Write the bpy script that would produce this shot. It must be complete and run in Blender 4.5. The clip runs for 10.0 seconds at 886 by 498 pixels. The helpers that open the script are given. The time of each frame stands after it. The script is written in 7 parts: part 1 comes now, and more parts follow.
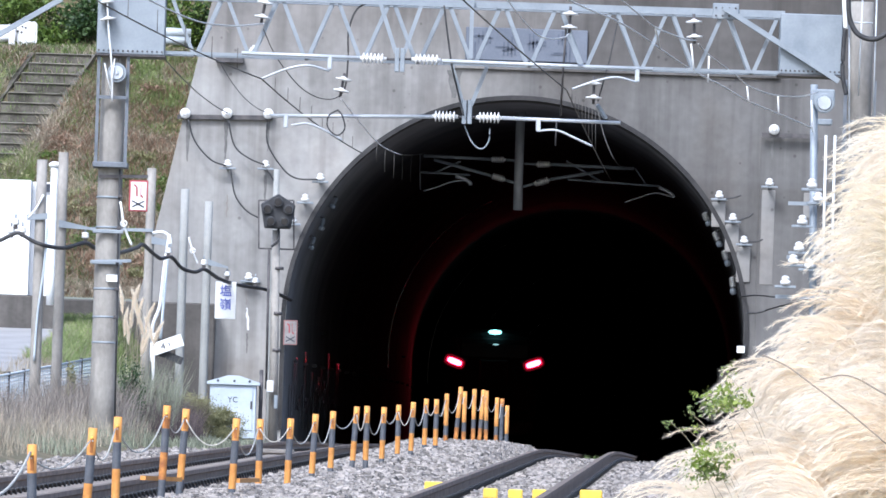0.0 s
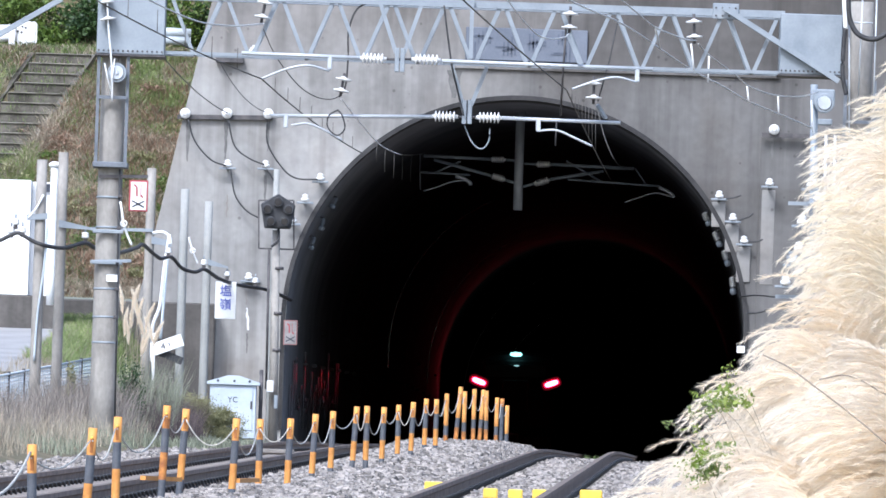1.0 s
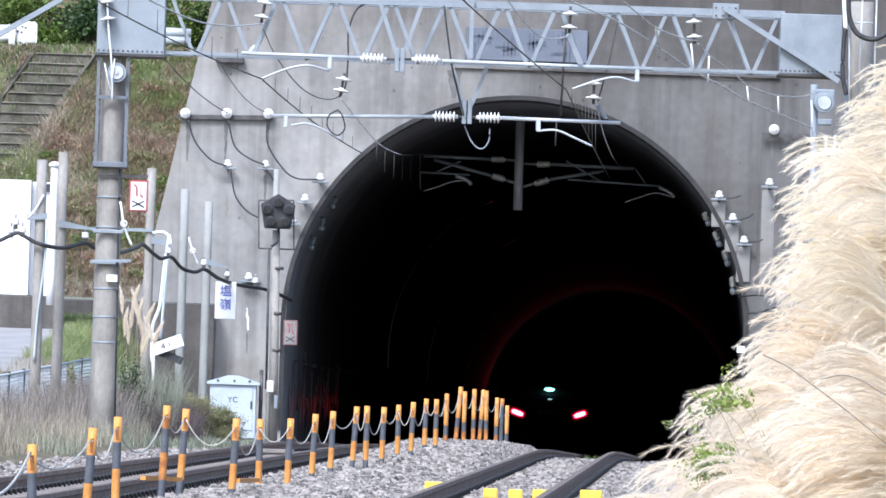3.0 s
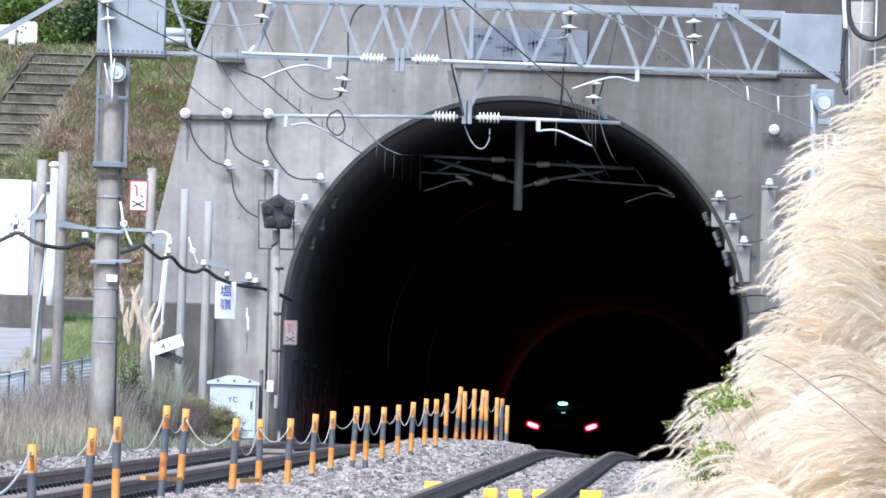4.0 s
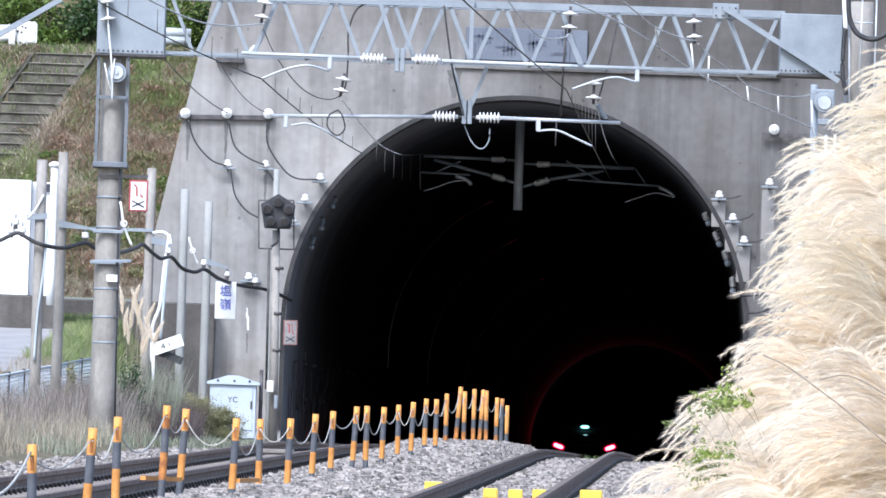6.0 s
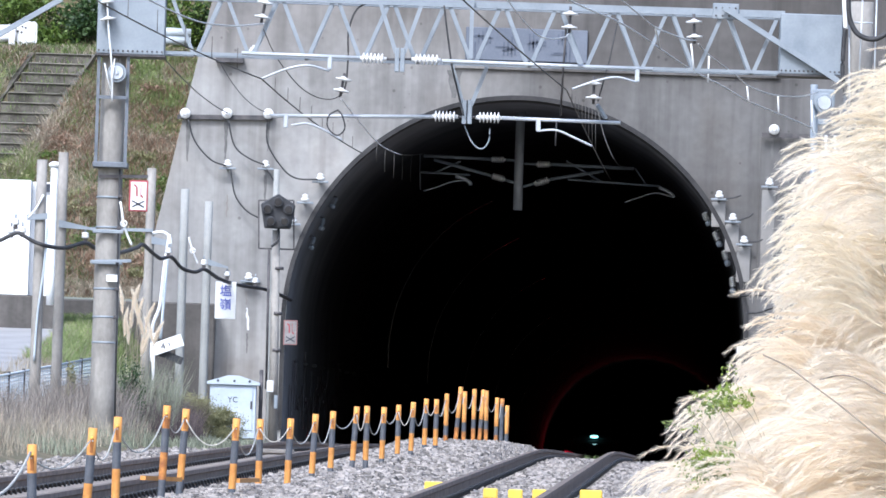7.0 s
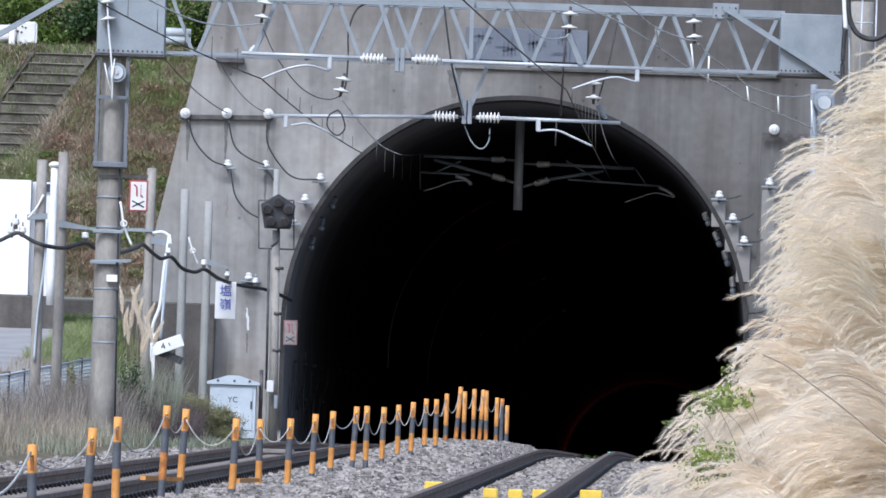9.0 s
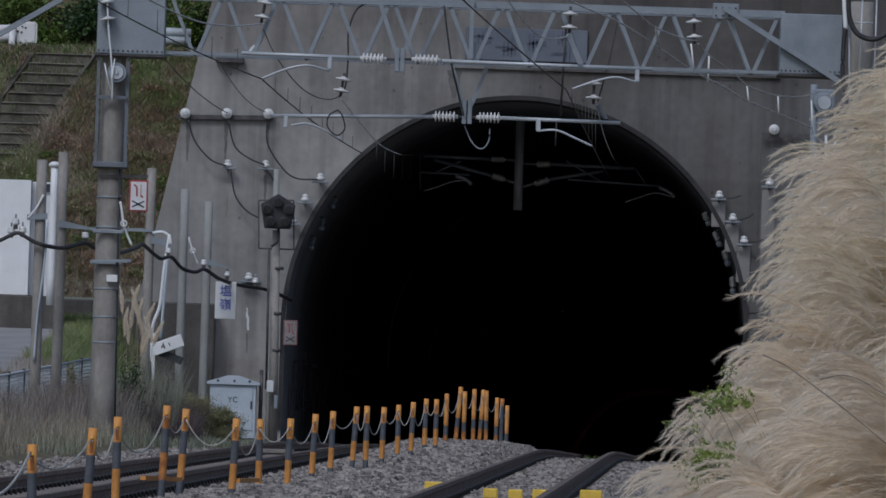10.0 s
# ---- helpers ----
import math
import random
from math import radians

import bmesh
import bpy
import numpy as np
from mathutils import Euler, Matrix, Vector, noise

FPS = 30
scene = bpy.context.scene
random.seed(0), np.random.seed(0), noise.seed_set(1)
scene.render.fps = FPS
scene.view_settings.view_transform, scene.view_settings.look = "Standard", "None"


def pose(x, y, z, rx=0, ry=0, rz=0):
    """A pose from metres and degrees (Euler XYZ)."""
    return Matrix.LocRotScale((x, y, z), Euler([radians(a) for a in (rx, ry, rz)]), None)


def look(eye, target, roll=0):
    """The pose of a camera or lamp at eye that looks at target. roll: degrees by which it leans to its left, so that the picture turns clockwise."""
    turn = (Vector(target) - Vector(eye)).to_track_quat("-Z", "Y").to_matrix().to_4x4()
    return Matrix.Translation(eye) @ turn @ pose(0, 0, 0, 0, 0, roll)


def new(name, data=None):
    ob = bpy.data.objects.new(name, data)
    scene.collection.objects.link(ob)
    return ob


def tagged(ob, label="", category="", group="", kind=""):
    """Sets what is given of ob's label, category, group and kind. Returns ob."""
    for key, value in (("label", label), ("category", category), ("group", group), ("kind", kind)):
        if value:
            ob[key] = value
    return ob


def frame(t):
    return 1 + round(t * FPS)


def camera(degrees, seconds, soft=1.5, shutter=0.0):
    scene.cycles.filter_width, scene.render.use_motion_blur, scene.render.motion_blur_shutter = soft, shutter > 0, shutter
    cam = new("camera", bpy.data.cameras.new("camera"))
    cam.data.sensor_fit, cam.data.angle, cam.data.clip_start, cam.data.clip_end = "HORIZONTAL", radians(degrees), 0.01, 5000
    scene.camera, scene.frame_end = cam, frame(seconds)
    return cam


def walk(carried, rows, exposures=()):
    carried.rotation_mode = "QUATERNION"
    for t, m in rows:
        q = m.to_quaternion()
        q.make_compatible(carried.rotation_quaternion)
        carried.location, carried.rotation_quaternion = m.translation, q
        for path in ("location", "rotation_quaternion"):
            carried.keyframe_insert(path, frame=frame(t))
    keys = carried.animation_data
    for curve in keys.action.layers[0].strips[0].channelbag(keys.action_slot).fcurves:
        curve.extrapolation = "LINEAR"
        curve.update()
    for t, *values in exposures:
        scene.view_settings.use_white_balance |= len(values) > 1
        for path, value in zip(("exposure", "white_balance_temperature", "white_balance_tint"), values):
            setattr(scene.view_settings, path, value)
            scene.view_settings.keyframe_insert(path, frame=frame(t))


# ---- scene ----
# ---------------------------------------------------------------- camera
EYE = (0.0, 0.0, 1.14)
cam = camera(4.5, 10.0, soft=1.6)
VIEW = look(EYE, (0.0, 100.0, 1.14 + 100.0 * 0.033176), 1.9)
walk(cam, [(0.0, VIEW), (10.0, VIEW)],
     exposures=[(t, stops, 5620, 10) for t, stops in ((0.0, 1.05), (8.2, 1.05), (8.5, 0.87), (8.75, 0.7), (9.0, 0.5), (9.25, 0.22), (9.5, -0.1), (9.75, -0.55), (10.0, -1.05))])

# ---------------------------------------------------------------- world and sun
world = bpy.data.worlds.new("overcast_sky")
scene.world = world
world.use_nodes = True
wn = world.node_tree
sky = wn.nodes.new("ShaderNodeTexSky")
sky.sky_type = "NISHITA"
sky.sun_disc = False
sky.sun_elevation = radians(48)
sky.sun_rotation = radians(200)
sky.air_density, sky.dust_density, sky.ozone_density = 1.0, 3.5, 1.0
wn.links.new(sky.outputs[0], wn.nodes["Background"].inputs[0])
wn.nodes["Background"].inputs[1].default_value = 0.15

sun_data = bpy.data.lights.new("sun", "SUN")
sun_data.energy, sun_data.angle, sun_data.color = 1.5, radians(14), (1.0, 0.985, 0.96)
sun = new("sun", sun_data)
sun.matrix_world = look((-60, -120, 150), (0, 0, 0))

# ---------------------------------------------------------------- materials


def material(name, a, b, scale=4.0, rough=0.8, metal=0.0, bump=0.0, fine=40.0, spread=0.5, vary=0.0, stretch=(1, 1, 1),
             streak=0.0, stain=(0.1, 0.09, 0.08), spec=0.5, seep=0.0):
    """Two tones mixed by a coarse and a fine noise, with relief, optional rain streaks and translucency."""
    m = bpy.data.materials.new(name)
    m.use_nodes = True
    n, l = m.node_tree.nodes, m.node_tree.links
    p = n["Principled BSDF"]
    geo = n.new("ShaderNodeTexCoord")
    mp = n.new("ShaderNodeMapping")
    mp.inputs["Scale"].default_value = stretch
    l.new(geo.outputs["Object"], mp.inputs["Vector"])
    n1, n2 = n.new("ShaderNodeTexNoise"), n.new("ShaderNodeTexNoise")
    n1.inputs["Scale"].default_value, n1.inputs["Detail"].default_value = scale, 5
    n2.inputs["Scale"].default_value, n2.inputs["Detail"].default_value = fine, 3
    l.new(mp.outputs[0], n1.inputs["Vector"]), l.new(mp.outputs[0], n2.inputs["Vector"])
    add = n.new("ShaderNodeMath")
    add.operation = "MULTIPLY_ADD"
    add.inputs[1].default_value = 0.35
    l.new(n2.outputs[0], add.inputs[0]), l.new(n1.outputs[0], add.inputs[2])
    ramp = n.new("ShaderNodeMapRange")
    ramp.inputs[1].default_value, ramp.inputs[2].default_value = 0.67 - spread / 2, 0.67 + spread / 2
    l.new(add.outputs[0], ramp.inputs[0])
    fac = ramp.outputs[0]
    if vary:
        info = n.new("ShaderNodeNewGeometry")
        mv = n.new("ShaderNodeMath")
        mv.operation = "MULTIPLY_ADD"
        mv.inputs[1].default_value = vary
        l.new(info.outputs["Random Per Island"], mv.inputs[0])
        l.new(fac, mv.inputs[2])
        sub = n.new("ShaderNodeMath")
        sub.operation, sub.use_clamp = "SUBTRACT", True
        sub.inputs[1].default_value = vary / 2
        l.new(mv.outputs[0], sub.inputs[0])
        fac = sub.outputs[0]
    mix = n.new("ShaderNodeMix")
    mix.data_type = "RGBA"
    mix.inputs[6].default_value, mix.inputs[7].default_value = (*a, 1), (*b, 1)
    l.new(fac, mix.inputs[0])
    colour = mix.outputs[2]
    if streak:
        ms = n.new("ShaderNodeMapping")
        ms.inputs["Scale"].default_value = (2.2, 2.2, 0.1)
        l.new(geo.outputs["Object"], ms.inputs["Vector"])
        n3 = n.new("ShaderNodeTexNoise")
        n3.inputs["Scale"].default_value, n3.inputs["Detail"].default_value, n3.inputs["Roughness"].default_value = 1.3, 5, 0.55
        l.new(ms.outputs[0], n3.inputs["Vector"])
        r3 = n.new("ShaderNodeMapRange")
        r3.inputs[1].default_value, r3.inputs[2].default_value = 0.47, 0.72
        r3.inputs[4].default_value = streak
        l.new(n3.outputs[0], r3.inputs[0])
        mx = n.new("ShaderNodeMix")
        mx.data_type = "RGBA"
        mx.inputs[7].default_value = (*stain, 1)
        l.new(r3.outputs[0], mx.inputs[0]), l.new(colour, mx.inputs[6])
        colour = mx.outputs[2]
    l.new(colour, p.inputs["Base Color"])
    p.inputs["Roughness"].default_value, p.inputs["Metallic"].default_value = rough, metal
    p.inputs["Specular IOR Level"].default_value = spec
    if bump:
        bp = n.new("ShaderNodeBump")
        bp.inputs["Strength"].default_value, bp.inputs["Distance"].default_value = bump, 0.02
        l.new(add.outputs[0], bp.inputs["Height"]), l.new(bp.outputs[0], p.inputs["Normal"])
    if seep:
        tr, ms2 = n.new("ShaderNodeBsdfTranslucent"), n.new("ShaderNodeMixShader")
        ms2.inputs[0].default_value = seep
        l.new(colour, tr.inputs[0])
        l.new(p.outputs[0], ms2.inputs[1]), l.new(tr.outputs[0], ms2.inputs[2])
        l.new(ms2.outputs[0], n["Material Output"].inputs[0])
    return m


def glowing(name, colour, strength):
    m = bpy.data.materials.new(name)
    m.use_nodes = True
    p = m.node_tree.nodes["Principled BSDF"]
    p.inputs["Base Color"].default_value = (*colour, 1)
    p.inputs["Emission Color"].default_value = (*colour, 1)
    p.inputs["Emission Strength"].default_value = strength
    return m


CONCRETE = material("weathered_concrete", (0.21, 0.204, 0.195), (0.41, 0.403, 0.39), 0.5, 0.9, bump=0.12, fine=6, spread=0.55,
                    streak=0.5, stain=(0.1, 0.096, 0.09))
CONCRETE_DARK = material("damp_dark_concrete", (0.055, 0.05, 0.046), (0.13, 0.12, 0.11), 1.2, 0.9, bump=0.3, fine=14, streak=0.5,
                         stain=(0.03, 0.028, 0.025))
SEEP = material("algae_stained_concrete", (0.085, 0.083, 0.08), (0.19, 0.186, 0.18), 3.0, 0.92, fine=14, spread=0.5)
# concrete coloured near black to stand in for shade at the tunnel mouth
MOUTH_SHADE = material("shaded_mouth_concrete", (0.02, 0.02, 0.021), (0.06, 0.058, 0.058), 1.5, 0.95, bump=0.3, fine=14)
LINING = material("grey_tunnel_lining", (0.15, 0.155, 0.17), (0.29, 0.295, 0.32), 0.4, 0.92, bump=0.3, fine=5, spread=0.5, spec=0.1)
# the portal wall gets darker towards one end, in broad uneven sheets
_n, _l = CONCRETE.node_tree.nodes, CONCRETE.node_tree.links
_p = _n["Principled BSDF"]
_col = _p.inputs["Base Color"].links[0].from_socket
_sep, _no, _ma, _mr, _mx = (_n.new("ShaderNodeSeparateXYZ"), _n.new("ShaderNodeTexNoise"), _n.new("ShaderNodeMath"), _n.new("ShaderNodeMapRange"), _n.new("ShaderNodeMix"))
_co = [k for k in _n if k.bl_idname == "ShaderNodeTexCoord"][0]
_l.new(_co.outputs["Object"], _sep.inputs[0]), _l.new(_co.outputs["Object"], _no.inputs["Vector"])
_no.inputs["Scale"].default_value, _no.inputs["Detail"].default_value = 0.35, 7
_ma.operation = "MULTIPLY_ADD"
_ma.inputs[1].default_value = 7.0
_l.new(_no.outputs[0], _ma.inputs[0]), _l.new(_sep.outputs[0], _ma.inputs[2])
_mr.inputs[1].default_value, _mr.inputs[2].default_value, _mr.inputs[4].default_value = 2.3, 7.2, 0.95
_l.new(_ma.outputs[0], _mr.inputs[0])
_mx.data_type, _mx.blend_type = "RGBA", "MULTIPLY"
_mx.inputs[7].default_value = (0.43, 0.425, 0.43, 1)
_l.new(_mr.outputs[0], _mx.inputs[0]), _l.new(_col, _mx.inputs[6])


def tinted_by(colour, value, low, high, most, tint):
    """Multiplies a colour by a tint where a value lies between low and high."""
    rg, mi = _n.new("ShaderNodeMapRange"), _n.new("ShaderNodeMix")
    rg.inputs[1].default_value, rg.inputs[2].default_value, rg.inputs[4].default_value = low, high, most
    mi.data_type, mi.blend_type = "RGBA", "MULTIPLY"
    mi.inputs[7].default_value = (*tint, 1)
    _l.new(value, rg.inputs[0]), _l.new(rg.outputs[0], mi.inputs[0]), _l.new(colour, mi.inputs[6])
    return mi.outputs[2]


def wave_of(scale, stretch, detail=4):
    mp, no = _n.new("ShaderNodeMapping"), _n.new("ShaderNodeTexNoise")
    mp.inputs["Scale"].default_value = stretch
    no.inputs["Scale"].default_value, no.inputs["Detail"].default_value = scale, detail
    _l.new(_co.outputs["Object"], mp.inputs["Vector"]), _l.new(mp.outputs[0], no.inputs["Vector"])
    return no.outputs[0]


# casting lifts as level bands, rusty brown blooms, darker towards the top, small dark pits
_out = tinted_by(_mx.outputs[2], wave_of(1.1, (0.12, 1, 1.0), 2), 0.5, 0.62, 0.5, (0.78, 0.77, 0.76))
_out = tinted_by(_out, wave_of(0.55, (1, 1, 0.8), 7), 0.55, 0.75, 0.7, (0.88, 0.81, 0.74))
_high = _n.new("ShaderNodeMath")
_high.operation, _high.inputs[1].default_value = "MULTIPLY_ADD", 3.0
_l.new(wave_of(0.7, (1, 1, 0.3), 6), _high.inputs[0]), _l.new(_sep.outputs[2], _high.inputs[2])
_out = tinted_by(_out, _high.outputs[0], 13.2, 14.4, 0.75, (0.6, 0.57, 0.55))
_out = tinted_by(_out, wave_of(1.6, (1, 1, 0.35), 8), 0.5, 0.7, 0.55, (0.66, 0.65, 0.66))
_vo, _inv = _n.new("ShaderNodeTexVoronoi"), _n.new("ShaderNodeMath")
_vo.inputs["Scale"].default_value = 2.6
_inv.operation, _inv.inputs[0].default_value = "SUBTRACT", 1.0
_l.new(_co.outputs["Object"], _vo.inputs["Vector"]), _l.new(_vo.outputs["Distance"], _inv.inputs[1])
_out = tinted_by(_out, _inv.outputs[0], 0.9, 0.94, 0.6, (0.4, 0.38, 0.37))
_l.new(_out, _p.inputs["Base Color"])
POLE = material("spun_concrete_pole", (0.19, 0.178, 0.162), (0.38, 0.36, 0.33), 1.6, 0.85, bump=0.15, fine=14, stretch=(1.5, 1.5, 0.8),
                streak=0.4)
SMOOTH_POLE = material("smooth_pale_pole", (0.26, 0.265, 0.255), (0.36, 0.365, 0.35), 1.2, 0.85, bump=0.08, fine=14)
STEEL = material("galvanised_steel", (0.19, 0.22, 0.25), (0.33, 0.365, 0.4), 3.0, 0.55, 0.25, bump=0.05, fine=25, spread=0.8)
FRAME_STEEL = material("dull_frame_steel", (0.1, 0.115, 0.135), (0.19, 0.21, 0.24), 4.0, 0.6, 0.2, fine=25)
PALE_STEEL = material("bright_zinc_tube", (0.42, 0.45, 0.49), (0.58, 0.61, 0.64), 3.0, 0.45, 0.25, fine=30)
DARK_STEEL = material("dull_dark_steel", (0.05, 0.05, 0.055), (0.13, 0.12, 0.12), 6.0, 0.6, 0.4, fine=40)
PORCELAIN = material("white_porcelain", (0.6, 0.6, 0.59), (0.76, 0.76, 0.75), 8.0, 0.18, fine=40)
CABLE = material("black_cable_sheath", (0.02, 0.02, 0.022), (0.05, 0.05, 0.052), 8.0, 0.6)
WIRE = material("weathered_copper_wire", (0.05, 0.045, 0.04), (0.11, 0.1, 0.09), 8.0, 0.6, 0.3)
GREY_WIRE = material("grey_stranded_wire", (0.5, 0.5, 0.5), (0.68, 0.68, 0.67), 8.0, 0.6, 0.1)
RAIL_SIDE = material("rusty_rail_side", (0.13, 0.098, 0.078), (0.27, 0.205, 0.166), 3.0, 0.9, 0.0, bump=0.2, fine=30)
RAIL_TOP = material("worn_rail_head", (0.1, 0.082, 0.07), (0.21, 0.172, 0.147), 1.5, 0.75, 0.0, fine=30, spec=0.2)
SLEEPER = material("concrete_sleeper", (0.17, 0.155, 0.14), (0.27, 0.25, 0.23), 3.0, 0.9, bump=0.2, fine=30)
MOSSY = material("mossy_concrete", (0.045, 0.042, 0.032), (0.16, 0.148, 0.126), 2.5, 0.95, bump=0.4, fine=18, spread=0.4)
MOSSY_EDGE = material("worn_stair_edge", (0.1, 0.098, 0.07), (0.23, 0.218, 0.19), 3.0, 0.95, bump=0.3, fine=20, spread=0.4)
BALLAST_BED = material("ballast_bed", (0.07, 0.066, 0.062), (0.19, 0.18, 0.17), 14.0, 0.95, bump=0.8, fine=50, spread=0.7)
STONE = material("ballast_stone", (0.085, 0.077, 0.07), (0.37, 0.337, 0.308), 6.0, 0.85, bump=0.2, fine=60, vary=1.0)
DUSTY_STONE = material("dusty_ballast_stone", (0.13, 0.11, 0.095), (0.34, 0.3, 0.26), 6.0, 0.95, bump=0.2, fine=60, vary=0.9)
TRACK_FILL = material("dusty_track_fill", (0.15, 0.128, 0.11), (0.31, 0.268, 0.23), 1.6, 0.95, bump=0.4, fine=22, spread=0.6)
ORANGE = material("worn_orange_paint", (0.46, 0.19, 0.04), (0.72, 0.34, 0.085), 5.0, 0.65, fine=30, spread=0.5)
RUSTY_ORANGE = material("rusted_orange_paint", (0.25, 0.09, 0.03), (0.62, 0.26, 0.06), 9.0, 0.75, fine=40, spread=0.4)
GREY_BLACK = material("faded_black_paint", (0.055, 0.06, 0.07), (0.12, 0.13, 0.15), 5.0, 0.6, fine=40)
YELLOW = material("yellow_paint", (0.72, 0.47, 0.05), (0.85, 0.6, 0.09), 8.0, 0.6, fine=50)
ROPE = material("pale_rope", (0.36, 0.34, 0.3), (0.54, 0.52, 0.47), 20.0, 0.9)
WHITE = material("white_paint", (0.74, 0.75, 0.75), (0.84, 0.85, 0.85), 3.0, 0.5, fine=25)
OFF_WHITE = material("weathered_white_panel", (0.62, 0.63, 0.64), (0.76, 0.77, 0.78), 2.0, 0.6, fine=20, streak=0.2,
                     stain=(0.45, 0.44, 0.42))
PALE_BLUE = material("pale_blue_grey_paint", (0.4, 0.46, 0.52), (0.52, 0.58, 0.64), 2.0, 0.5, fine=20)
SIGN_RED = material("sign_red", (0.3, 0.045, 0.055), (0.4, 0.08, 0.09), 6.0, 0.5)
FADED = material("grimy_sign_face", (0.2, 0.185, 0.18), (0.36, 0.34, 0.33), 9.0, 0.8, fine=30)
SIGN_FADED = material("faded_sign_red", (0.2, 0.09, 0.085), (0.3, 0.16, 0.15), 6.0, 0.7)
SIGN_BLUE = material("sign_blue", (0.05, 0.08, 0.42), (0.08, 0.12, 0.55), 6.0, 0.5)
SIGN_DARK = material("sign_black", (0.03, 0.035, 0.05), (0.05, 0.055, 0.07), 6.0, 0.5)
PLAQUE = material("slate_plaque", (0.1, 0.115, 0.15), (0.16, 0.18, 0.22), 1.4, 0.6, bump=0.1, fine=20)
PLAQUE_CUT = material("cut_slate", (0.07, 0.082, 0.115), (0.12, 0.137, 0.175), 3.0, 0.8)
SIGNAL = material("matt_black_housing", (0.018, 0.019, 0.022), (0.04, 0.042, 0.048), 6.0, 0.6)
LENS = material("unlit_signal_lens", (0.012, 0.012, 0.014), (0.025, 0.025, 0.03), 6.0, 0.12)
EARTH = material("grassy_earth", (0.05, 0.055, 0.02), (0.2, 0.155, 0.095), 0.9, 0.95, bump=0.6, fine=9, spread=0.6)
ASPHALT = material("pale_worn_asphalt", (0.24, 0.235, 0.23), (0.34, 0.335, 0.33), 1.0, 0.9, bump=0.2, fine=30)
GRASS = material("green_grass", (0.08, 0.12, 0.035), (0.19, 0.25, 0.085), 3.0, 0.7, vary=0.8, seep=0.3)
DRY_GRASS = material("dry_grass", (0.26, 0.22, 0.16), (0.5, 0.44, 0.34), 3.0, 0.8, vary=0.9, seep=0.25)
BROWN_GRASS = material("withered_bracken", (0.17, 0.1, 0.068), (0.41, 0.295, 0.21), 3.0, 0.85, vary=0.9, seep=0.2)
WEED = material("grey_brown_weed", (0.13, 0.11, 0.095), (0.36, 0.32, 0.28), 3.0, 0.85, vary=0.9, seep=0.2)
REED = material("grey_green_reed", (0.14, 0.155, 0.105), (0.35, 0.37, 0.27), 3.0, 0.8, vary=0.9, seep=0.2)
LEAF = material("green_leaf", (0.06, 0.11, 0.018), (0.17, 0.25, 0.05), 3.0, 0.5, vary=0.9, seep=0.3)
DARK_LEAF = material("dark_leaf", (0.018, 0.045, 0.015), (0.06, 0.11, 0.03), 3.0, 0.5, vary=0.9, seep=0.2)
OLIVE_LEAF = material("olive_leaf", (0.18, 0.18, 0.085), (0.37, 0.355, 0.19), 3.0, 0.6, vary=0.9, seep=0.3)
DARK_WEED = material("dark_dead_brush", (0.06, 0.045, 0.045), (0.17, 0.135, 0.13), 3.0, 0.9, vary=0.9, seep=0.15)
BRIGHT_LEAF = material("fresh_green_leaf", (0.16, 0.22, 0.065), (0.37, 0.44, 0.18), 3.0, 0.55, vary=0.9, seep=0.4)
FRESH_LEAF = material("yellow_green_leaf", (0.22, 0.3, 0.05), (0.42, 0.5, 0.14), 3.0, 0.5, vary=0.9, seep=0.45)
BARK = material("bark", (0.06, 0.045, 0.03), (0.14, 0.11, 0.08), 8.0, 0.9)
PLUME = material("silky_cream_plume", (0.92, 0.82, 0.67), (0.96, 0.91, 0.81), 6.0, 0.8, vary=0.5, seep=0.5, spec=0.1)
PLUME_PINK = material("young_buff_plume", (0.85, 0.74, 0.58), (0.93, 0.86, 0.74), 6.0, 0.8, vary=0.5, seep=0.5, spec=0.1)
PLUME_GOLD = material("golden_plume", (0.89, 0.8, 0.63), (0.95, 0.89, 0.77), 6.0, 0.8, vary=0.5, seep=0.5, spec=0.1)
STALK = material("straw_stalk", (0.34, 0.29, 0.2), (0.5, 0.43, 0.31), 12.0, 0.7)
STRAW_DARK = material("old_brown_straw", (0.2, 0.16, 0.12), (0.36, 0.3, 0.24), 12.0, 0.8)
TRAIN_DARK = material("train_dark_paint", (0.008, 0.008, 0.01), (0.014, 0.013, 0.018), 2.0, 0.7)
GLASS = material("dark_window_glass", (0.008, 0.008, 0.01), (0.012, 0.012, 0.014), 2.0, 0.25, spec=0.2)
TAIL_RED = glowing("tail_lamp_red", (1.0, 0.03, 0.055), 18.0)
# two glowing layers that imitate the red halo round each tail lamp
TAIL_HALO_INNER = glowing("tail_halo_inner", (1.0, 0.008, 0.035), 2.0)
TAIL_HALO_OUTER = glowing("tail_halo_outer", (1.0, 0.01, 0.05), 0.07)
WET_STREAK = material("wet_seep_streak", (0.1, 0.1, 0.11), (0.2, 0.2, 0.215), 2.0, 0.21, bump=0.12, fine=3)
WET_JOINT = material("wet_lining_joint", (0.03, 0.03, 0.033), (0.07, 0.07, 0.075), 3.0, 0.2, bump=0.3, fine=4)
DISPLAY = glowing("display_glow", (0.35, 0.95, 0.82), 1.6)
DISPLAY_DIM = glowing("display_glow_dim", (0.5, 0.8, 0.75), 0.35)

# ---------------------------------------------------------------- mesh helpers


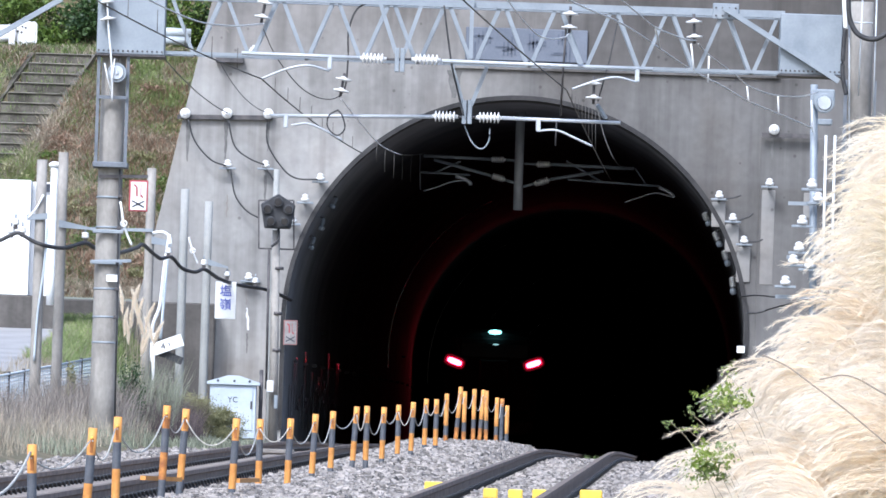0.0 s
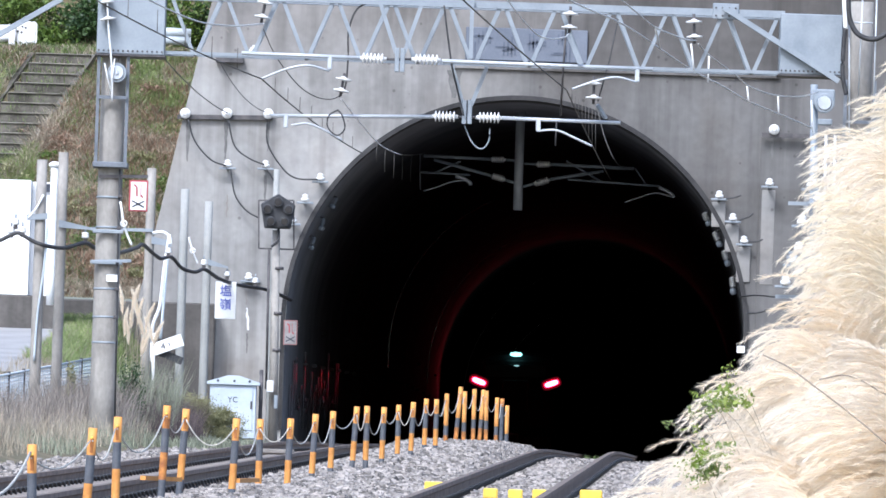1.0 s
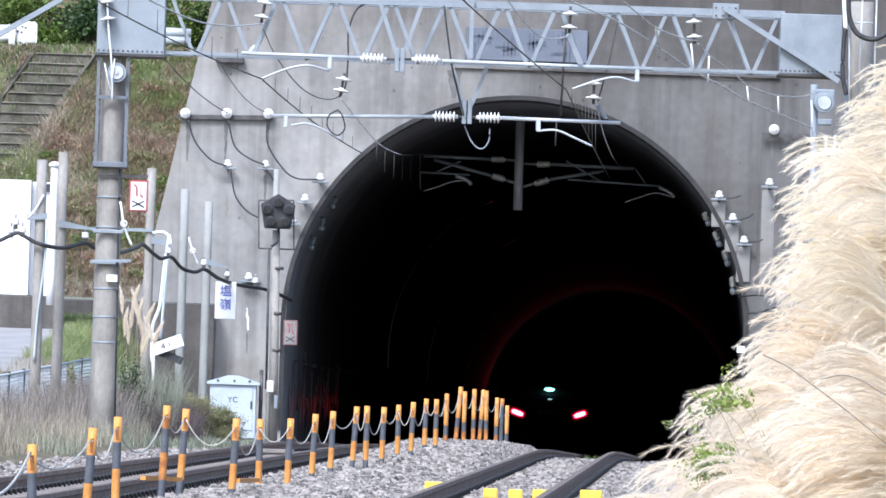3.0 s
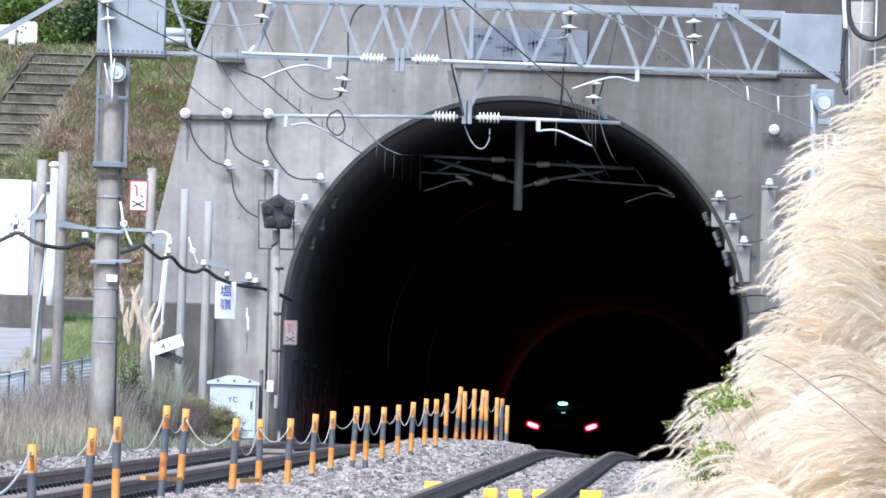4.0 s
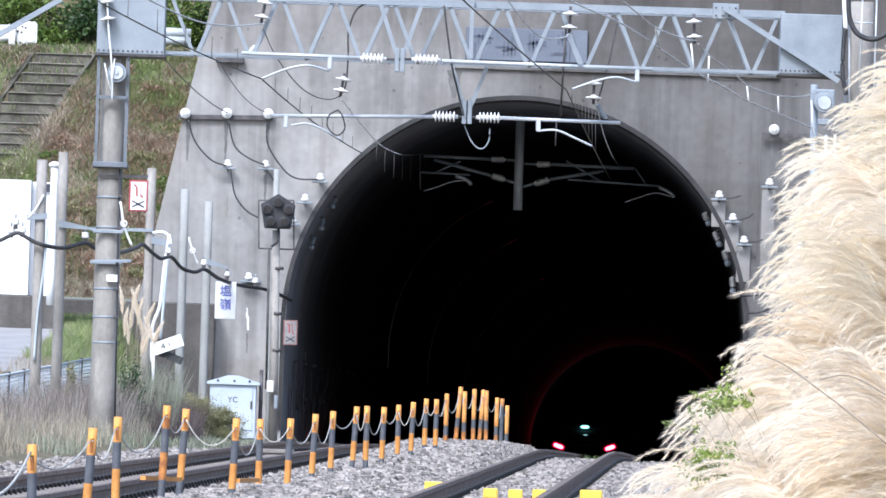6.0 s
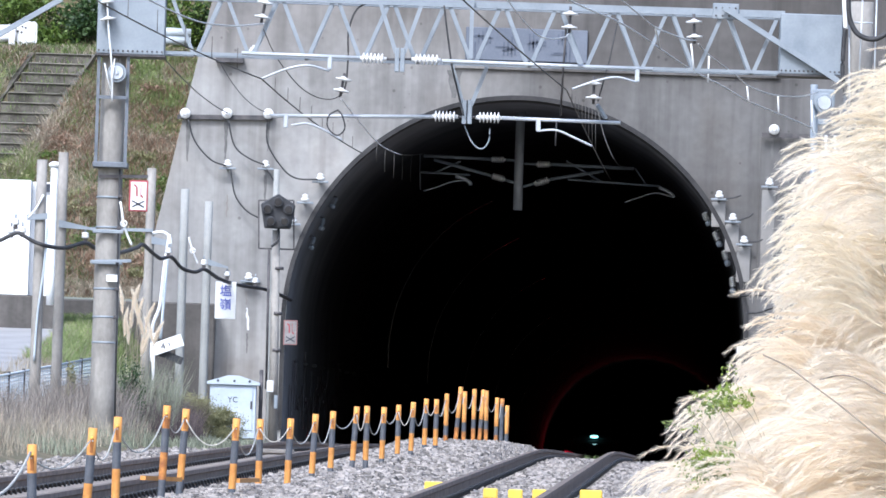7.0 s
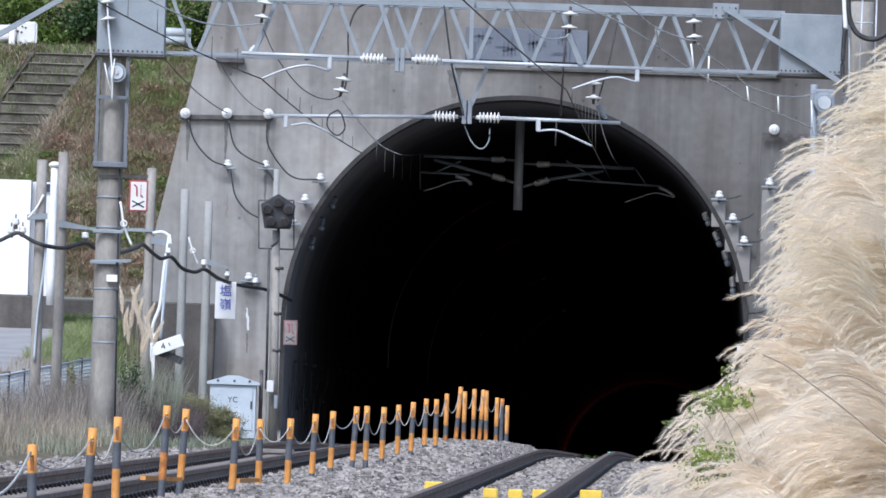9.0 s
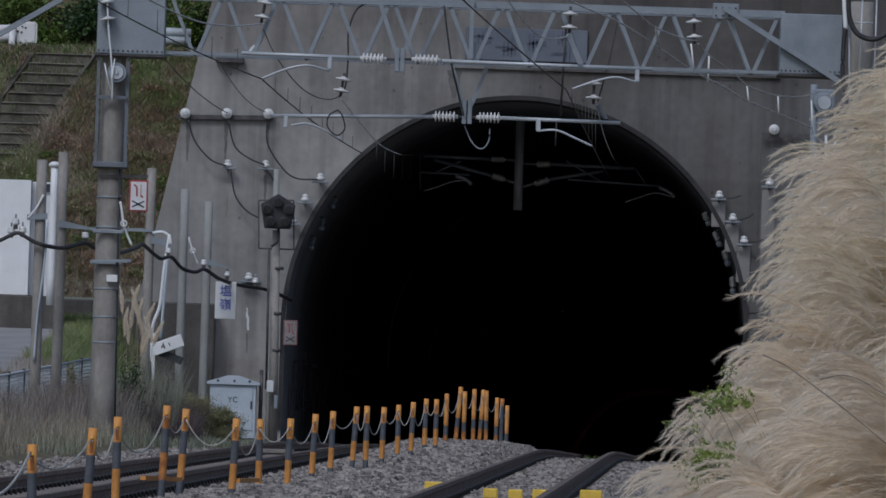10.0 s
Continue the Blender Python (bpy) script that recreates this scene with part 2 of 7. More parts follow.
def box(bm, x0, x1, y0, y1, z0, z1, m=None, bevel=0.0):
    r = bmesh.ops.create_cube(bm, size=1.0, matrix=Matrix.Translation(((x0 + x1) / 2, (y0 + y1) / 2, (z0 + z1) / 2))
                              @ Matrix.Diagonal((abs(x1 - x0), abs(y1 - y0), abs(z1 - z0), 1)))
    vs = r["verts"]
    if bevel:
        es = list({e for v in vs for e in v.link_edges})
        vs = list({v for f in bmesh.ops.bevel(bm, geom=es, offset=bevel, segments=1, affect="EDGES")["faces"] for v in f.verts} | {v for v in vs if v.is_valid})
    if m is not None:
        bmesh.ops.transform(bm, matrix=m, verts=vs)
    return bm


def beam(bm, a, b, w, h=None):
    """A square bar from a to b."""
    a, b = Vector(a), Vector(b)
    d = b - a
    q = d.to_track_quat("Z", "Y").to_matrix().to_4x4()
    bmesh.ops.create_cube(bm, size=1.0, matrix=Matrix.Translation((a + b) / 2) @ q @ Matrix.Diagonal((w, h or w, d.length, 1)))
    return bm


def tube(bm, pts, r, n=8, r_end=None):
    """A round bar through points, tapering to r_end."""
    pts = [Vector(p) for p in pts]
    rings = []
    for i, p in enumerate(pts):
        t = (pts[min(i + 1, len(pts) - 1)] - pts[max(i - 1, 0)]).normalized()
        q = t.to_track_quat("Z", "Y")
        rr = r if r_end is None else r + (r_end - r) * i / (len(pts) - 1)
        rings.append([bm.verts.new(p + q @ Vector((rr * math.cos(k * math.tau / n), rr * math.sin(k * math.tau / n), 0))) for k in range(n)])
    for a, b in zip(rings, rings[1:]):
        for k in range(n):
            bm.faces.new((a[k], a[(k + 1) % n], b[(k + 1) % n], b[k])).smooth = True
    bm.faces.new(rings[0][::-1]), bm.faces.new(rings[-1])
    return bm


def turned(bm, a, b, profile, n=14):
    """A turned body along a to b: profile rows are (share of the length, radius)."""
    a, b = Vector(a), Vector(b)
    q = (b - a).to_track_quat("Z", "Y")
    rings = [[bm.verts.new(a + (b - a) * s + q @ Vector((max(r, 1e-4) * math.cos(k * math.tau / n), max(r, 1e-4) * math.sin(k * math.tau / n), 0)))
              for k in range(n)] for s, r in profile]
    for u, v in zip(rings, rings[1:]):
        for k in range(n):
            bm.faces.new((u[k], u[(k + 1) % n], v[(k + 1) % n], v[k])).smooth = True
    bm.faces.new(rings[0][::-1]), bm.faces.new(rings[-1])
    return bm


def sag(a, b, drop, n=14):
    a, b = Vector(a), Vector(b)
    return [a.lerp(b, i / n) - Vector((0, 0, drop * 4 * (i / n) * (1 - i / n))) for i in range(n + 1)]


def bent(pts, n=6):
    """A smooth line through a few points."""
    pts = [Vector(p) for p in pts]
    q = [pts[0] * 2 - pts[1], *pts, pts[-1] * 2 - pts[-2]]
    out = []
    for i in range(1, len(q) - 2):
        for k in range(n):
            t = k / n
            out.append(0.5 * (2 * q[i] + (q[i + 1] - q[i - 1]) * t + (2 * q[i - 1] - 5 * q[i] + 4 * q[i + 1] - q[i + 2]) * t * t
                              + (3 * q[i] - q[i - 1] - 3 * q[i + 1] + q[i + 2]) * t ** 3))
    return out + [pts[-1]]


def mesh_of(name, bm, mat):
    bmesh.ops.recalc_face_normals(bm, faces=bm.faces)
    me = bpy.data.meshes.new(name)
    bm.to_mesh(me)
    bm.free()
    for m in (mat if isinstance(mat, (list, tuple)) else [mat]):
        me.materials.append(m)
    return me


def part(name, bm, mat, parent=None, label=""):
    ob = new(name, mesh_of(name, bm, mat))
    if parent is not None:
        ob.parent = parent
    if label:
        ob["label"] = label
    return ob


def thing(name, at, label, category, group=""):
    ob = new(name)
    ob.location = at
    ob.empty_display_size = 0.2
    return tagged(ob, label, category, group)


def B():
    return bmesh.new()


def rel(base, *pts):
    """Points relative to a thing's base."""
    o = Vector(base)
    return [Vector(p) - o for p in pts]


def soup(name, verts, faces, mat, label="", category="", kind="", parent=None, smooth=False):
    me = bpy.data.meshes.new(name)
    me.from_pydata(verts, [], faces)
    me.materials.append(mat)
    if smooth:
        me.shade_smooth()
    ob = new(name, me)
    if parent is not None:
        ob.parent = parent
    return tagged(ob, label, category, "", kind)


# ---------------------------------------------------------------- the line of the track
_D = np.arange(-60.0, 900.0, 1.0)
_G = np.interp(_D, [0, 162, 190, 225, 240, 310, 345], [0.022, 0.022, 0.0138, 0.0138, 0.017, 0.017, 0.0025])
_Z = np.concatenate([[0.0], np.cumsum(_G[:-1])])
_Z -= np.interp(0.0, _D, _Z)
_XD = [-60, 0, 225, 328, 900]
_XX = [-7.55, -6.075, -0.54, 1.6, 17.96]


def rail_z(d):
    return float(np.interp(d, _D, _Z))


def left_x(d):
    return float(np.interp(d, _XD, _XX))


def right_x(d):
    return left_x(d) + 3.93


PORTAL_Y = 225.0
TUN_X, TUN_Z, TUN_R = 1.48, 7.05, 4.6


def tunnel_x(d):
    return float(np.interp(d, [225, 330, 900], [1.48, 3.85, 20.15]))

# ---------------------------------------------------------------- ground


def smooth(x, a, b):
    t = min(1.0, max(0.0, (x - a) / (b - a)))
    return t * t * (3 - 2 * t)


def mound(d):
    """How far the ballast between the tracks stands above the rails."""
    return -0.1 + 0.2 * smooth(d, 135, 185)


def ground_z(x, d):
    off = x - left_x(d)
    base = rail_z(d) - 0.17
    z = base
    between = smooth(off, 0.75, 1.35) * (1 - smooth(off, 2.5, 3.1))
    z += between * (0.17 + mound(d))
    z += 0.02 * smooth(d, 160, 182) * smooth(off, 3.3, 3.6) * (1 - smooth(off, 4.3, 4.6))
    if d < 226:
        far = float(np.interp(d, [193, 200, 217, 225], [0.1, 1.1, 2.05, 2.3]))
        z += 0.22 * smooth(-off, 2.4, 3.6) + far * smooth(-off, 4.4, 5.9) - 0.2 * smooth(-off, 14, 40)
        right = off - 3.93
        z += 0.1 * smooth(right, 1.3, 2.4) + 0.7 * smooth(right, 2.4, 6.0) + 2.0 * smooth(right, 7, 30)
    z += 0.05 * noise.noise(Vector((x * 0.7, d * 0.4, 0))) * (smooth(-off, 2.6, 4) + smooth(off, 6, 8))
    return z


def sheet(xs_of, ys, z_of):
    v, f = [], []
    n = None
    for y in ys:
        row = xs_of(y)
        n = len(row)
        v += [(x, y, z_of(x, y)) for x in row]
    for j in range(len(ys) - 1):
        for i in range(n - 1):
            a = j * n + i
            f.append((a, a + 1, a + n + 1, a + n))
    return v, f


OFFS = [-900, -400, -150, -80, -40, -25, -18, -14, -11, -9, -8, -7, -6.5, -6, -5.5, -5, -4.5, -4, -3.6, -3.2, -2.8, -2.4, -2, -1.5, -1, -0.7, -0.4, 0,
        0.4, 0.7, 0.9, 1.1, 1.3, 1.6, 2, 2.4, 2.6, 2.8, 3, 3.2, 3.5, 3.93, 4.4, 4.7, 5, 5.3, 5.6, 6, 6.4, 6.8, 7.5, 8.5, 10, 12, 15, 20, 30, 45, 80, 150, 400, 900]
YS = [-900, -300, -60] + [-40 + 4.0 * i for i in range(30)] + [80 + 2.0 * i for i in range(73)] + [225.4]
gv, gf = sheet(lambda y: [left_x(y) + o for o in OFFS], YS, ground_z)
soup("ground", gv, gf, EARTH, "bank of earth and withered grass beside the railway", "ground", "structure", smooth=True)

# ballast bed, one sheet under both tracks
BO = [-2.5, -2.2, -1.9, -1.2, -0.6, 0, 0.6, 0.9, 1.1, 1.3, 1.6, 2, 2.4, 2.6, 2.8, 3, 3.3, 3.93, 4.5, 5.1, 5.8, 6.1, 6.4]
bv, bf = sheet(lambda y: [left_x(y) + o for o in BO], [-40 + 4.0 * i for i in range(30)] + [80 + 1.5 * i for i in range(98)] + [260, 300, 350, 420, 500, 600, 720],
               lambda x, y: ground_z(x, min(y, 225.0)) + (0.02 if y <= 225 else 0) if y <= 225 else rail_z(y) - 0.15)
BED_MID = sheet(lambda y: [left_x(y) - 0.5, left_x(y) - 0.25, left_x(y), left_x(y) + 0.25, left_x(y) + 0.5], [80 + 1.5 * i for i in range(98)], lambda x, y: rail_z(y) - 0.105 + 0.015 * noise.noise(Vector((x * 3, y, 0))))
soup("track_bed_fill", *BED_MID, TRACK_FILL, "smooth dusty brown fill between the rails", "ballast", "structure", smooth=True)
soup("ballast_bed", bv, bf, BALLAST_BED, "grey crushed-stone bed under both tracks", "ballast", "structure", smooth=True)

# ---------------------------------------------------------------- hill behind the portal


# head and foot of the stair that is cut into the slope
SA, SB = Vector((-8.084, 235.90, 12.774)), Vector((-10.085, 229.70, 9.129))


def hill_z(x, y):
    over = 13.9 + 0.55 * min(y - 226, 60) + 0.12 * max(0, y - 286)
    t = smooth(y, 226.2, 236.5)
    side = 7.42 + 5.45 * (0.25 * t + 0.75 * min(1, (y - 226.2) / 10.3)) + 0.6 * max(0, min(y - 241, 50)) + 0.12 * max(0, y - 291)
    k = smooth(x, -4.6, -3.8)
    bump = 0.16 * noise.noise(Vector((x * 0.55, y * 0.55, 3))) + 0.06 * noise.noise(Vector((x * 2, y * 2, 5)))
    z = side * (1 - k) + max(over, side) * k + (bump if 226.5 < y < 237 else 0)
    t = (y - SB.y) / (SA.y - SB.y)
    if -0.1 < t < 1.02 and abs(x - SB.x - (SA.x - SB.x) * t) < 0.7:
        z = min(z, SB.z + (SA.z - SB.z) * t - 0.2)
    return z


HX = [-900, -300, -100, -50, -30] + [-24 + 1.2 * i for i in range(9)] + [-13.0 + 0.25 * i for i in range(28)] + [-5.9, -5.3, -4.9, -4.6, -4.4, -4.2, -4.0, -3.8, -3, 0, 4, 8, 12, 20, 40, 100, 300, 900]
HY = [226.25] + [226.5 + 0.5 * i for i in range(22)] + [238, 240, 241, 244, 248, 255, 265, 290, 340, 450, 650, 950]
hv, hf = sheet(lambda y: HX, HY, hill_z)
hill = soup("hillside", hv, hf, EARTH, "steep hillside of withered bracken and grass", "hillside", "structure", smooth=True)

# ---------------------------------------------------------------- portal wall


def horseshoe(a, r, low):
    """The opening's edge at the angle a round its centre, relative to that centre."""
    c, s = math.cos(a), math.sin(a)
    if s >= 0:
        return r * c, r * s
    k = min(r / abs(c) if abs(c) > 1e-6 else 1e9, low / abs(s))
    return k * c, k * s


WALL = [(-6.9, 3.4), (11.5, 3.4), (11.5, 14.7), (-4.5, 14.7)]
LOW = TUN_Z - 3.4


def to_edge(a):
    c, s = math.cos(a), math.sin(a)
    best = None
    for (x0, z0), (x1, z1) in zip(WALL, WALL[1:] + WALL[:1]):
        x0, x1, z0, z1 = x0 - TUN_X, x1 - TUN_X, z0 - TUN_Z, z1 - TUN_Z
        ex, ez = x1 - x0, z1 - z0
        den = c * ez - s * ex
        if abs(den) < 1e-9:
            continue
        t = (x0 * ez - z0 * ex) / den
        u = (x0 * s - z0 * c) / den
        if t > 0 and -1e-6 <= u <= 1 + 1e-6 and (best is None or t < best):
            best = t
    return best * c, best * s


angles = sorted([math.tau * i / 120 - math.pi for i in range(120)] + [math.atan2(z - TUN_Z, x - TUN_X) for x, z in WALL])
bm = B()
rings = []
for y in (PORTAL_Y, PORTAL_Y + 1.4):
    inner = [bm.verts.new((TUN_X + p[0], y, TUN_Z + p[1])) for p in (horseshoe(a, TUN_R, LOW - 0.05) for a in angles)]
    outer = [bm.verts.new((TUN_X + p[0], y, TUN_Z + p[1])) for p in (to_edge(a) for a in angles)]
    rings.append((inner, outer))
n = len(angles)
for i in range(n):
    j = (i + 1) % n
    (fi, fo), (bi, bo) = rings
    bm.faces.new((fi[i], fi[j], fo[j], fo[i]))
    bm.faces.new((bi[i], bo[i], bo[j], bi[j]))
    # soffit faces get the dark tone, their shade put into the colour
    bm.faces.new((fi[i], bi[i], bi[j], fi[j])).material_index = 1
    bm.faces.new((fo[i], fo[j], bo[j], bo[i]))
wall = tagged(part("wall_portal", bm, [CONCRETE, MOUTH_SHADE]), "weathered grey concrete tunnel portal wall with rain streaks", "wall", kind="structure")

# the plain cast band round the mouth, set a little proud
bm = B()
prev = None
for i in range(81):
    a = math.radians(-25 + 230 * i / 80)
    p, q = horseshoe(a, TUN_R - 0.02, LOW), horseshoe(a, TUN_R + 0.07, LOW)
    ring = [bm.verts.new((TUN_X + c[0], yy, TUN_Z + c[1])) for c, yy in ((p, PORTAL_Y - 0.05), (q, PORTAL_Y - 0.05), (q, PORTAL_Y + 0.02), (p, PORTAL_Y + 0.02))]
    if prev:
        for k in range(4):
            bm.faces.new((prev[k], prev[(k + 1) % 4], ring[(k + 1) % 4], ring[k]))
    prev = ring
# the edge's shade is put into its colour too
part("arch_edge", bm, MOUTH_SHADE, wall, "arch edge with the mouth's shade in its colour")

# pilaster and cornice of the wall
bm = B()
box(bm, 6.273, 11.4, PORTAL_Y - 0.035, PORTAL_Y - 0.003, 3.5, 11.06, bevel=0.01)
part("pilaster", bm, CONCRETE, wall)
bm = B()
box(bm, 0.060, 6.608, PORTAL_Y - 0.07, PORTAL_Y - 0.003, 12.222, 12.301, bevel=0.01)
part("ledge", bm, CONCRETE, wall, "thin pale concrete ledge")
bm = B()
box(bm, -4.651, -4.098, PORTAL_Y - 0.2, PORTAL_Y - 0.003, 12.176, 12.301, bevel=0.01)
part("wall_bracket", bm, DARK_STEEL, wall, "dark steel cable bracket")

# lime and seep marks, thin crusts on the wall
rl = random.Random(12)
for x0, z0, x1, z1, w in ((-3.873, 7.302, -3.824, 6.852, 0.045), (-4.333, 9.545, -4.340, 9.093, 0.03),
                          (-3.896, 7.640, -3.886, 7.358, 0.02), (-3.903, 12.555, -3.989, 12.416, 0.06),
                          (-4.479, 12.875, -4.420, 12.786, 0.04), (-4.249, 12.747, -4.198, 12.568, 0.025),
                          (0.851, 12.238, 2.771, 12.234, 0.04), (4.713, 12.242, 5.709, 12.184, 0.04), (5.822, 12.199, 6.656, 12.250, 0.035)):
    bm = B()
    prev = None
    for i in range(9):
        t = i / 8
        x, z = x0 + (x1 - x0) * t + rl.uniform(-0.012, 0.012), z0 + (z1 - z0) * t
        ww = w * (0.5 + rl.random()) * (0.4 + 0.6 * math.sin(math.pi * (0.1 + 0.8 * t)))
        nx, nz = (1, 0) if abs(z1 - z0) > abs(x1 - x0) else (0, 1)
        pair = [bm.verts.new((x - nx * ww / 2, PORTAL_Y - 0.008, z - nz * ww / 2)), bm.verts.new((x + nx * ww / 2, PORTAL_Y - 0.008, z + nz * ww / 2))]
        if prev:
            bm.faces.new((prev[0], prev[1], pair[1], pair[0]))
        prev = pair
    r = bmesh.ops.extrude_face_region(bm, geom=list(bm.faces))
    bmesh.ops.translate(bm, verts=[v for v in r["geom"] if isinstance(v, bmesh.types.BMVert)], vec=(0, 0.012, 0))
    part("lime_crust", bm, OFF_WHITE if w > 0.041 else SLEEPER, wall, "pale lime crust")

# black seep marks below the wall fittings
for x, z, length, w in ((-4.406, 11.010, 0.75, 0.1), (-3.564, 11.039, 0.6, 0.07), (-5.164, 11.088, 0.9, 0.11), (-3.590, 9.965, 0.9, 0.06),
                        (6.504, 11.035, 0.85, 0.07), (-3.848, 6.794, 0.4, 0.05), (0.117, 12.179, 0.55, 0.3)):
    bm = B()
    prev = None
    for i in range(10):
        t = i / 9
        ww = w * (1 - 0.75 * t) * (0.7 + 0.5 * rl.random())
        cx = x + rl.uniform(-0.01, 0.01)
        fy = PORTAL_Y - (0.041 if x > 6 else 0.006)
        pair = [bm.verts.new((cx - ww / 2, fy, z - length * t)), bm.verts.new((cx + ww / 2, fy, z - length * t))]
        if prev:
            bm.faces.new((prev[0], prev[1], pair[1], pair[0]))
        prev = pair
    r = bmesh.ops.extrude_face_region(bm, geom=list(bm.faces))
    bmesh.ops.translate(bm, verts=[v for v in r["geom"] if isinstance(v, bmesh.types.BMVert)], vec=(0, 0.01, 0))
    part("seep_mark", bm, SEEP, wall, "dark algae seep mark")

# name plaque with its worn characters as plain strokes
plaque = thing("name_plaque", (1.534, 224.93, 12.732), "blue-grey slate plaque with worn carved characters on the portal wall", "plaque")
bm = B()
box(bm, -1.218, 1.218, 0.0, 0.066, -0.327, 0.327, Matrix.Rotation(0, 4, "Y"), 0.012)
part("slab", bm, PLAQUE, plaque)
for k, cx in enumerate((-78, -30, 18, 66)):
    for s in range(9):
        bm = B()
        w, h = ((26 - 2 * s, 2.6) if s % 2 else (2.6, 36 - 3 * s))
        u, v = cx - 13 + (s * 37 + k * 17) % 27, -15 + (s * 29 + k * 11) % 30
        box(bm, (u - w / 2) * 0.01128, (u + w / 2) * 0.01128, -0.012, 0.004, (v - h / 2) * 0.01128, (v + h / 2) * 0.01128)
        part("carved_stroke", bm, PLAQUE_CUT, plaque)

# ---------------------------------------------------------------- tunnel
bm = B()
prev = None
stations = [225.9, 230, 238, 250, 265, 285, 310, 330, 360, 400, 450, 500, 560, 630, 700]
arcs = [math.tau * i / 64 - math.pi for i in range(64)]
for d in stations:
    cx, lift = tunnel_x(d), rail_z(d) - rail_z(225)
    ring = [bm.verts.new((cx + p[0], d, TUN_Z + lift + p[1])) for p in (horseshoe(a, TUN_R + (0.012 if d < 226 else 0.0), LOW - 0.3) for a in arcs)]
    if prev:
        for k in range(64):
            bm.faces.new((prev[k], prev[(k + 1) % 64], ring[(k + 1) % 64], ring[k])).smooth = True
    prev = ring
bm.faces.new(prev)
tunnel = tagged(part("wall_tunnel", bm, LINING), "dark sooty concrete tunnel lining", "tunnel", kind="structure")
# construction joints of the lining
for d in [302 + 42.0 * i for i in range(8)]:
    bm = B()
    prev = None
    cx, lift = tunnel_x(d), rail_z(d) - rail_z(225)
    for i in range(31):
        a = math.radians(115 + 70 * i / 30)
        p, q = horseshoe(a, TUN_R - 0.03, LOW), horseshoe(a, TUN_R + 0.05, LOW)
        ring = [bm.verts.new((cx + c[0], d + yy, TUN_Z + lift + c[1])) for c, yy in ((p, -0.2), (q, -0.2), (q, 0.2), (p, 0.2))]
        if prev:
            for k in range(4):
                bm.faces.new((prev[k], prev[(k + 1) % 4], ring[(k + 1) % 4], ring[k]))
        prev = ring
    part("lining_joint", bm, WET_JOINT, tunnel)

# wet seep streaks low on the lining
rw = random.Random(77)
for i in range(20):
    d = 228.5 + 1.6 * i + rw.random()
    low, high = 0.1 + 0.9 * rw.random(), 1.0 + 1.1 * rw.random()
    bm = B()
    cx = tunnel_x(d) - TUN_R
    n = 7
    edge = [(d - 0.34 - 0.2 * rw.random(), d + 0.34 + 0.2 * rw.random(), rail_z(d) + low + (high - low) * k / n) for k in range(n + 1)]
    rows = [[bm.verts.new((cx + 0.0, a, z)), bm.verts.new((cx + 0.03, a + 0.05, z)), bm.verts.new((cx + 0.03 + 0.012 * rw.random(), b - 0.05, z)), bm.verts.new((cx + 0.0, b, z))] for a, b, z in edge]
    for r0, r1 in zip(rows, rows[1:]):
        for k in range(3):
            bm.faces.new((r0[k], r0[k + 1], r1[k + 1], r1[k]))
    part("seep_streak", bm, WET_STREAK, tunnel, "wet glossy seep streak")

# cable brackets along the lining
bm = B()
box(bm, 0.0, 0.09, -0.03, 0.03, -0.03, 0.03, bevel=0.012)
tube(bm, [(0.09, -0.04, 0), (0.09, -0.08, 0)], 0.03, 10)
BRACKET = mesh_of("cable_bracket", bm, SIGNAL)
for i in range(22):
    d = 231 + 5.7 * i
    for z in (1.75, 2.5) if i % 3 == 0 else (1.75,):
        o = new("cable_bracket", BRACKET)
        o.parent = tunnel
        o.location = (tunnel_x(d) - TUN_R - 0.02, d, rail_z(d) + z)

# ---------------------------------------------------------------- retaining wall, stair, road
bm = B()
box(bm, -7.699, -4.485, 224.3, 225.2, 4.2, 7.344, bevel=0.03)
tagged(part("retaining_wall", bm, CONCRETE_DARK), "dark damp concrete retaining wall below the slope", "wall", kind="structure")

bm = B()
box(bm, -60.0, -7.699 - 0.01, 225.25, 226.35, 4.2, 7.45, bevel=0.03)
tagged(part("retaining_wall", bm, CONCRETE_DARK), "long dark concrete retaining wall under the slope", "wall", kind="structure")
bm = B()
box(bm, 11.52, 60.0, 225.2, 226.4, 3.4, 14.4, bevel=0.03)
tagged(part("retaining_wall", bm, CONCRETE), "high grey concrete retaining wall beside the portal", "wall", kind="structure")

stair = thing("concrete_stair", SB, "mossy concrete stair climbing the grassy slope", "stair")
for i in range(17):
    c = SB.lerp(SA, i / 16) - SB
    bm = B()
    box(bm, c.x - 0.58, c.x + 0.58, c.y - 0.05, c.y + 0.62, c.z - 0.3, c.z + 0.02, bevel=0.018)
    st = part("step", bm, MOSSY, stair)
    bm = B()
    box(bm, c.x - 0.57, c.x + 0.57, c.y - 0.09, c.y - 0.052, c.z - 0.004, c.z + 0.022, bevel=0.006)
    part("nosing", bm, MOSSY_EDGE, st)
for s, t0 in ((0.64, 0.3), (-0.64, 0.0)):
    bm = B()
    beam(bm, (SA - SB) * t0 + Vector((s, 0, -0.16)), SA - SB + Vector((s, 0.2, -0.1)), 0.12, 0.3)
    part("stringer", bm, MOSSY, stair)

road_v, road_f = sheet(lambda y: [left_x(y) - 30, left_x(y) - 14, left_x(y) - 10] + [left_x(y) - 9 + 0.26 * i for i in range(12)], [199.5 + i for i in range(19)],
                       lambda x, y: ground_z(x, y) + 0.06)
soup("road", road_v, road_f, ASPHALT, "pale worn asphalt lane beside the railway", "road", "structure")

# ---------------------------------------------------------------- tracks


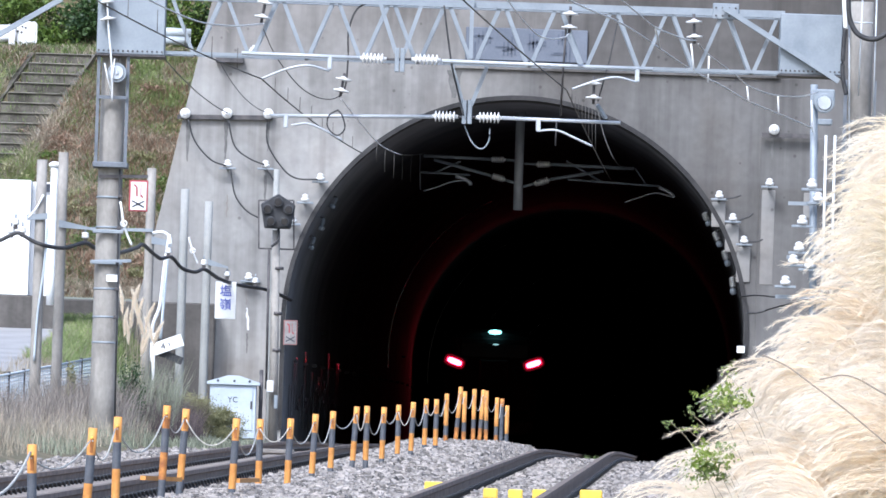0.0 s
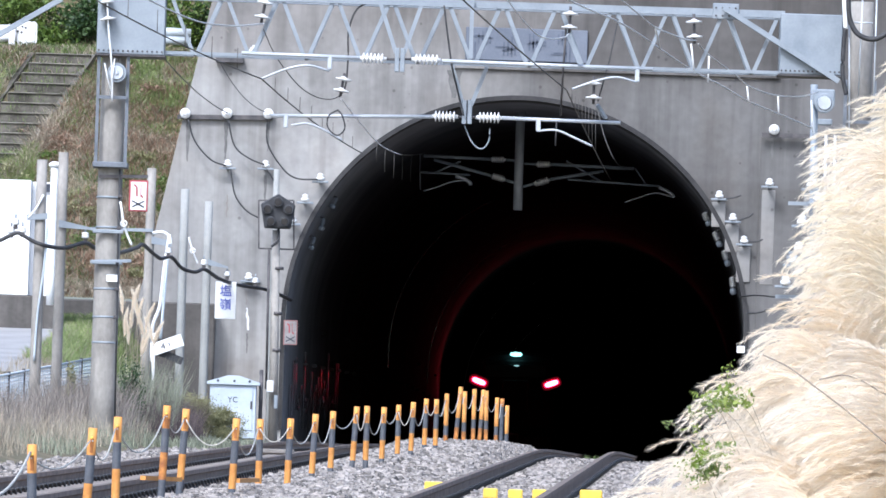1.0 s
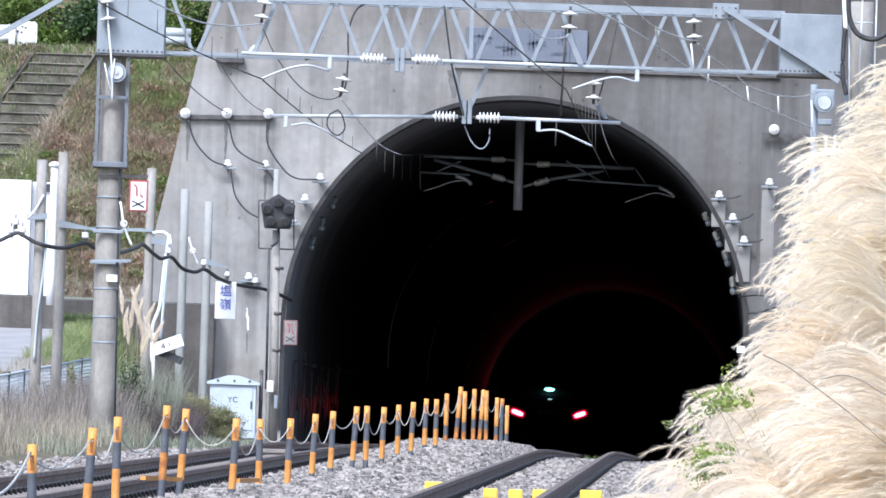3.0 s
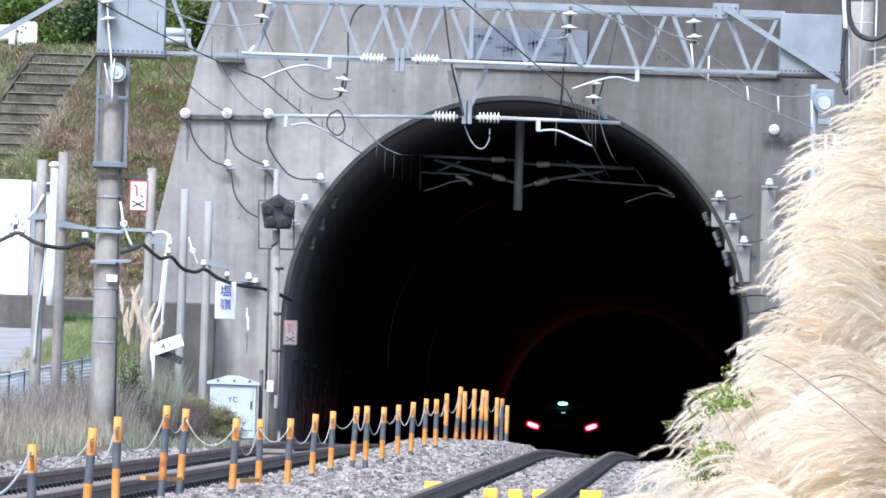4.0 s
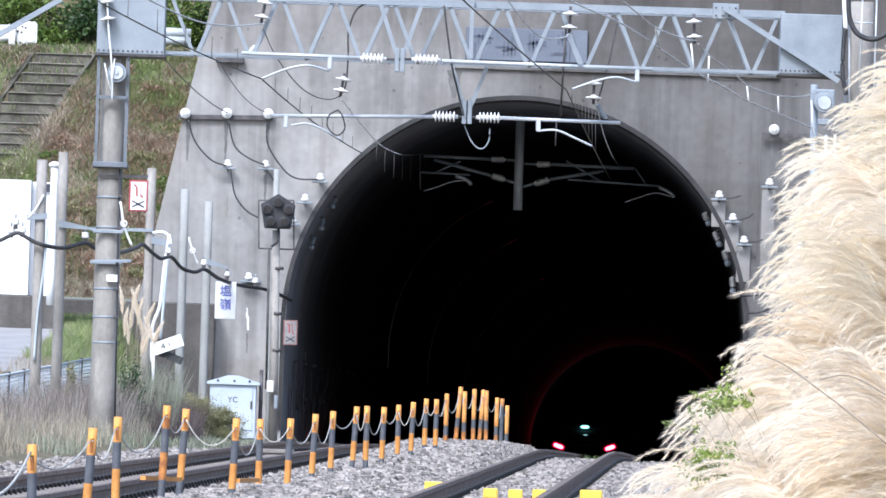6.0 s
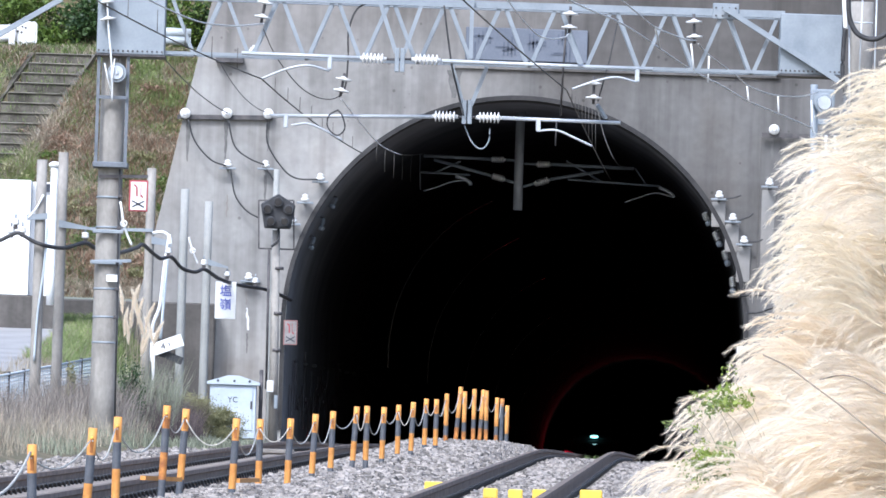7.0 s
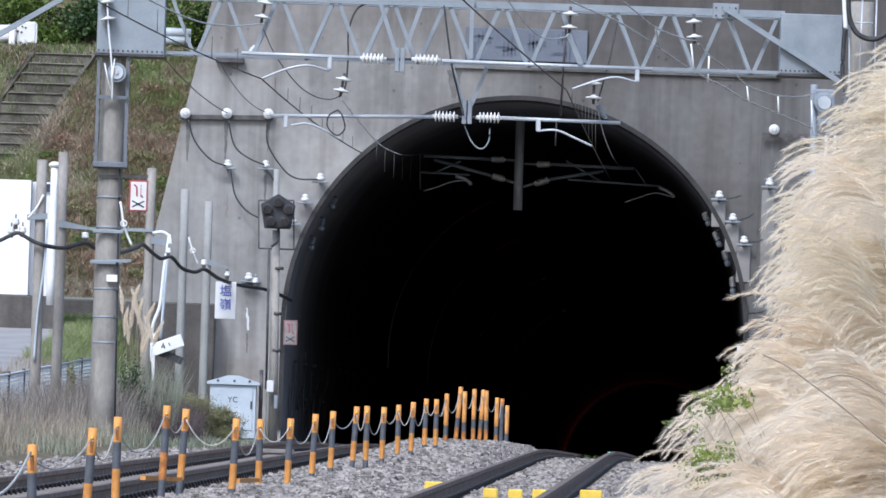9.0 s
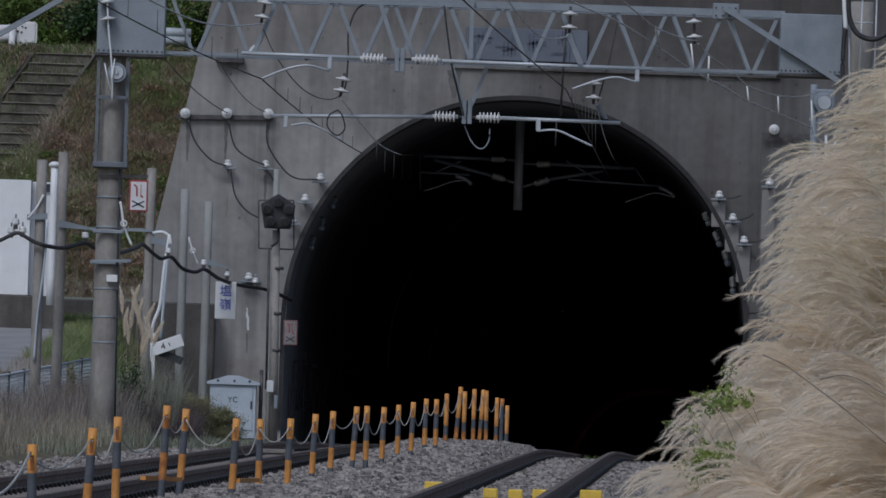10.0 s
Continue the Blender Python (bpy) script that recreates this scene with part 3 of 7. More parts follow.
def track(centre, name, label):
    base = thing(name, (centre(120), 120, rail_z(120)), label, "track")
    o = Vector((centre(120), 120, rail_z(120)))
    for side in (-0.565, 0.565):
        ds = [-30 + 6.0 * i for i in range(20)] + [90 + 3.0 * i for i in range(46)] + [240, 270, 300, 320, 345, 400, 500, 690]
        prof = [(-0.034, 0.05), (0.034, 0.05), (0.036, 0.008), (0.01, -0.01), (0.01, -0.1), (0.072, -0.125), (0.072, -0.145),
                (-0.072, -0.145), (-0.072, -0.125), (-0.01, -0.1), (-0.01, -0.01), (-0.036, 0.008)]
        bm = B()
        prev = None
        for d in ds:
            ring = [bm.verts.new(Vector((centre(d) + side + u, d, rail_z(d) + w)) - o) for u, w in prof]
            if prev:
                for k in range(12):
                    f = bm.faces.new((prev[k], prev[(k + 1) % 12], ring[(k + 1) % 12], ring[k]))
                    f.material_index = 1 if k == 0 else 0
            prev = ring
        part("rail", bm, [RAIL_SIDE, RAIL_TOP], base, "steel running rail with worn head and rusty sides")
    bm = B()
    box(bm, -1.0, 1.0, -0.12, 0.12, -0.33, -0.158, bevel=0.02)
    slab = mesh_of("sleeper", bm, SLEEPER)
    bm = B()
    box(bm, -0.09, 0.09, -0.07, 0.07, -0.157, -0.125, bevel=0.01)
    for u in (-1, 1):
        tube(bm, bent([(u * 0.06, -0.06, -0.1), (u * 0.11, -0.07, -0.055), (u * 0.13, 0.0, -0.1), (u * 0.11, 0.07, -0.055), (u * 0.06, 0.06, -0.1)], 3), 0.014, 5)
    clip = mesh_of("rail_clip", bm, CABLE)
    for i in range(180):
        d = 86 + 0.72 * i
        s = new("sleeper", slab)
        s.parent = base
        s.location = Vector((centre(d), d, rail_z(d))) - o
        if d < 200:
            for side in (-0.565, 0.565):
                c = new("rail_clip", clip)
                c.parent = base
                c.location = Vector((centre(d) + side, d, rail_z(d))) - o
    return base


track(left_x, "railway_track", "narrow-gauge track running into the tunnel beside the pole row")
track(right_x, "railway_track", "narrow-gauge track cresting before the tunnel beside the tall grass")

# loose ballast stones
rng = np.random.default_rng(5)


def stones(count, d0, d1, o0, o1, lift=0.0, big=1.0, power=1.4):
    u = rng.random(count)
    d = d0 + (d1 - d0) * u ** power
    o = o0 + (o1 - o0) * rng.random(count)
    lx = np.interp(d, _XD, _XX)
    x = lx + o
    z = np.array([ground_z(float(a), float(b)) for a, b in zip(x, d)]) + lift + 0.03 * rng.random(count)
    cube = np.array([(-1, -1, -1), (1, -1, -1), (1, 1, -1), (-1, 1, -1), (-1, -1, 1), (1, -1, 1), (1, 1, 1), (-1, 1, 1)], float)
    size = (0.018 + 0.024 * rng.random(count)) * big
    pts = cube[None] * (0.5 + 0.55 * rng.random((count, 8, 3))) * size[:, None, None] * (0.7 + 0.6 * rng.random((count, 1, 3)))
    a, b = rng.random(count) * math.tau, rng.random(count) * math.tau
    ca, sa, cb, sb = np.cos(a), np.sin(a), np.cos(b), np.sin(b)
    X, Y, Zv = pts[..., 0], pts[..., 1], pts[..., 2]
    X, Y = X * ca[:, None] - Y * sa[:, None], X * sa[:, None] + Y * ca[:, None]
    Y, Zv = Y * cb[:, None] - Zv * sb[:, None], Y * sb[:, None] + Zv * cb[:, None]
    pts = np.stack([X + x[:, None], Y + d[:, None], Zv + z[:, None]], -1)
    quads = np.array([(0, 3, 2, 1), (4, 5, 6, 7), (0, 1, 5, 4), (1, 2, 6, 5), (2, 3, 7, 6), (3, 0, 4, 7)])
    faces = (np.arange(count)[:, None, None] * 8 + quads[None]).reshape(-1, 4)
    return pts.reshape(-1, 3), faces


vs, fs, at = [], [], 0
for args in ((30000, 100, 216, 0.75, 3.15), (13000, 100, 200, 3.45, 4.4), (12000, 100, 205, 4.6, 6.3), (9000, 85, 216, -2.6, -0.7)):
    v, f = stones(*args)
    vs.append(v), fs.append(f + at)
    at += len(v)
soup("ballast_stones", np.concatenate(vs).tolist(), np.concatenate(fs).tolist(), STONE, "loose grey crushed ballast stones around the rails", "ballast", "stuff")
v, f = stones(9000, 85, 205, -0.48, 0.48, 0.0, 0.5)
soup("track_bed_stones", v.tolist(), f.tolist(), DUSTY_STONE, "dusty brown ballast stones between the rails", "ballast", "stuff")

# ---------------------------------------------------------------- train


def train():
    base = thing("train", (1.6, 328.0, 6.16), "dark express train rear car with lit red tail lamps", "train")

    def section(y, k, top):
        w = 1.46 * k
        prof = [(-w * 0.94, 0.95), (-w, 1.3), (-w, 2.5), (-w * 0.93, 3.3), (-w * 0.6, top), (0, top + 0.08), (w * 0.6, top), (w * 0.93, 3.3), (w, 2.5), (w, 1.3), (w * 0.94, 0.95)]
        return [(x, y, z) for x, z in prof]
    bm = B()
    prev = None
    for y, k, top in ((0.35, 0.86, 3.45), (0.6, 0.95, 3.55), (1.3, 1.0, 3.6), (20.0, 1.0, 3.6)):
        ring = [bm.verts.new(p) for p in section(y, k, top)]
        if prev:
            for i in range(11):
                bm.faces.new((prev[i], prev[(i + 1) % 11], ring[(i + 1) % 11], ring[i]))
        else:
            bm.faces.new(ring)
        prev = ring
    bm.faces.new(prev)
    part("body", bm, TRAIN_DARK, base)
    bm = B()
    box(bm, -1.15, 1.15, 0.22, 0.4, 1.2, 3.35, bevel=0.06)
    part("front_mask", bm, TRAIN_DARK, base, "dark front mask")
    bm = B()
    box(bm, -1.0, 1.0, 0.19, 0.26, 2.75, 3.2, bevel=0.03)
    part("windscreen", bm, GLASS, base)
    bm = B()
    box(bm, -0.42, 0.42, 0.14, 0.24, 1.1, 2.7, bevel=0.03)
    part("gangway_door", bm, TRAIN_DARK, base)
    for s in (-1, 1):
        m = Matrix.Translation((s * 1.15, 0.14, 2.62)) @ Matrix.Rotation(s * radians(-20), 4, "Y")
        lamp = B()
        box(lamp, -0.36, 0.36, 0.0, 0.1, -0.2, 0.2, m, 0.05)
        lm = part("tail_lamp", lamp, SIGNAL, base)
        # only the lens is a lamp; the two wider bodies are its added halo
        for nm, w, r, y, mt, lb in (("rim", 0.31, 0.165, -0.004, TAIL_HALO_OUTER, "dim outer layer of the red lamp halo"), ("inner_halo", 0.265, 0.12, -0.02, TAIL_HALO_INNER, "inner layer of the red lamp halo"), ("lens", 0.215, 0.08, -0.04, TAIL_RED, "glowing red lens")):
            g = B()
            turned(g, (-w, 0, 0), (w, 0, 0), [(0, r * 0.3), (0.06, r * 0.75), (0.25, r), (0.75, r), (0.94, r * 0.75), (1, r * 0.3)], 20)
            bmesh.ops.transform(g, matrix=m @ Matrix.Translation((0, y, 0)) @ Matrix.Diagonal((1, 0.25, 1, 1)), verts=g.verts)
            part(nm, g, mt, lm, lb)
    g = B()
    turned(g, (-0.19, 0.12, 3.51), (0.19, 0.12, 3.51), [(0, 0.02), (0.1, 0.055), (0.5, 0.075), (0.9, 0.055), (1, 0.02)])
    part("destination_display", g, DISPLAY, base, "pale green glowing display")
    g = B()
    turned(g, (-0.06, 0.12, 3.15), (0.12, 0.12, 3.15), [(0, 0.01), (0.5, 0.03), (1, 0.01)])
    part("lower_display", g, DISPLAY_DIM, base, "faint glowing strip")
    g = B()
    box(g, -0.16, 0.16, -0.25, 0.4, 0.75, 1.0, bevel=0.04)
    part("coupler", g, DARK_STEEL, base)
    g = B()
    box(g, -1.2, 1.2, 0.5, 19.5, 0.55, 0.98, bevel=0.05)
    part("underframe", g, DARK_STEEL, base)
    for s in (-1, 1):
        for i in range(8):
            g = B()
            box(g, s * 1.45, s * 1.475, 2.6 + 2.05 * i, 4.1 + 2.05 * i, 1.85, 2.6, bevel=0.01)
            part("window", g, GLASS, base)
    for y in (3.0, 5.1, 15.2, 17.3):
        g = B()
        for s in (-0.565, 0.565):
            turned(g, (s - 0.06, y, 0.43), (s + 0.06, y, 0.43), [(0, 0.1), (0.01, 0.42), (0.8, 0.42), (0.81, 0.46), (1, 0.46)], 20)
        beam(g, (-0.56, y, 0.43), (0.56, y, 0.43), 0.12)
        part("wheelset", g, DARK_STEEL, base)
    return base


TRAIN = train()

# ---------------------------------------------------------------- overhead-line gantry
GY = 173.0
gantry = thing("line_gantry", (-5.13, GY, 4.1), "galvanised lattice gantry on concrete poles spanning both tracks", "gantry")
GO = Vector((-5.13, GY, 4.1))
ZB, ZT = 9.757, 10.652
XL, XR = -3.908, 5.081
for name, z, w in (("bottom_chord", ZB, 0.05), ("top_chord", ZT, 0.11)):
    for dy in (0.0, 0.5):
        bm = B()
        beam(bm, Vector((XL - 0.5, GY + dy, z)) - GO, Vector((XR + 0.05, GY + dy, z)) - GO, w)
        part(name, bm, STEEL, gantry)
step = (4.646 - -3.908) / 10
for dy in (0.0, 0.5):
    for k in range(11):
        xb = XL + step * k
        for s in (-0.5, 0.5):
            bm = B()
            beam(bm, Vector((xb + 0.06 * s, GY + dy, ZB)) - GO, Vector((xb + step * s * 0.92, GY + dy, ZT)) - GO, 0.055)
            part("lattice_bar", bm, STEEL, gantry)
for k in range(0, 11, 2):
    bm = B()
    beam(bm, Vector((XL + step * k, GY, ZB)) - GO, Vector((XL + step * k, GY + 0.5, ZB)) - GO, 0.05)
    part("cross_tie", bm, STEEL, gantry)
for x0, x1, z0, z1 in ((-5.419, -4.378, 9.706, 10.896), (5.067, 6.021, 9.740, 10.670)):
    bm = B()
    box(bm, x0, x1, GY - 0.12, GY + 0.62, z0, z1, Matrix.Translation(-GO), 0.012)
    panel = part("end_panel", bm, STEEL, gantry, "riveted grey steel end panel")
    for i in range(14):
        bm = B()
        cx = x0 + (x1 - x0) * (i + 0.5) / 14
        turned(bm, Vector((cx, GY - 0.135, z0 + 0.05)) - GO, Vector((cx, GY - 0.115, z0 + 0.05)) - GO, [(0, 0.012), (1, 0.018)], 8)
        part("rivet", bm, DARK_STEEL, panel)
    bm = B()
    box(bm, x0 - 0.02, x1 + 0.02, GY - 0.15, GY + 0.65, z0 - 0.03, z0 - 0.004, Matrix.Translation(-GO))
    part("bottom_flange", bm, DARK_STEEL, panel)
for a, b in (((4.178, 172.80, 10.724), (5.984, 172.80, 9.645)), ((-7.077, 172.90, 9.846), (-5.972, 172.90, 10.526))):
    bm = B()
    beam(bm, Vector(a) - GO, Vector(b) - GO, 0.1, 0.08)
    part("brace", bm, STEEL, gantry)

for a, b, w in (((0.324, 172.90, 10.717), (0.328, 172.90, 9.814), 0.06), ((1.812, 172.60, 10.229), (2.009, 172.60, 9.768), 0.075), ((2.296, 173.10, 9.176), (2.434, 173.20, 8.976), 0.05)):
    bm = B()
    beam(bm, Vector(a) - GO, Vector(b) - GO, w)
    part("strut", bm, STEEL, gantry)
# splice plate of the top chord with its bolts
bm = B()
box(bm, 4.02, 4.42, GY - 0.09, GY - 0.06, ZT - 0.1, ZT + 0.14, Matrix.Translation(-GO), 0.008)
splice = part("splice_plate", bm, STEEL, gantry)
for i in range(8):
    bm = B()
    c = Vector((4.07 + 0.1 * (i % 4), GY - 0.11, ZT - 0.05 + 0.12 * (i // 4))) - GO
    turned(bm, c, c + Vector((0, 0.03, 0)), [(0, 0.012), (1, 0.018)], 8)
    part("bolt", bm, DARK_STEEL, splice)


def concrete_pole(top, z_bot, r0, r1, parent, origin):
    bm = B()
    x, y, z = top
    tube(bm, rel(origin, *[(x, y, z_bot + (z - z_bot) * i / 6) for i in range(7)]), r0, 20, r1)
    pole = part("pole", bm, POLE, parent, "grey spun concrete pole with stains")
    return pole


for px in (-5.149, 6.322):
    zb = ground_z(px, 173.2) - 0.6
    pole = concrete_pole((px, 173.2, 10.898), zb, 0.205, 0.18, gantry, GO)
    for z in (7.985, 7.507, 7.046, 6.508, 6.100, 5.666, 5.275):
        bm = B()
        turned(bm, Vector((px, 173.2, z - 0.016)) - GO, Vector((px, 173.2, z + 0.016)) - GO, [(0, 0.198), (0.1, 0.203), (0.9, 0.203), (1, 0.198)], 20)
        part("steel_band", bm, STEEL, pole)
    # side channels of the tensioning frame
    for s in (-0.225, 0.225):
        bm = B()
        beam(bm, Vector((px + s, 172.95, 8.011)) - GO, Vector((px + s, 172.95, 9.679)) - GO, 0.05, 0.06)
        part("side_channel", bm, FRAME_STEEL, pole)
    bm = B()
    box(bm, px - 0.27, px + 0.27, 172.85, 173.5, 7.959, 8.045, Matrix.Translation(-GO), 0.01)
    part("collar", bm, FRAME_STEEL, pole)
    bm = B()
    beam(bm, Vector((px - 0.22, 172.9, 9.036)) - GO, Vector((px + 0.22, 172.9, 9.036)) - GO, 0.05)
    part("cross_bar", bm, FRAME_STEEL, pole)
    if px > 0:
        continue
    bm = B()
    turned(bm, Vector((px + 0.06, 172.78, 9.412)) - GO, Vector((px + 0.06, 172.9, 9.412)) - GO,
           [(0, 0.145), (0.1, 0.15), (0.9, 0.15), (1, 0.145)], 24)
    for f in bm.faces:
        f.smooth = False
    wheel = part("tension_wheel", bm, STEEL, pole, "grey tensioning wheel")
    bm = B()
    turned(bm, Vector((px + 0.06, 172.75, 9.412)) - GO, Vector((px + 0.06, 172.775, 9.412)) - GO, [(0, 0.1), (1, 0.11)], 20)
    turned(bm, Vector((px + 0.06, 172.72, 9.412)) - GO, Vector((px + 0.06, 172.745, 9.412)) - GO, [(0, 0.025), (1, 0.03)], 12)
    part("hub", bm, PALE_STEEL, wheel)
    bm = B()
    tube(bm, rel(GO, *bent([(px - 0.14, 172.7, 10.799), (px - 0.1, 172.7, 10.191), (px - 0.02, 172.7, 9.496), (px, 172.75, 8.975)])), 0.014, 8)
    part("tension_rod", bm, WHITE, pole, "white tensioning rod")


def insulator(bm, a, b, r, sheds):
    prof = [(0, r * 0.35)]
    for i in range(sheds):
        s = 0.08 + 0.84 * i / sheds
        w = 0.84 / sheds
        prof += [(s, r * 0.42), (s + w * 0.3, r), (s + w * 0.55, r), (s + w * 0.7, r * 0.42)]
    prof += [(1, r * 0.35)]
    return turned(bm, a, b, prof, 14)


def registration(name, y, foot, heads, left, right, ins_l, ins_r, arms, label):
    """A drop bracket with insulated tubes to both sides and their steady arms."""
    o = Vector(foot)
    base = thing(name, foot, label, "bracket")
    for h in heads:
        bm = B()
        beam(bm, rel(o, h)[0], Vector((0.06 if h[0] > foot[0] else -0.06, 0, 0.22)), 0.06, 0.06)
        part("hanger", bm, STEEL, base)
    for u in (-0.042, 0.042):
        bm = B()
        box(bm, u - 0.035, u + 0.035, -0.05, 0.05, -0.07, 0.3, bevel=0.008)
        part("clamp_plate", bm, STEEL, base)
    for a, b, ins in ((*left, ins_l), (*right, ins_r)):
        bm = B()
        tube(bm, rel(o, a, b), 0.03, 10)
        part("registration_tube", bm, PALE_STEEL, base)
        bm = B()
        insulator(bm, rel(o, ins[0])[0], rel(o, ins[1])[0], 0.085, 6)
        part("insulator", bm, PORCELAIN, base, "white ribbed porcelain insulator")
        bm = B()
        tube(bm, rel(o, ins[1], (foot[0], foot[1], ins[1][2])), 0.02, 8)
        part("end_pin", bm, DARK_STEEL, base)
    for clamp, pts in arms:
        bm = B()
        q = rel(o, clamp)[0]
        box(bm, q.x - 0.035, q.x + 0.035, q.y - 0.03, q.y + 0.03, q.z - 0.16, q.z + 0.04, bevel=0.01)
        arm = part("drop_clamp", bm, PALE_STEEL, base)
        bm = B()
        tube(bm, rel(o, *bent(pts)), 0.017, 8)
        part("steady_arm", bm, PALE_STEEL, arm, "curved pale steady arm")
    return base


registration("upper_drop_bracket", GY, (-0.759, 172.70, 9.629), [(-1.096, 172.70, 10.642), (-0.437, 172.70, 10.646)],
             ((-3.183, 172.70, 9.774), (-1.344, 172.70, 9.757)), ((3.121, 172.70, 9.731), (-0.113, 172.70, 9.754)),
             ((-1.370, 172.70, 9.756), (-0.962, 172.70, 9.752)), ((-0.131, 172.70, 9.762), (-0.581, 172.70, 9.765)),
             [((-1.828, 172.70, 9.723), [(-2.871, 172.50, 9.375), (-2.504, 172.50, 9.535), (-2.160, 172.50, 9.607), (-1.830, 172.60, 9.536)]),
              ((2.889, 172.70, 9.689), [(1.891, 172.50, 9.377), (2.216, 172.50, 9.501), (2.559, 172.50, 9.582), (2.884, 172.60, 9.519)])],
             "upper drop bracket with insulated tubes under the gantry")
registration("lower_drop_bracket", GY, (0.299, 173.30, 8.892), [(0.045, 173.30, 9.720), (0.585, 173.30, 9.720)],
             ((-2.709, 173.30, 8.853), (-0.224, 173.30, 8.918)), ((2.664, 173.30, 8.919), (0.802, 173.30, 8.935)),
             ((-0.233, 173.30, 8.927), (0.167, 173.30, 8.931)), ((0.837, 173.30, 8.936), (0.437, 173.30, 8.932)),
             [((-2.482, 173.30, 8.835), [(-2.397, 173.10, 8.707), (-2.138, 173.10, 8.742), (-1.874, 173.10, 8.646), (-1.609, 173.10, 8.507)]),
              ((1.403, 173.30, 8.903), [(1.398, 173.10, 8.746), (1.684, 173.10, 8.764), (1.974, 173.10, 8.652), (2.239, 173.10, 8.539)])],
             "lower drop bracket with insulated tubes above the tunnel mouth")


def strain_insulator(top, bottom, discs, label="two white disc insulators on a steel link"):
    o = Vector(bottom)
    base = thing("disc_insulator", bottom, label, "insulator", "disc insulators on the gantry")
    t = rel(o, top)[0]
    bm = B()
    tube(bm, [t, (0, 0, 0)], 0.022, 8)
    part("link", bm, DARK_STEEL, base)
    for i in range(discs):
        c = t * (0.75 - 0.5 * i / max(1, discs - 1))
        bm = B()
        turned(bm, c + t.normalized() * -0.03, c + t.normalized() * 0.04, [(0, 0.04), (0.15, 0.125), (0.45, 0.125), (0.7, 0.05), (1, 0.03)], 18)
        part("disc", bm, PORCELAIN, base)
    return base


strain_insulator((-2.833, 172.80, 10.676), (-2.905, 172.80, 10.240), 2)
strain_insulator((1.835, 172.80, 10.658), (1.823, 172.80, 10.240), 2)
strain_insulator((3.728, 172.80, 10.608), (3.752, 172.80, 10.148), 2)
strain_insulator((-5.311, 172.75, 10.626), (-5.233, 172.75, 10.108), 2)
strain_insulator((-1.597, 172.80, 9.519), (-1.655, 172.80, 9.170), 2)
strain_insulator((2.234, 172.80, 9.603), (2.231, 172.80, 9.168), 2)

# broad clamps on the gantry pole
for z in (6.976, 6.499):
    bm = B()
    box(bm, -5.149 - 0.235, -5.149 + 0.235, 172.92, 172.99, z - 0.03, z + 0.03, Matrix.Translation(-GO), 0.01)
    part("clamp", bm, STEEL, gantry)
for a, b in (((-5.128, 172.70, 9.622), (-5.187, 172.70, 9.065)), ((-5.281, 172.70, 9.548), (-5.181, 172.70, 9.135))):
    bm = B()
    tube(bm, rel(GO, a, b), 0.009, 8)
    part("tension_rod", bm, WHITE, gantry, "white tensioning rod")

# cable run down the gantry pole with its clips
bm = B()
tube(bm, rel(GO, (-5.000, 172.96, 7.937), (-4.990, 172.97, 6.895), (-4.967, 172.98, 5.681), (-4.945, 172.99, 4.033)), 0.014, 8)
run = part("pole_cable", bm, CABLE, gantry, "black cable clipped to the pole")
for q in ((-5.046, 172.95, 7.518), (-5.047, 172.95, 7.032), (-5.054, 172.95, 6.493), (-5.049, 172.95, 6.094), (-5.052, 172.95, 5.660)):
    bm = B()
    c = rel(GO, q)[0]
    box(bm, c.x + 0.03, c.x + 0.1, c.y - 0.03, c.y + 0.03, c.z - 0.025, c.z + 0.025, bevel=0.01)
    part("clip", bm, DARK_STEEL, run)

# ---------------------------------------------------------------- wires


def wire(pts, r, mat, label, name="overhead_wire", category="wire"):
    bm = B()
    tube(bm, pts, r, 6)
    return tagged(part(name, bm, mat), label, category)


def dropper(parent, a, b):
    bm = B()
    tube(bm, [a, b], 0.006, 5)
    part("dropper", bm, WIRE, parent)


# contact and carrier wires of both lines, from before the gantry into the tunnel
CA = "dark overhead contact wire running into the tunnel"
c1 = wire(sag((-4.713, 150.00, 9.268), (-2.861, 172.40, 9.371), 0.05), 0.0105, WIRE, CA)
c1b = wire(sag((-2.861, 172.40, 9.371), (-1.605, 214.00, 10.013), 0.08), 0.0105, WIRE, CA)
wire(sag((0.114, 140.00, 8.918), (1.812, 172.40, 9.353), 0.02), 0.0105, WIRE, CA)
c2b = wire(sag((1.812, 172.40, 9.353), (4.166, 262.00, 11.075), 0.1), 0.0105, WIRE, CA)
wire(bent([(-2.864, 172.60, 10.144), (-2.816, 173.09, 10.049), (-2.712, 173.57, 9.851), (-2.527, 174.06, 9.602), (-2.288, 174.54, 9.362), (-2.044, 175.03, 9.243), (-1.828, 175.51, 9.238), (-1.659, 176.00, 9.328)]), 0.008, WIRE, "sagging carrier wire between disc insulators")
m1b = wire(bent([(-1.685, 178.00, 9.358), (-1.288, 205.00, 9.864), (-0.998, 222.00, 10.367), (-0.782, 231.00, 10.703), (-0.512, 240.00, 11.110)]), 0.0095, GREY_WIRE, "grey carrier wire sagging into the tunnel mouth")
wire(bent([(2.286, 173.00, 9.171), (2.598, 190.00, 9.619), (2.948, 208.00, 10.112), (3.349, 226.00, 10.587), (3.756, 244.00, 11.173), (4.179, 262.00, 11.878)]), 0.0095, GREY_WIRE, "grey carrier wire sagging into the tunnel mouth")
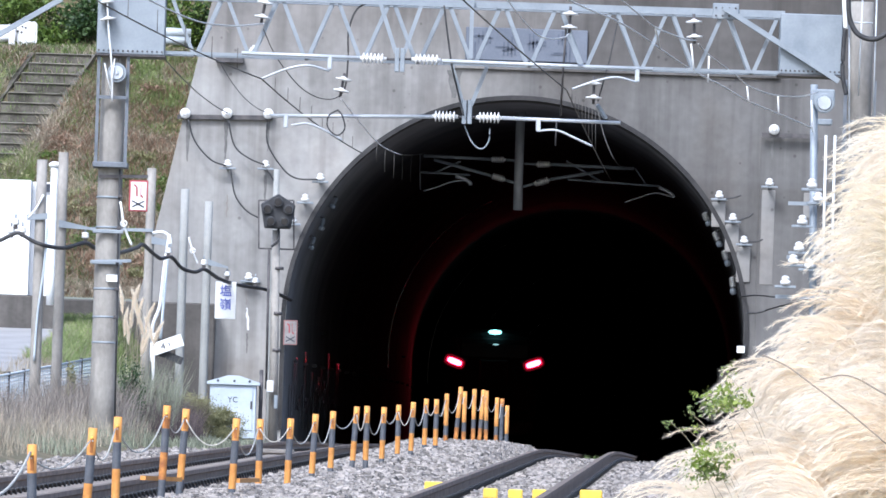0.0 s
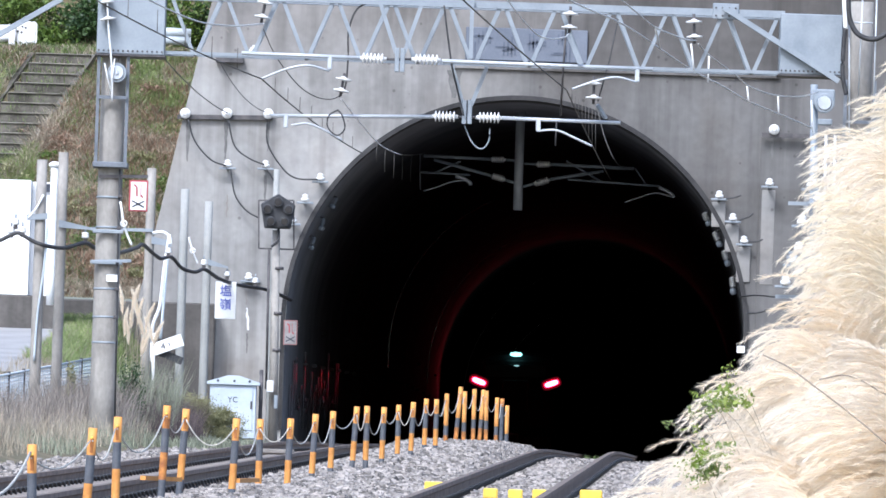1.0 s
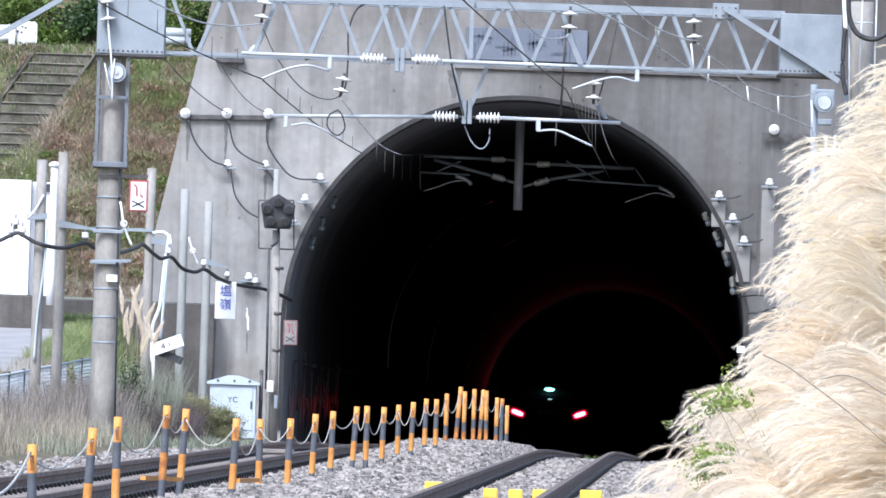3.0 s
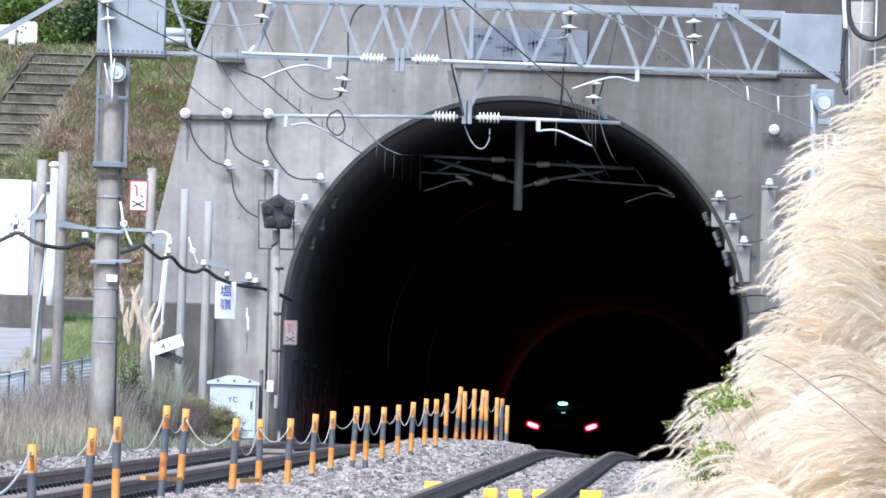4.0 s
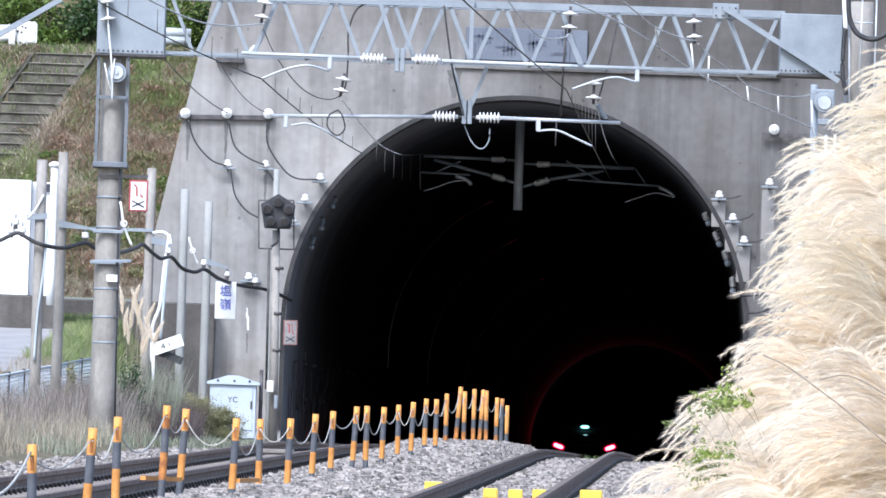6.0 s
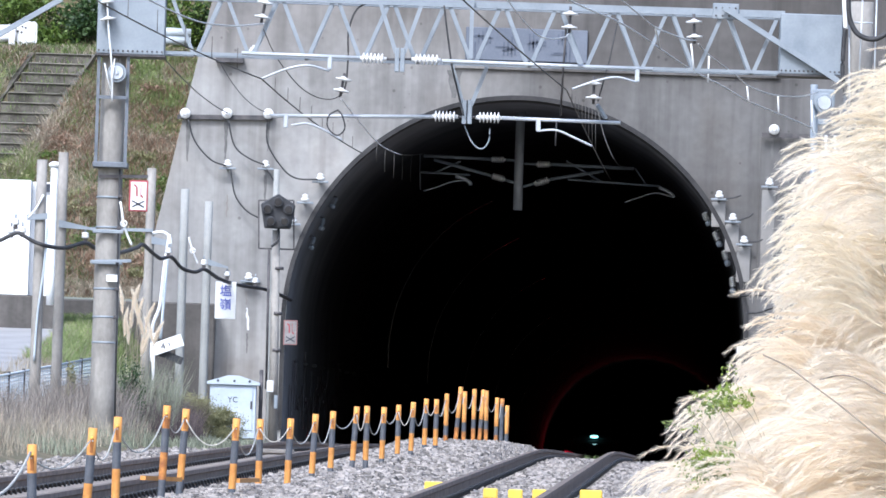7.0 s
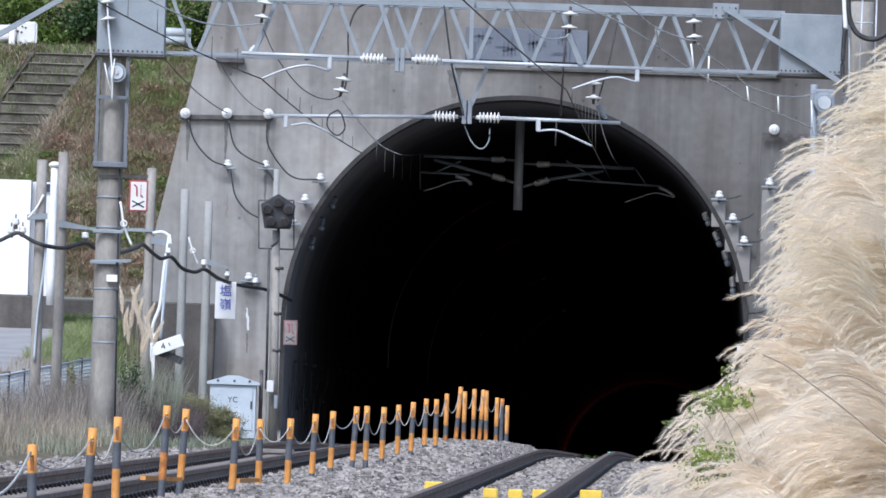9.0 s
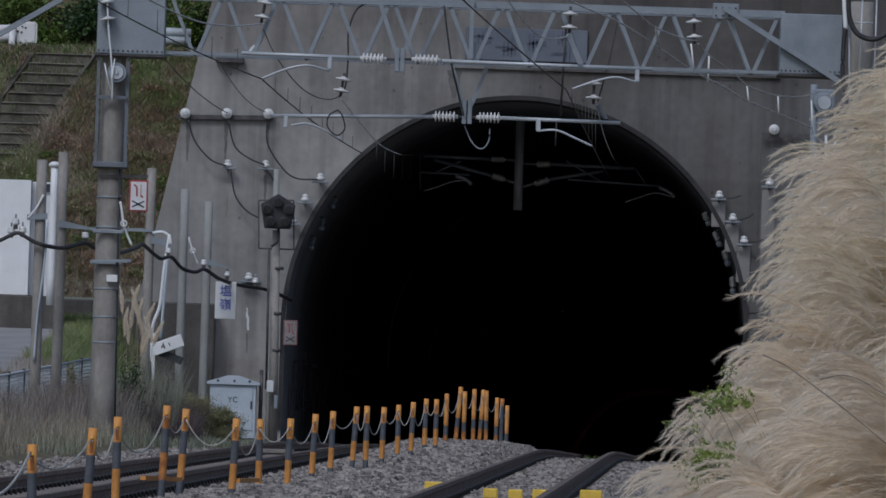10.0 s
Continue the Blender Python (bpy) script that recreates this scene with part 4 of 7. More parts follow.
for i in range(1, 9):
    t = i / 9
    a, b = Vector((-2.861, 172.40, 9.371)).lerp(Vector((-1.605, 214.00, 10.013)), t), Vector((0, 0, 0.25 - 0.1 * abs(t - 0.5)))
    dropper(c1b, a - Vector((0, 0, 0.3 * t * (1 - t))), a + b - Vector((0, 0, 0.3 * t * (1 - t))))
for a, n in (((-1.279, 207.00, 9.929), 0.35), ((-1.153, 213.00, 10.083), 0.45), ((-1.016, 221.00, 10.336), 0.5), ((-0.871, 227.00, 10.546), 0.5), ((-0.718, 233.00, 10.788), 0.55), ((-0.546, 239.00, 11.055), 0.7)):
    dropper(m1b, a, Vector(a) - Vector((0, 0, n)))
for a, b in (((1.955, 177.79, 9.434), (1.948, 177.79, 9.657)), ((2.059, 181.83, 9.496), (2.051, 181.83, 9.724)), ((2.161, 185.65, 9.557), (2.152, 185.65, 9.854)), ((2.272, 189.92, 9.627), (2.260, 189.92, 10.011)), ((2.389, 194.41, 9.701), (2.373, 194.41, 10.176)), ((2.508, 198.90, 9.778), (2.489, 198.90, 10.338)), ((2.633, 203.61, 9.862), (2.611, 203.61, 10.509)), ((2.763, 208.55, 9.952), (2.739, 208.55, 10.689))):
    dropper(c2b, a, b)
for i in range(1, 6):
    t = i / 6
    a = Vector((-4.713, 150.00, 9.268)).lerp(Vector((-2.861, 172.40, 9.371)), t) - Vector((0, 0, 0.2 * t * (1 - t)))
    dropper(c1, a, a + Vector((0, 0, 0.32)))
# feeders across the view
FD = "grey feeder wire strung across the gantry"
for pts, r in (([(-4.486, 160.00, 9.940), (-4.092, 162.52, 9.865), (-3.703, 165.04, 9.833), (-3.337, 167.56, 9.913), (-3.046, 170.08, 10.065), (-2.867, 172.60, 10.230)], 0.0105), ([(0.755, 160.00, 10.082), (0.997, 162.52, 9.920), (1.270, 165.04, 9.808), (1.501, 167.56, 9.880), (1.736, 170.08, 10.044), (1.812, 172.60, 10.229)], 0.008), ([(1.493, 160.00, 10.123), (1.990, 164.00, 10.148), (2.465, 168.00, 10.205), (2.875, 172.00, 10.233), (3.394, 176.00, 10.150), (3.886, 180.00, 10.088)], 0.0105), ([(3.886, 180.00, 10.088), (4.550, 188.50, 10.290), (5.258, 197.00, 10.432), (6.038, 205.50, 10.625), (6.930, 214.00, 10.769)], 0.0115), ([(2.409, 165.00, 10.416), (2.781, 166.90, 10.257), (3.073, 168.80, 10.166), (3.541, 170.70, 10.110), (3.772, 172.60, 10.190)], 0.0095), ([(3.808, 172.60, 10.140), (4.085, 178.44, 10.288), (4.673, 184.29, 10.269), (5.037, 190.13, 10.384), (5.471, 195.97, 10.559), (5.920, 201.81, 10.779), (6.529, 207.66, 11.062), (7.009, 213.50, 11.437)], 0.0095)):
    wire(bent(pts), r * 1.2, GREY_WIRE, FD)
wire(sag((-4.429, 173.05, 9.724), (-4.395, 224.80, 11.173), 0.1), 0.009, CABLE, "dark cable down to the portal wall")
wire(sag((-4.588, 224.80, 12.205), (-3.573, 224.80, 11.200), 0.2), 0.009, CABLE, "dark cable down to the portal wall")
wire(bent([(-0.855, 173.00, 10.666), (-1.373, 173.00, 10.579), (-1.553, 173.00, 10.226), (-1.555, 173.00, 9.791), (-1.576, 173.00, 9.355), (-1.673, 173.00, 9.161)]), 0.016, CABLE, "black jumper cable hanging from the gantry", "jumper_cable", "cable")
wire(bent([(-1.684, 173.00, 8.961), (-1.820, 173.00, 8.869), (-1.831, 173.00, 8.695), (-1.688, 173.00, 8.570), (-1.570, 173.00, 8.678), (-1.611, 173.00, 8.868), (-1.684, 173.00, 8.961)]), 0.014, CABLE,
     "looped black jumper cable", "jumper_cable", "cable")
wire(bent([(-0.107, 172.90, 10.616), (-0.040, 172.90, 10.184), (0.046, 172.90, 9.683), (0.165, 173.20, 9.249), (0.245, 173.20, 8.947)]), 0.016, CABLE, "black cable along the drop bracket", "jumper_cable", "cable")
wire([(1.777, 172.80, 10.326), (1.754, 172.90, 9.722), (1.738, 173.20, 8.996)], 0.017, DARK_STEEL, "dark steel hanging rod", "hanging_rod", "rod")
wire([(1.680, 173.30, 8.947), (1.678, 173.30, 8.738), (1.676, 173.30, 8.537)], 0.013, DARK_STEEL, "short rod under the registration tube", "hanging_rod", "rod")
wire([(2.580, 173.00, 10.537), (2.455, 173.00, 9.837), (2.302, 173.00, 9.223)], 0.012, CABLE, "black cable hanging from the gantry", "jumper_cable", "cable")
wire(bent([(0.267, 173.40, 8.809), (0.389, 173.40, 8.551), (0.540, 173.40, 8.452), (0.649, 173.40, 8.577), (0.659, 173.40, 8.795)]), 0.012, STEEL, "looped grey jumper under the bracket", "jumper_cable", "cable")
bm = B()
tube(bm, rel(GO, *bent([(6.074, 172.50, 10.955), (6.102, 172.50, 10.627), (6.205, 172.50, 10.405), (6.364, 172.50, 10.306), (6.528, 172.50, 10.303), (6.707, 172.50, 10.404)])), 0.04, 8)
part("looped_cable", bm, CABLE, gantry, "thick black looped cable")
bm = B()
tube(bm, rel(GO, *bent([(6.047, 172.50, 10.452), (6.030, 172.50, 10.191), (6.023, 172.50, 9.844), (6.048, 172.50, 9.628), (6.097, 172.50, 9.430)])), 0.034, 8)
part("hanging_cable", bm, CABLE, gantry, "thick black hanging cable")
bm = B()
tube(bm, rel(GO, *bent([(6.015, 172.50, 10.919), (6.031, 172.50, 10.694), (6.056, 172.50, 10.435)])), 0.034, 8)
part("cable_sleeve", bm, WHITE, gantry, "white cable sleeve")
for a, b in (((6.303, 172.60, 10.969), (6.283, 172.60, 9.424)), ((6.519, 172.60, 10.976), (6.518, 172.60, 9.128)), ((6.186, 172.60, 10.548), (6.472, 172.60, 10.549)), ((6.097, 172.60, 10.892), (6.180, 172.60, 8.293))):
    bm = B()
    tube(bm, rel(GO, a, b), 0.012, 8)
    part("conduit", bm, PALE_STEEL, gantry, "pale conduit")
for a, b in (((3.073, 168.80, 10.166), (3.256, 174.90, 10.169)), ((3.691, 172.40, 10.125), (3.748, 172.40, 9.720)), ((4.148, 180.00, 10.359), (4.145, 180.00, 9.916)), ((5.193, 196.00, 10.660), (5.231, 196.00, 10.385)), ((6.003, 205.00, 10.930), (6.024, 205.00, 10.602)), ((6.870, 213.00, 11.248), (6.910, 213.00, 10.650))):
    wire([a, b], 0.015, WHITE, "short white link between two wires", "wire_link", "link")

# cantilevers inside the mouth
hanger = thing("tunnel_hanger", (1.513, 233.00, 11.565), "grey steel drop post with cantilevers under the tunnel crown", "cantilever")
HO = Vector((1.513, 233.00, 11.565))
bm = B()
tube(bm, rel(HO, (1.515, 233.00, 11.857), (1.515, 233.00, 9.727)), 0.095, 14)
part("post", bm, PALE_STEEL, hanger)
for a, b, r in (((-0.461, 233.00, 10.785), (0.920, 233.00, 10.761), 0.035), ((-0.248, 233.00, 10.710), (0.931, 233.00, 10.422), 0.035), ((1.235, 233.00, 10.759), (1.470, 233.00, 10.744), 0.025), ((1.237, 233.00, 10.338), (1.485, 233.00, 10.276), 0.030), ((-0.216, 233.00, 10.442), (0.302, 233.00, 10.693), 0.020), ((-0.508, 233.00, 10.444), (0.510, 233.00, 10.419), 0.022), ((-0.544, 233.00, 10.806), (-0.508, 233.00, 10.081), 0.007), ((1.588, 233.00, 10.689), (1.904, 233.00, 10.688), 0.025), ((2.173, 233.00, 10.697), (3.893, 233.00, 10.660), 0.035), ((1.604, 233.00, 10.210), (1.847, 233.00, 10.288), 0.030), ((2.148, 233.00, 10.380), (3.264, 233.00, 10.593), 0.035), ((2.486, 233.00, 10.778), (3.224, 233.00, 10.369), 0.022), ((2.533, 233.00, 10.393), (4.442, 233.00, 10.316), 0.022), ((3.916, 233.00, 10.673), (4.149, 233.00, 10.341), 0.013)):
    bm = B()
    tube(bm, rel(HO, a, b), r, 8)
    part("cantilever_tube", bm, STEEL, hanger)
for a, b in (((0.919, 232.90, 10.757), (1.235, 232.90, 10.755)), ((0.942, 232.90, 10.418), (1.249, 232.90, 10.335)), ((1.868, 232.90, 10.683), (2.183, 232.90, 10.693)), ((1.835, 232.90, 10.272), (2.159, 232.90, 10.377))):
    bm = B()
    insulator(bm, *rel(HO, a, b), 0.075, 6)
    part("insulator", bm, PORCELAIN, hanger, "white ribbed porcelain insulator")
for pts, r in (([(-0.437, 233.00, 10.060), (-0.148, 233.00, 10.152), (0.141, 233.00, 10.267), (0.444, 233.00, 10.300)], 0.013), ([(0.207, 233.00, 10.386), (0.372, 233.00, 10.345), (0.503, 233.00, 10.267), (0.528, 233.00, 10.209)], 0.04), ([(3.717, 233.00, 9.953), (4.006, 233.00, 10.067), (4.353, 233.00, 10.173), (4.682, 233.00, 10.113)], 0.013), ([(4.419, 233.00, 10.292), (4.585, 233.00, 10.227), (4.704, 233.00, 10.149), (4.730, 233.00, 10.092)], 0.035)):
    bm = B()
    tube(bm, rel(HO, *bent(pts)), r, 8)
    part("steady_arm", bm, PALE_STEEL, hanger)

# ---------------------------------------------------------------- rope fence between the tracks


def post_mesh(bands):
    """bands: from the top down (length, material index)."""
    bm = B()
    z = 0.0
    n = 12
    for k, (length, mat) in enumerate(bands):
        for a, b in ((z, z - length),):
            ring0 = [bm.verts.new((0.035 * math.cos(i * math.tau / n), 0.035 * math.sin(i * math.tau / n), a)) for i in range(n)]
            ring1 = [bm.verts.new((0.035 * math.cos(i * math.tau / n), 0.035 * math.sin(i * math.tau / n), b)) for i in range(n)]
            for i in range(n):
                f = bm.faces.new((ring0[i], ring0[(i + 1) % n], ring1[(i + 1) % n], ring1[i]))
                f.material_index, f.smooth = mat, True
            if k == 0:
                bm.faces.new(ring0).material_index = mat
        z -= length
    return mesh_of("tube", bm, [ORANGE, GREY_BLACK, RUSTY_ORANGE])


WIDE = post_mesh([(0.21, 0), (0.22, 1), (0.24, 0), (0.6, 1)])
SLIM = post_mesh([(0.5, 0), (0.15, 1), (0.45, 2)])
RUSTED = post_mesh([(0.12, 0), (0.09, 2), (0.22, 1), (0.25, 2), (0.6, 1)])
DARKER = post_mesh([(0.14, 2), (0.6, 1), (0.3, 2)])
fence_posts = []
NEAR_POSTS = [
    ((-2.939, 82.00, 2.340), -1.5, WIDE), ((-2.652, 87.00, 2.555), 3, WIDE), ((-2.633, 93.00, 2.752), 0, WIDE), ((-2.470, 103.00, 3.044), 2, RUSTED), ((-2.383, 107.00, 3.091), 3, WIDE),
    ((-1.903, 107.00, 3.016), 2, WIDE), ((-1.819, 116.00, 3.176), 0, WIDE), ((-1.505, 116.00, 3.192), 1.5, WIDE), ((-1.370, 127.00, 3.447), 2, WIDE), ((-1.229, 133.00, 3.596), 1, WIDE),
    ((-1.001, 140.00, 3.792), 3, WIDE), ((-0.875, 140.00, 3.803), 0, WIDE), ((-0.697, 147.00, 3.929), 1, WIDE), ((-0.535, 155.00, 4.118), 0, WIDE), ((-0.334, 155.00, 4.164), 1.5, WIDE),
    ((-0.166, 164.00, 4.395), 1, WIDE), ((-0.018, 164.00, 4.391), 0, WIDE)]
FAR_POSTS = [
    ((0.137, 176.00, 4.723), 0, SLIM), ((0.362, 180.00, 4.920), 4, SLIM), ((0.432, 182.00, 4.891), 0, SLIM),
    ((0.598, 186.00, 5.016), 0, SLIM), ((0.760, 189.00, 5.074), 3, SLIM), ((0.812, 190.00, 5.077), -1, SLIM), ((1.023, 195.00, 5.070), 0, SLIM), ((1.123, 197.00, 5.094), 0, DARKER), ((1.234, 200.00, 5.036), 0, SLIM)]
POSTS = NEAR_POSTS + FAR_POSTS
eye_bm = B()
turned(eye_bm, (0.0, -0.05, -0.075), (0.0, -0.03, -0.075), [(0, 0.006), (0.4, 0.01), (1, 0.01)], 8)
EYELET = mesh_of("eyelet", eye_bm, YELLOW)
slot_bm = B()
box(slot_bm, -0.014, 0.014, -0.038, -0.03, -0.19, -0.08, bevel=0.003)
SLOT = mesh_of("rope_slot", slot_bm, RUSTY_ORANGE)
for (x, y, z), tilt, me in POSTS:
    p = thing("rope_fence_post", (x, y, z), "orange and black banded tube post in the ballast", "post", "posts of the rope fence")
    p.rotation_euler = (0, radians(tilt), 0)
    o = new("tube", me)
    o.parent = p
    if me is WIDE or me is RUSTED:
        for nm, sub in (("eyelet", EYELET), ("rope_slot", SLOT)):
            s = new(nm, sub)
            s.parent = p
    fence_posts.append((x, y, z))
for i in range(len(POSTS) - 1):
    (x0, y0, z0), (x1, y1, z1) = fence_posts[i], fence_posts[i + 1]
    bm = B()
    tube(bm, sag((x0 - 0.0, y0 - 0.05, z0 - 0.1), (x1 - 0.02, y1 - 0.05, z1 - 0.1), 0.14 + 0.06 * ((i * 7) % 3)), 0.007, 6)
    tagged(part("rope", bm, ROPE), "slack pale rope strung between the banded posts", "rope", "ropes of the fence")
bm = B()
tube(bm, sag((-3.082, 76.00, 1.916), (-2.949, 82.00, 2.286), 0.14), 0.011, 6)
tagged(part("rope", bm, ROPE), "slack pale rope strung between the banded posts", "rope", "ropes of the fence")
for a, b in (((-2.670, 103.00, 2.376), (-2.357, 104.00, 2.384)), ((-1.878, 107.00, 2.427), (-1.785, 113.00, 2.511))):
    bm = B()
    beam(bm, a, b, 0.05, 0.04)
    tagged(part("marker_bar", bm, ORANGE), "orange painted bar lying between two posts", "bar")
for (x, y, z), w in (((-0.013, 119.00, 2.598), 0.2), ((0.571, 116.00, 2.511), 0.15), ((0.827, 116.00, 2.508), 0.15), ((1.076, 116.00, 2.516), 0.15), ((1.605, 116.00, 2.528), 0.23)):
    bm = B()
    box(bm, -w / 2, w / 2, -0.12, 0.12, -0.075, 0.03, bevel=0.012)
    o = tagged(part("marker_block", bm, YELLOW), "yellow painted marker block set in the ballast", "marker", "yellow blocks beside the rails")
    o.location = (x, y, z)

# flat crossing board on the far track
bm = B()
box(bm, -0.22, 0.22, -0.5, 0.5, -0.03, 0.03, bevel=0.01)
o = tagged(part("cable_trough", bm, SLEEPER), "pale flat board lying between the rails", "board")
o.location = (-2.104, 150.00, 3.345)

# ---------------------------------------------------------------- poles beside the portal


def line_pole(top, foot_z, r, label, mat=POLE, cap=False):
    x, y, z = top
    o = (x, y, foot_z)
    base = thing("line_pole", o, label, "pole", "poles beside the portal")
    bm = B()
    tube(bm, [(0, 0, (z - foot_z) * i / 5) for i in range(6)], r, 16, r * 0.9)
    part("shaft", bm, mat, base)
    if cap:
        bm = B()
        turned(bm, (0, 0, z - foot_z), (0, 0, z - foot_z + 0.1), [(0, r * 1.2), (0.3, r * 1.5), (0.6, r * 1.5), (1, r * 0.6)])
        part("cap", bm, WHITE, base)
    return base


PL = "slim grey concrete line pole beside the portal"
line_pole((-6.659, 186.00, 8.565), 3.7, 0.095, PL)
line_pole((-6.343, 187.00, 8.739), 3.7, 0.09, PL)
line_pole((-5.523, 212.00, 9.512), 4.6, 0.095, PL)
line_pole((-4.929, 214.00, 9.215), 4.3, 0.085, PL, SMOOTH_POLE)
line_pole((-4.512, 216.00, 9.067), 4.3, 0.085, PL, SMOOTH_POLE)
line_pole((-7.178, 207.00, 9.276), 6.738, 0.075, "white pipe with a domed cap beside the poles", WHITE, True)
line_pole((-3.249, 217.00, 9.768), 4.2, 0.06, PL, SMOOTH_POLE)
# thin conduit wound on the first pole
wire(bent([(-6.535, 185.88, 7.519), (-6.567, 185.88, 6.818), (-6.650, 185.88, 5.976), (-6.680, 185.88, 5.229)]), 0.02, PALE_BLUE, "thin pale conduit strapped to a pole", "conduit", "conduit")
wire(bent([(-5.127, 211.00, 8.245), (-5.210, 211.00, 7.554), (-5.262, 211.00, 6.917), (-5.385, 211.00, 6.490), (-5.385, 211.00, 5.854)]), 0.035, WHITE, "white conduit dropping to the ground", "conduit", "conduit")
wire(bent([(-5.144, 211.00, 7.821), (-5.185, 211.00, 7.131), (-5.230, 211.00, 6.283)]), 0.03, PALE_BLUE, "pale blue conduit dropping to the ground", "conduit", "conduit")


def pin_insulator(at, s=1.0, group="insulators by the portal"):
    base = thing("pin_insulator", at, "white porcelain pin insulator on a steel bracket", "insulator", group)
    bm = B()
    turned(bm, (0, 0, -0.05 * s), (0, 0, 0.13 * s), [(0, 0.09 * s), (0.2, 0.105 * s), (0.45, 0.1 * s), (0.55, 0.06 * s), (0.7, 0.085 * s), (0.9, 0.06 * s), (1, 0.02 * s)], 16)
    part("porcelain", bm, PORCELAIN, base)
    bm = B()
    box(bm, -0.2 * s, 0.2 * s, -0.05, 0.05, -0.11 * s, -0.06 * s, bevel=0.008)
    part("bracket", bm, STEEL, base)
    return base


def wall_insulator(at, drop=0.0):
    base = pin_insulator(at, 0.82)
    bm = B()
    box(bm, -0.03, 0.03, 0.0, max(0.06, PORTAL_Y - at[1] + 0.02), -0.092, -0.05)
    part("arm", bm, STEEL, base)
    if drop:
        bm = B()
        box(bm, -0.14, 0.14, PORTAL_Y - at[1] - 0.045, PORTAL_Y - at[1] + 0.01, -0.12 - drop, -0.115, bevel=0.015)
        part("backing_pad", bm, CONCRETE, base, "grey concrete backing pad")
    return base


for at, drop in (((-4.349, 224.80, 10.135), 0), ((-3.594, 224.80, 10.149), 0), ((-2.492, 224.80, 9.926), 0), ((-2.782, 224.80, 9.499), 0), ((-3.016, 224.80, 9.062), 0), ((-3.856, 224.80, 7.895), 0),
                 ((6.464, 224.60, 10.114), 1.9), ((5.475, 224.80, 9.841), 0.5), ((5.760, 224.80, 9.399), 0.55), ((6.000, 224.80, 8.955), 0.7), ((7.299, 224.60, 10.085), 0.5)):
    wall_insulator(at, drop)


def ball_insulator(at):
    base = thing("ball_insulator", at, "round white porcelain insulator on a wall rail", "insulator", "insulators by the portal")
    bm = B()
    turned(bm, (0, -0.09, 0), (0, 0.03, 0), [(0, 0.05), (0.1, 0.085), (0.35, 0.108), (0.8, 0.108), (1, 0.06)], 20)
    part("porcelain", bm, PORCELAIN, base)
    bm = B()
    turned(bm, (0, -0.105, 0), (0, -0.085, 0), [(0, 0.035), (1, 0.06)], 12)
    part("cap", bm, GREY_WIRE, base)


for at in ((-5.231, 224.88, 11.137), (-4.396, 224.88, 11.165), (-3.573, 224.88, 11.181), (6.524, 224.76, 11.195)):
    ball_insulator(at)
for a, b in (((-5.388, 224.94, 11.067), (-3.492, 224.94, 11.107)), ((6.281, 224.80, 11.087), (7.364, 224.80, 11.089))):
    bm = B()
    beam(bm, a, b, 0.08, 0.09)
    o = tagged(part("wall_rail", bm, DARK_STEEL), "dark steel rail bolted across the portal wall", "rail")
# cables looped down the wall
near_loops = ([(-5.166, 224.72, 11.008), (-5.017, 224.72, 10.584), (-4.700, 224.72, 10.233), (-4.380, 224.72, 10.109)], [(-4.367, 224.72, 11.035), (-4.225, 224.72, 10.520), (-3.935, 224.72, 10.281), (-3.615, 224.72, 10.157)],
            [(-3.589, 224.72, 11.060), (-3.562, 224.72, 10.576), (-3.253, 224.72, 10.101), (-2.964, 224.72, 9.907), (-2.547, 224.72, 9.899)], [(-4.288, 224.72, 10.044), (-4.181, 224.72, 9.540), (-3.957, 224.72, 9.242), (-3.692, 224.72, 9.093)],
            [(-3.567, 224.72, 10.068), (-3.472, 224.72, 9.936), (-3.377, 224.72, 9.781)])
far_loops = ([(5.610, 224.72, 9.786), (5.778, 224.72, 9.814), (5.912, 224.72, 9.863)],
            [(5.883, 224.72, 9.366), (6.072, 224.72, 9.440), (6.160, 224.72, 9.511)], [(6.088, 224.72, 8.944), (6.257, 224.72, 8.950), (6.368, 224.72, 8.998)],
            [(6.031, 223.00, 7.463), (6.310, 223.00, 7.494), (6.557, 222.00, 7.564), (7.087, 214.00, 7.551)], [(5.983, 224.95, 7.853), (6.271, 224.00, 7.858), (6.601, 220.00, 7.719), (7.085, 214.00, 7.605)])
for pts in near_loops + far_loops:
    wire(bent(pts), 0.018, CABLE, "dark cable looped between wall insulators", "wall_cable", "cable")

# the thick slung cable from pole to pole
wire(bent([(-7.378, 185.80, 7.162), (-7.076, 185.80, 7.321), (-6.973, 185.80, 7.324), (-6.745, 185.80, 7.201), (-6.513, 185.90, 7.138), (-6.263, 186.80, 7.148), (-5.954, 187.30, 7.260), (-5.845, 189.00, 7.235), (-5.713, 192.00, 7.262), (-5.587, 196.00, 7.398), (-5.505, 203.00, 7.723), (-5.511, 207.00, 7.908), (-5.381, 209.00, 7.822), (-5.245, 210.00, 7.754), (-5.081, 211.00, 7.823), (-4.896, 212.00, 7.649), (-4.671, 213.00, 7.613), (-4.513, 214.00, 7.703), (-4.290, 215.50, 7.595), (-4.045, 217.00, 7.541), (-3.751, 219.00, 7.545), (-3.403, 221.50, 7.564), (-2.994, 224.60, 7.477)], 4), 0.036, CABLE, "thick black cable slung between poles and portal", "power_cable", "cable")


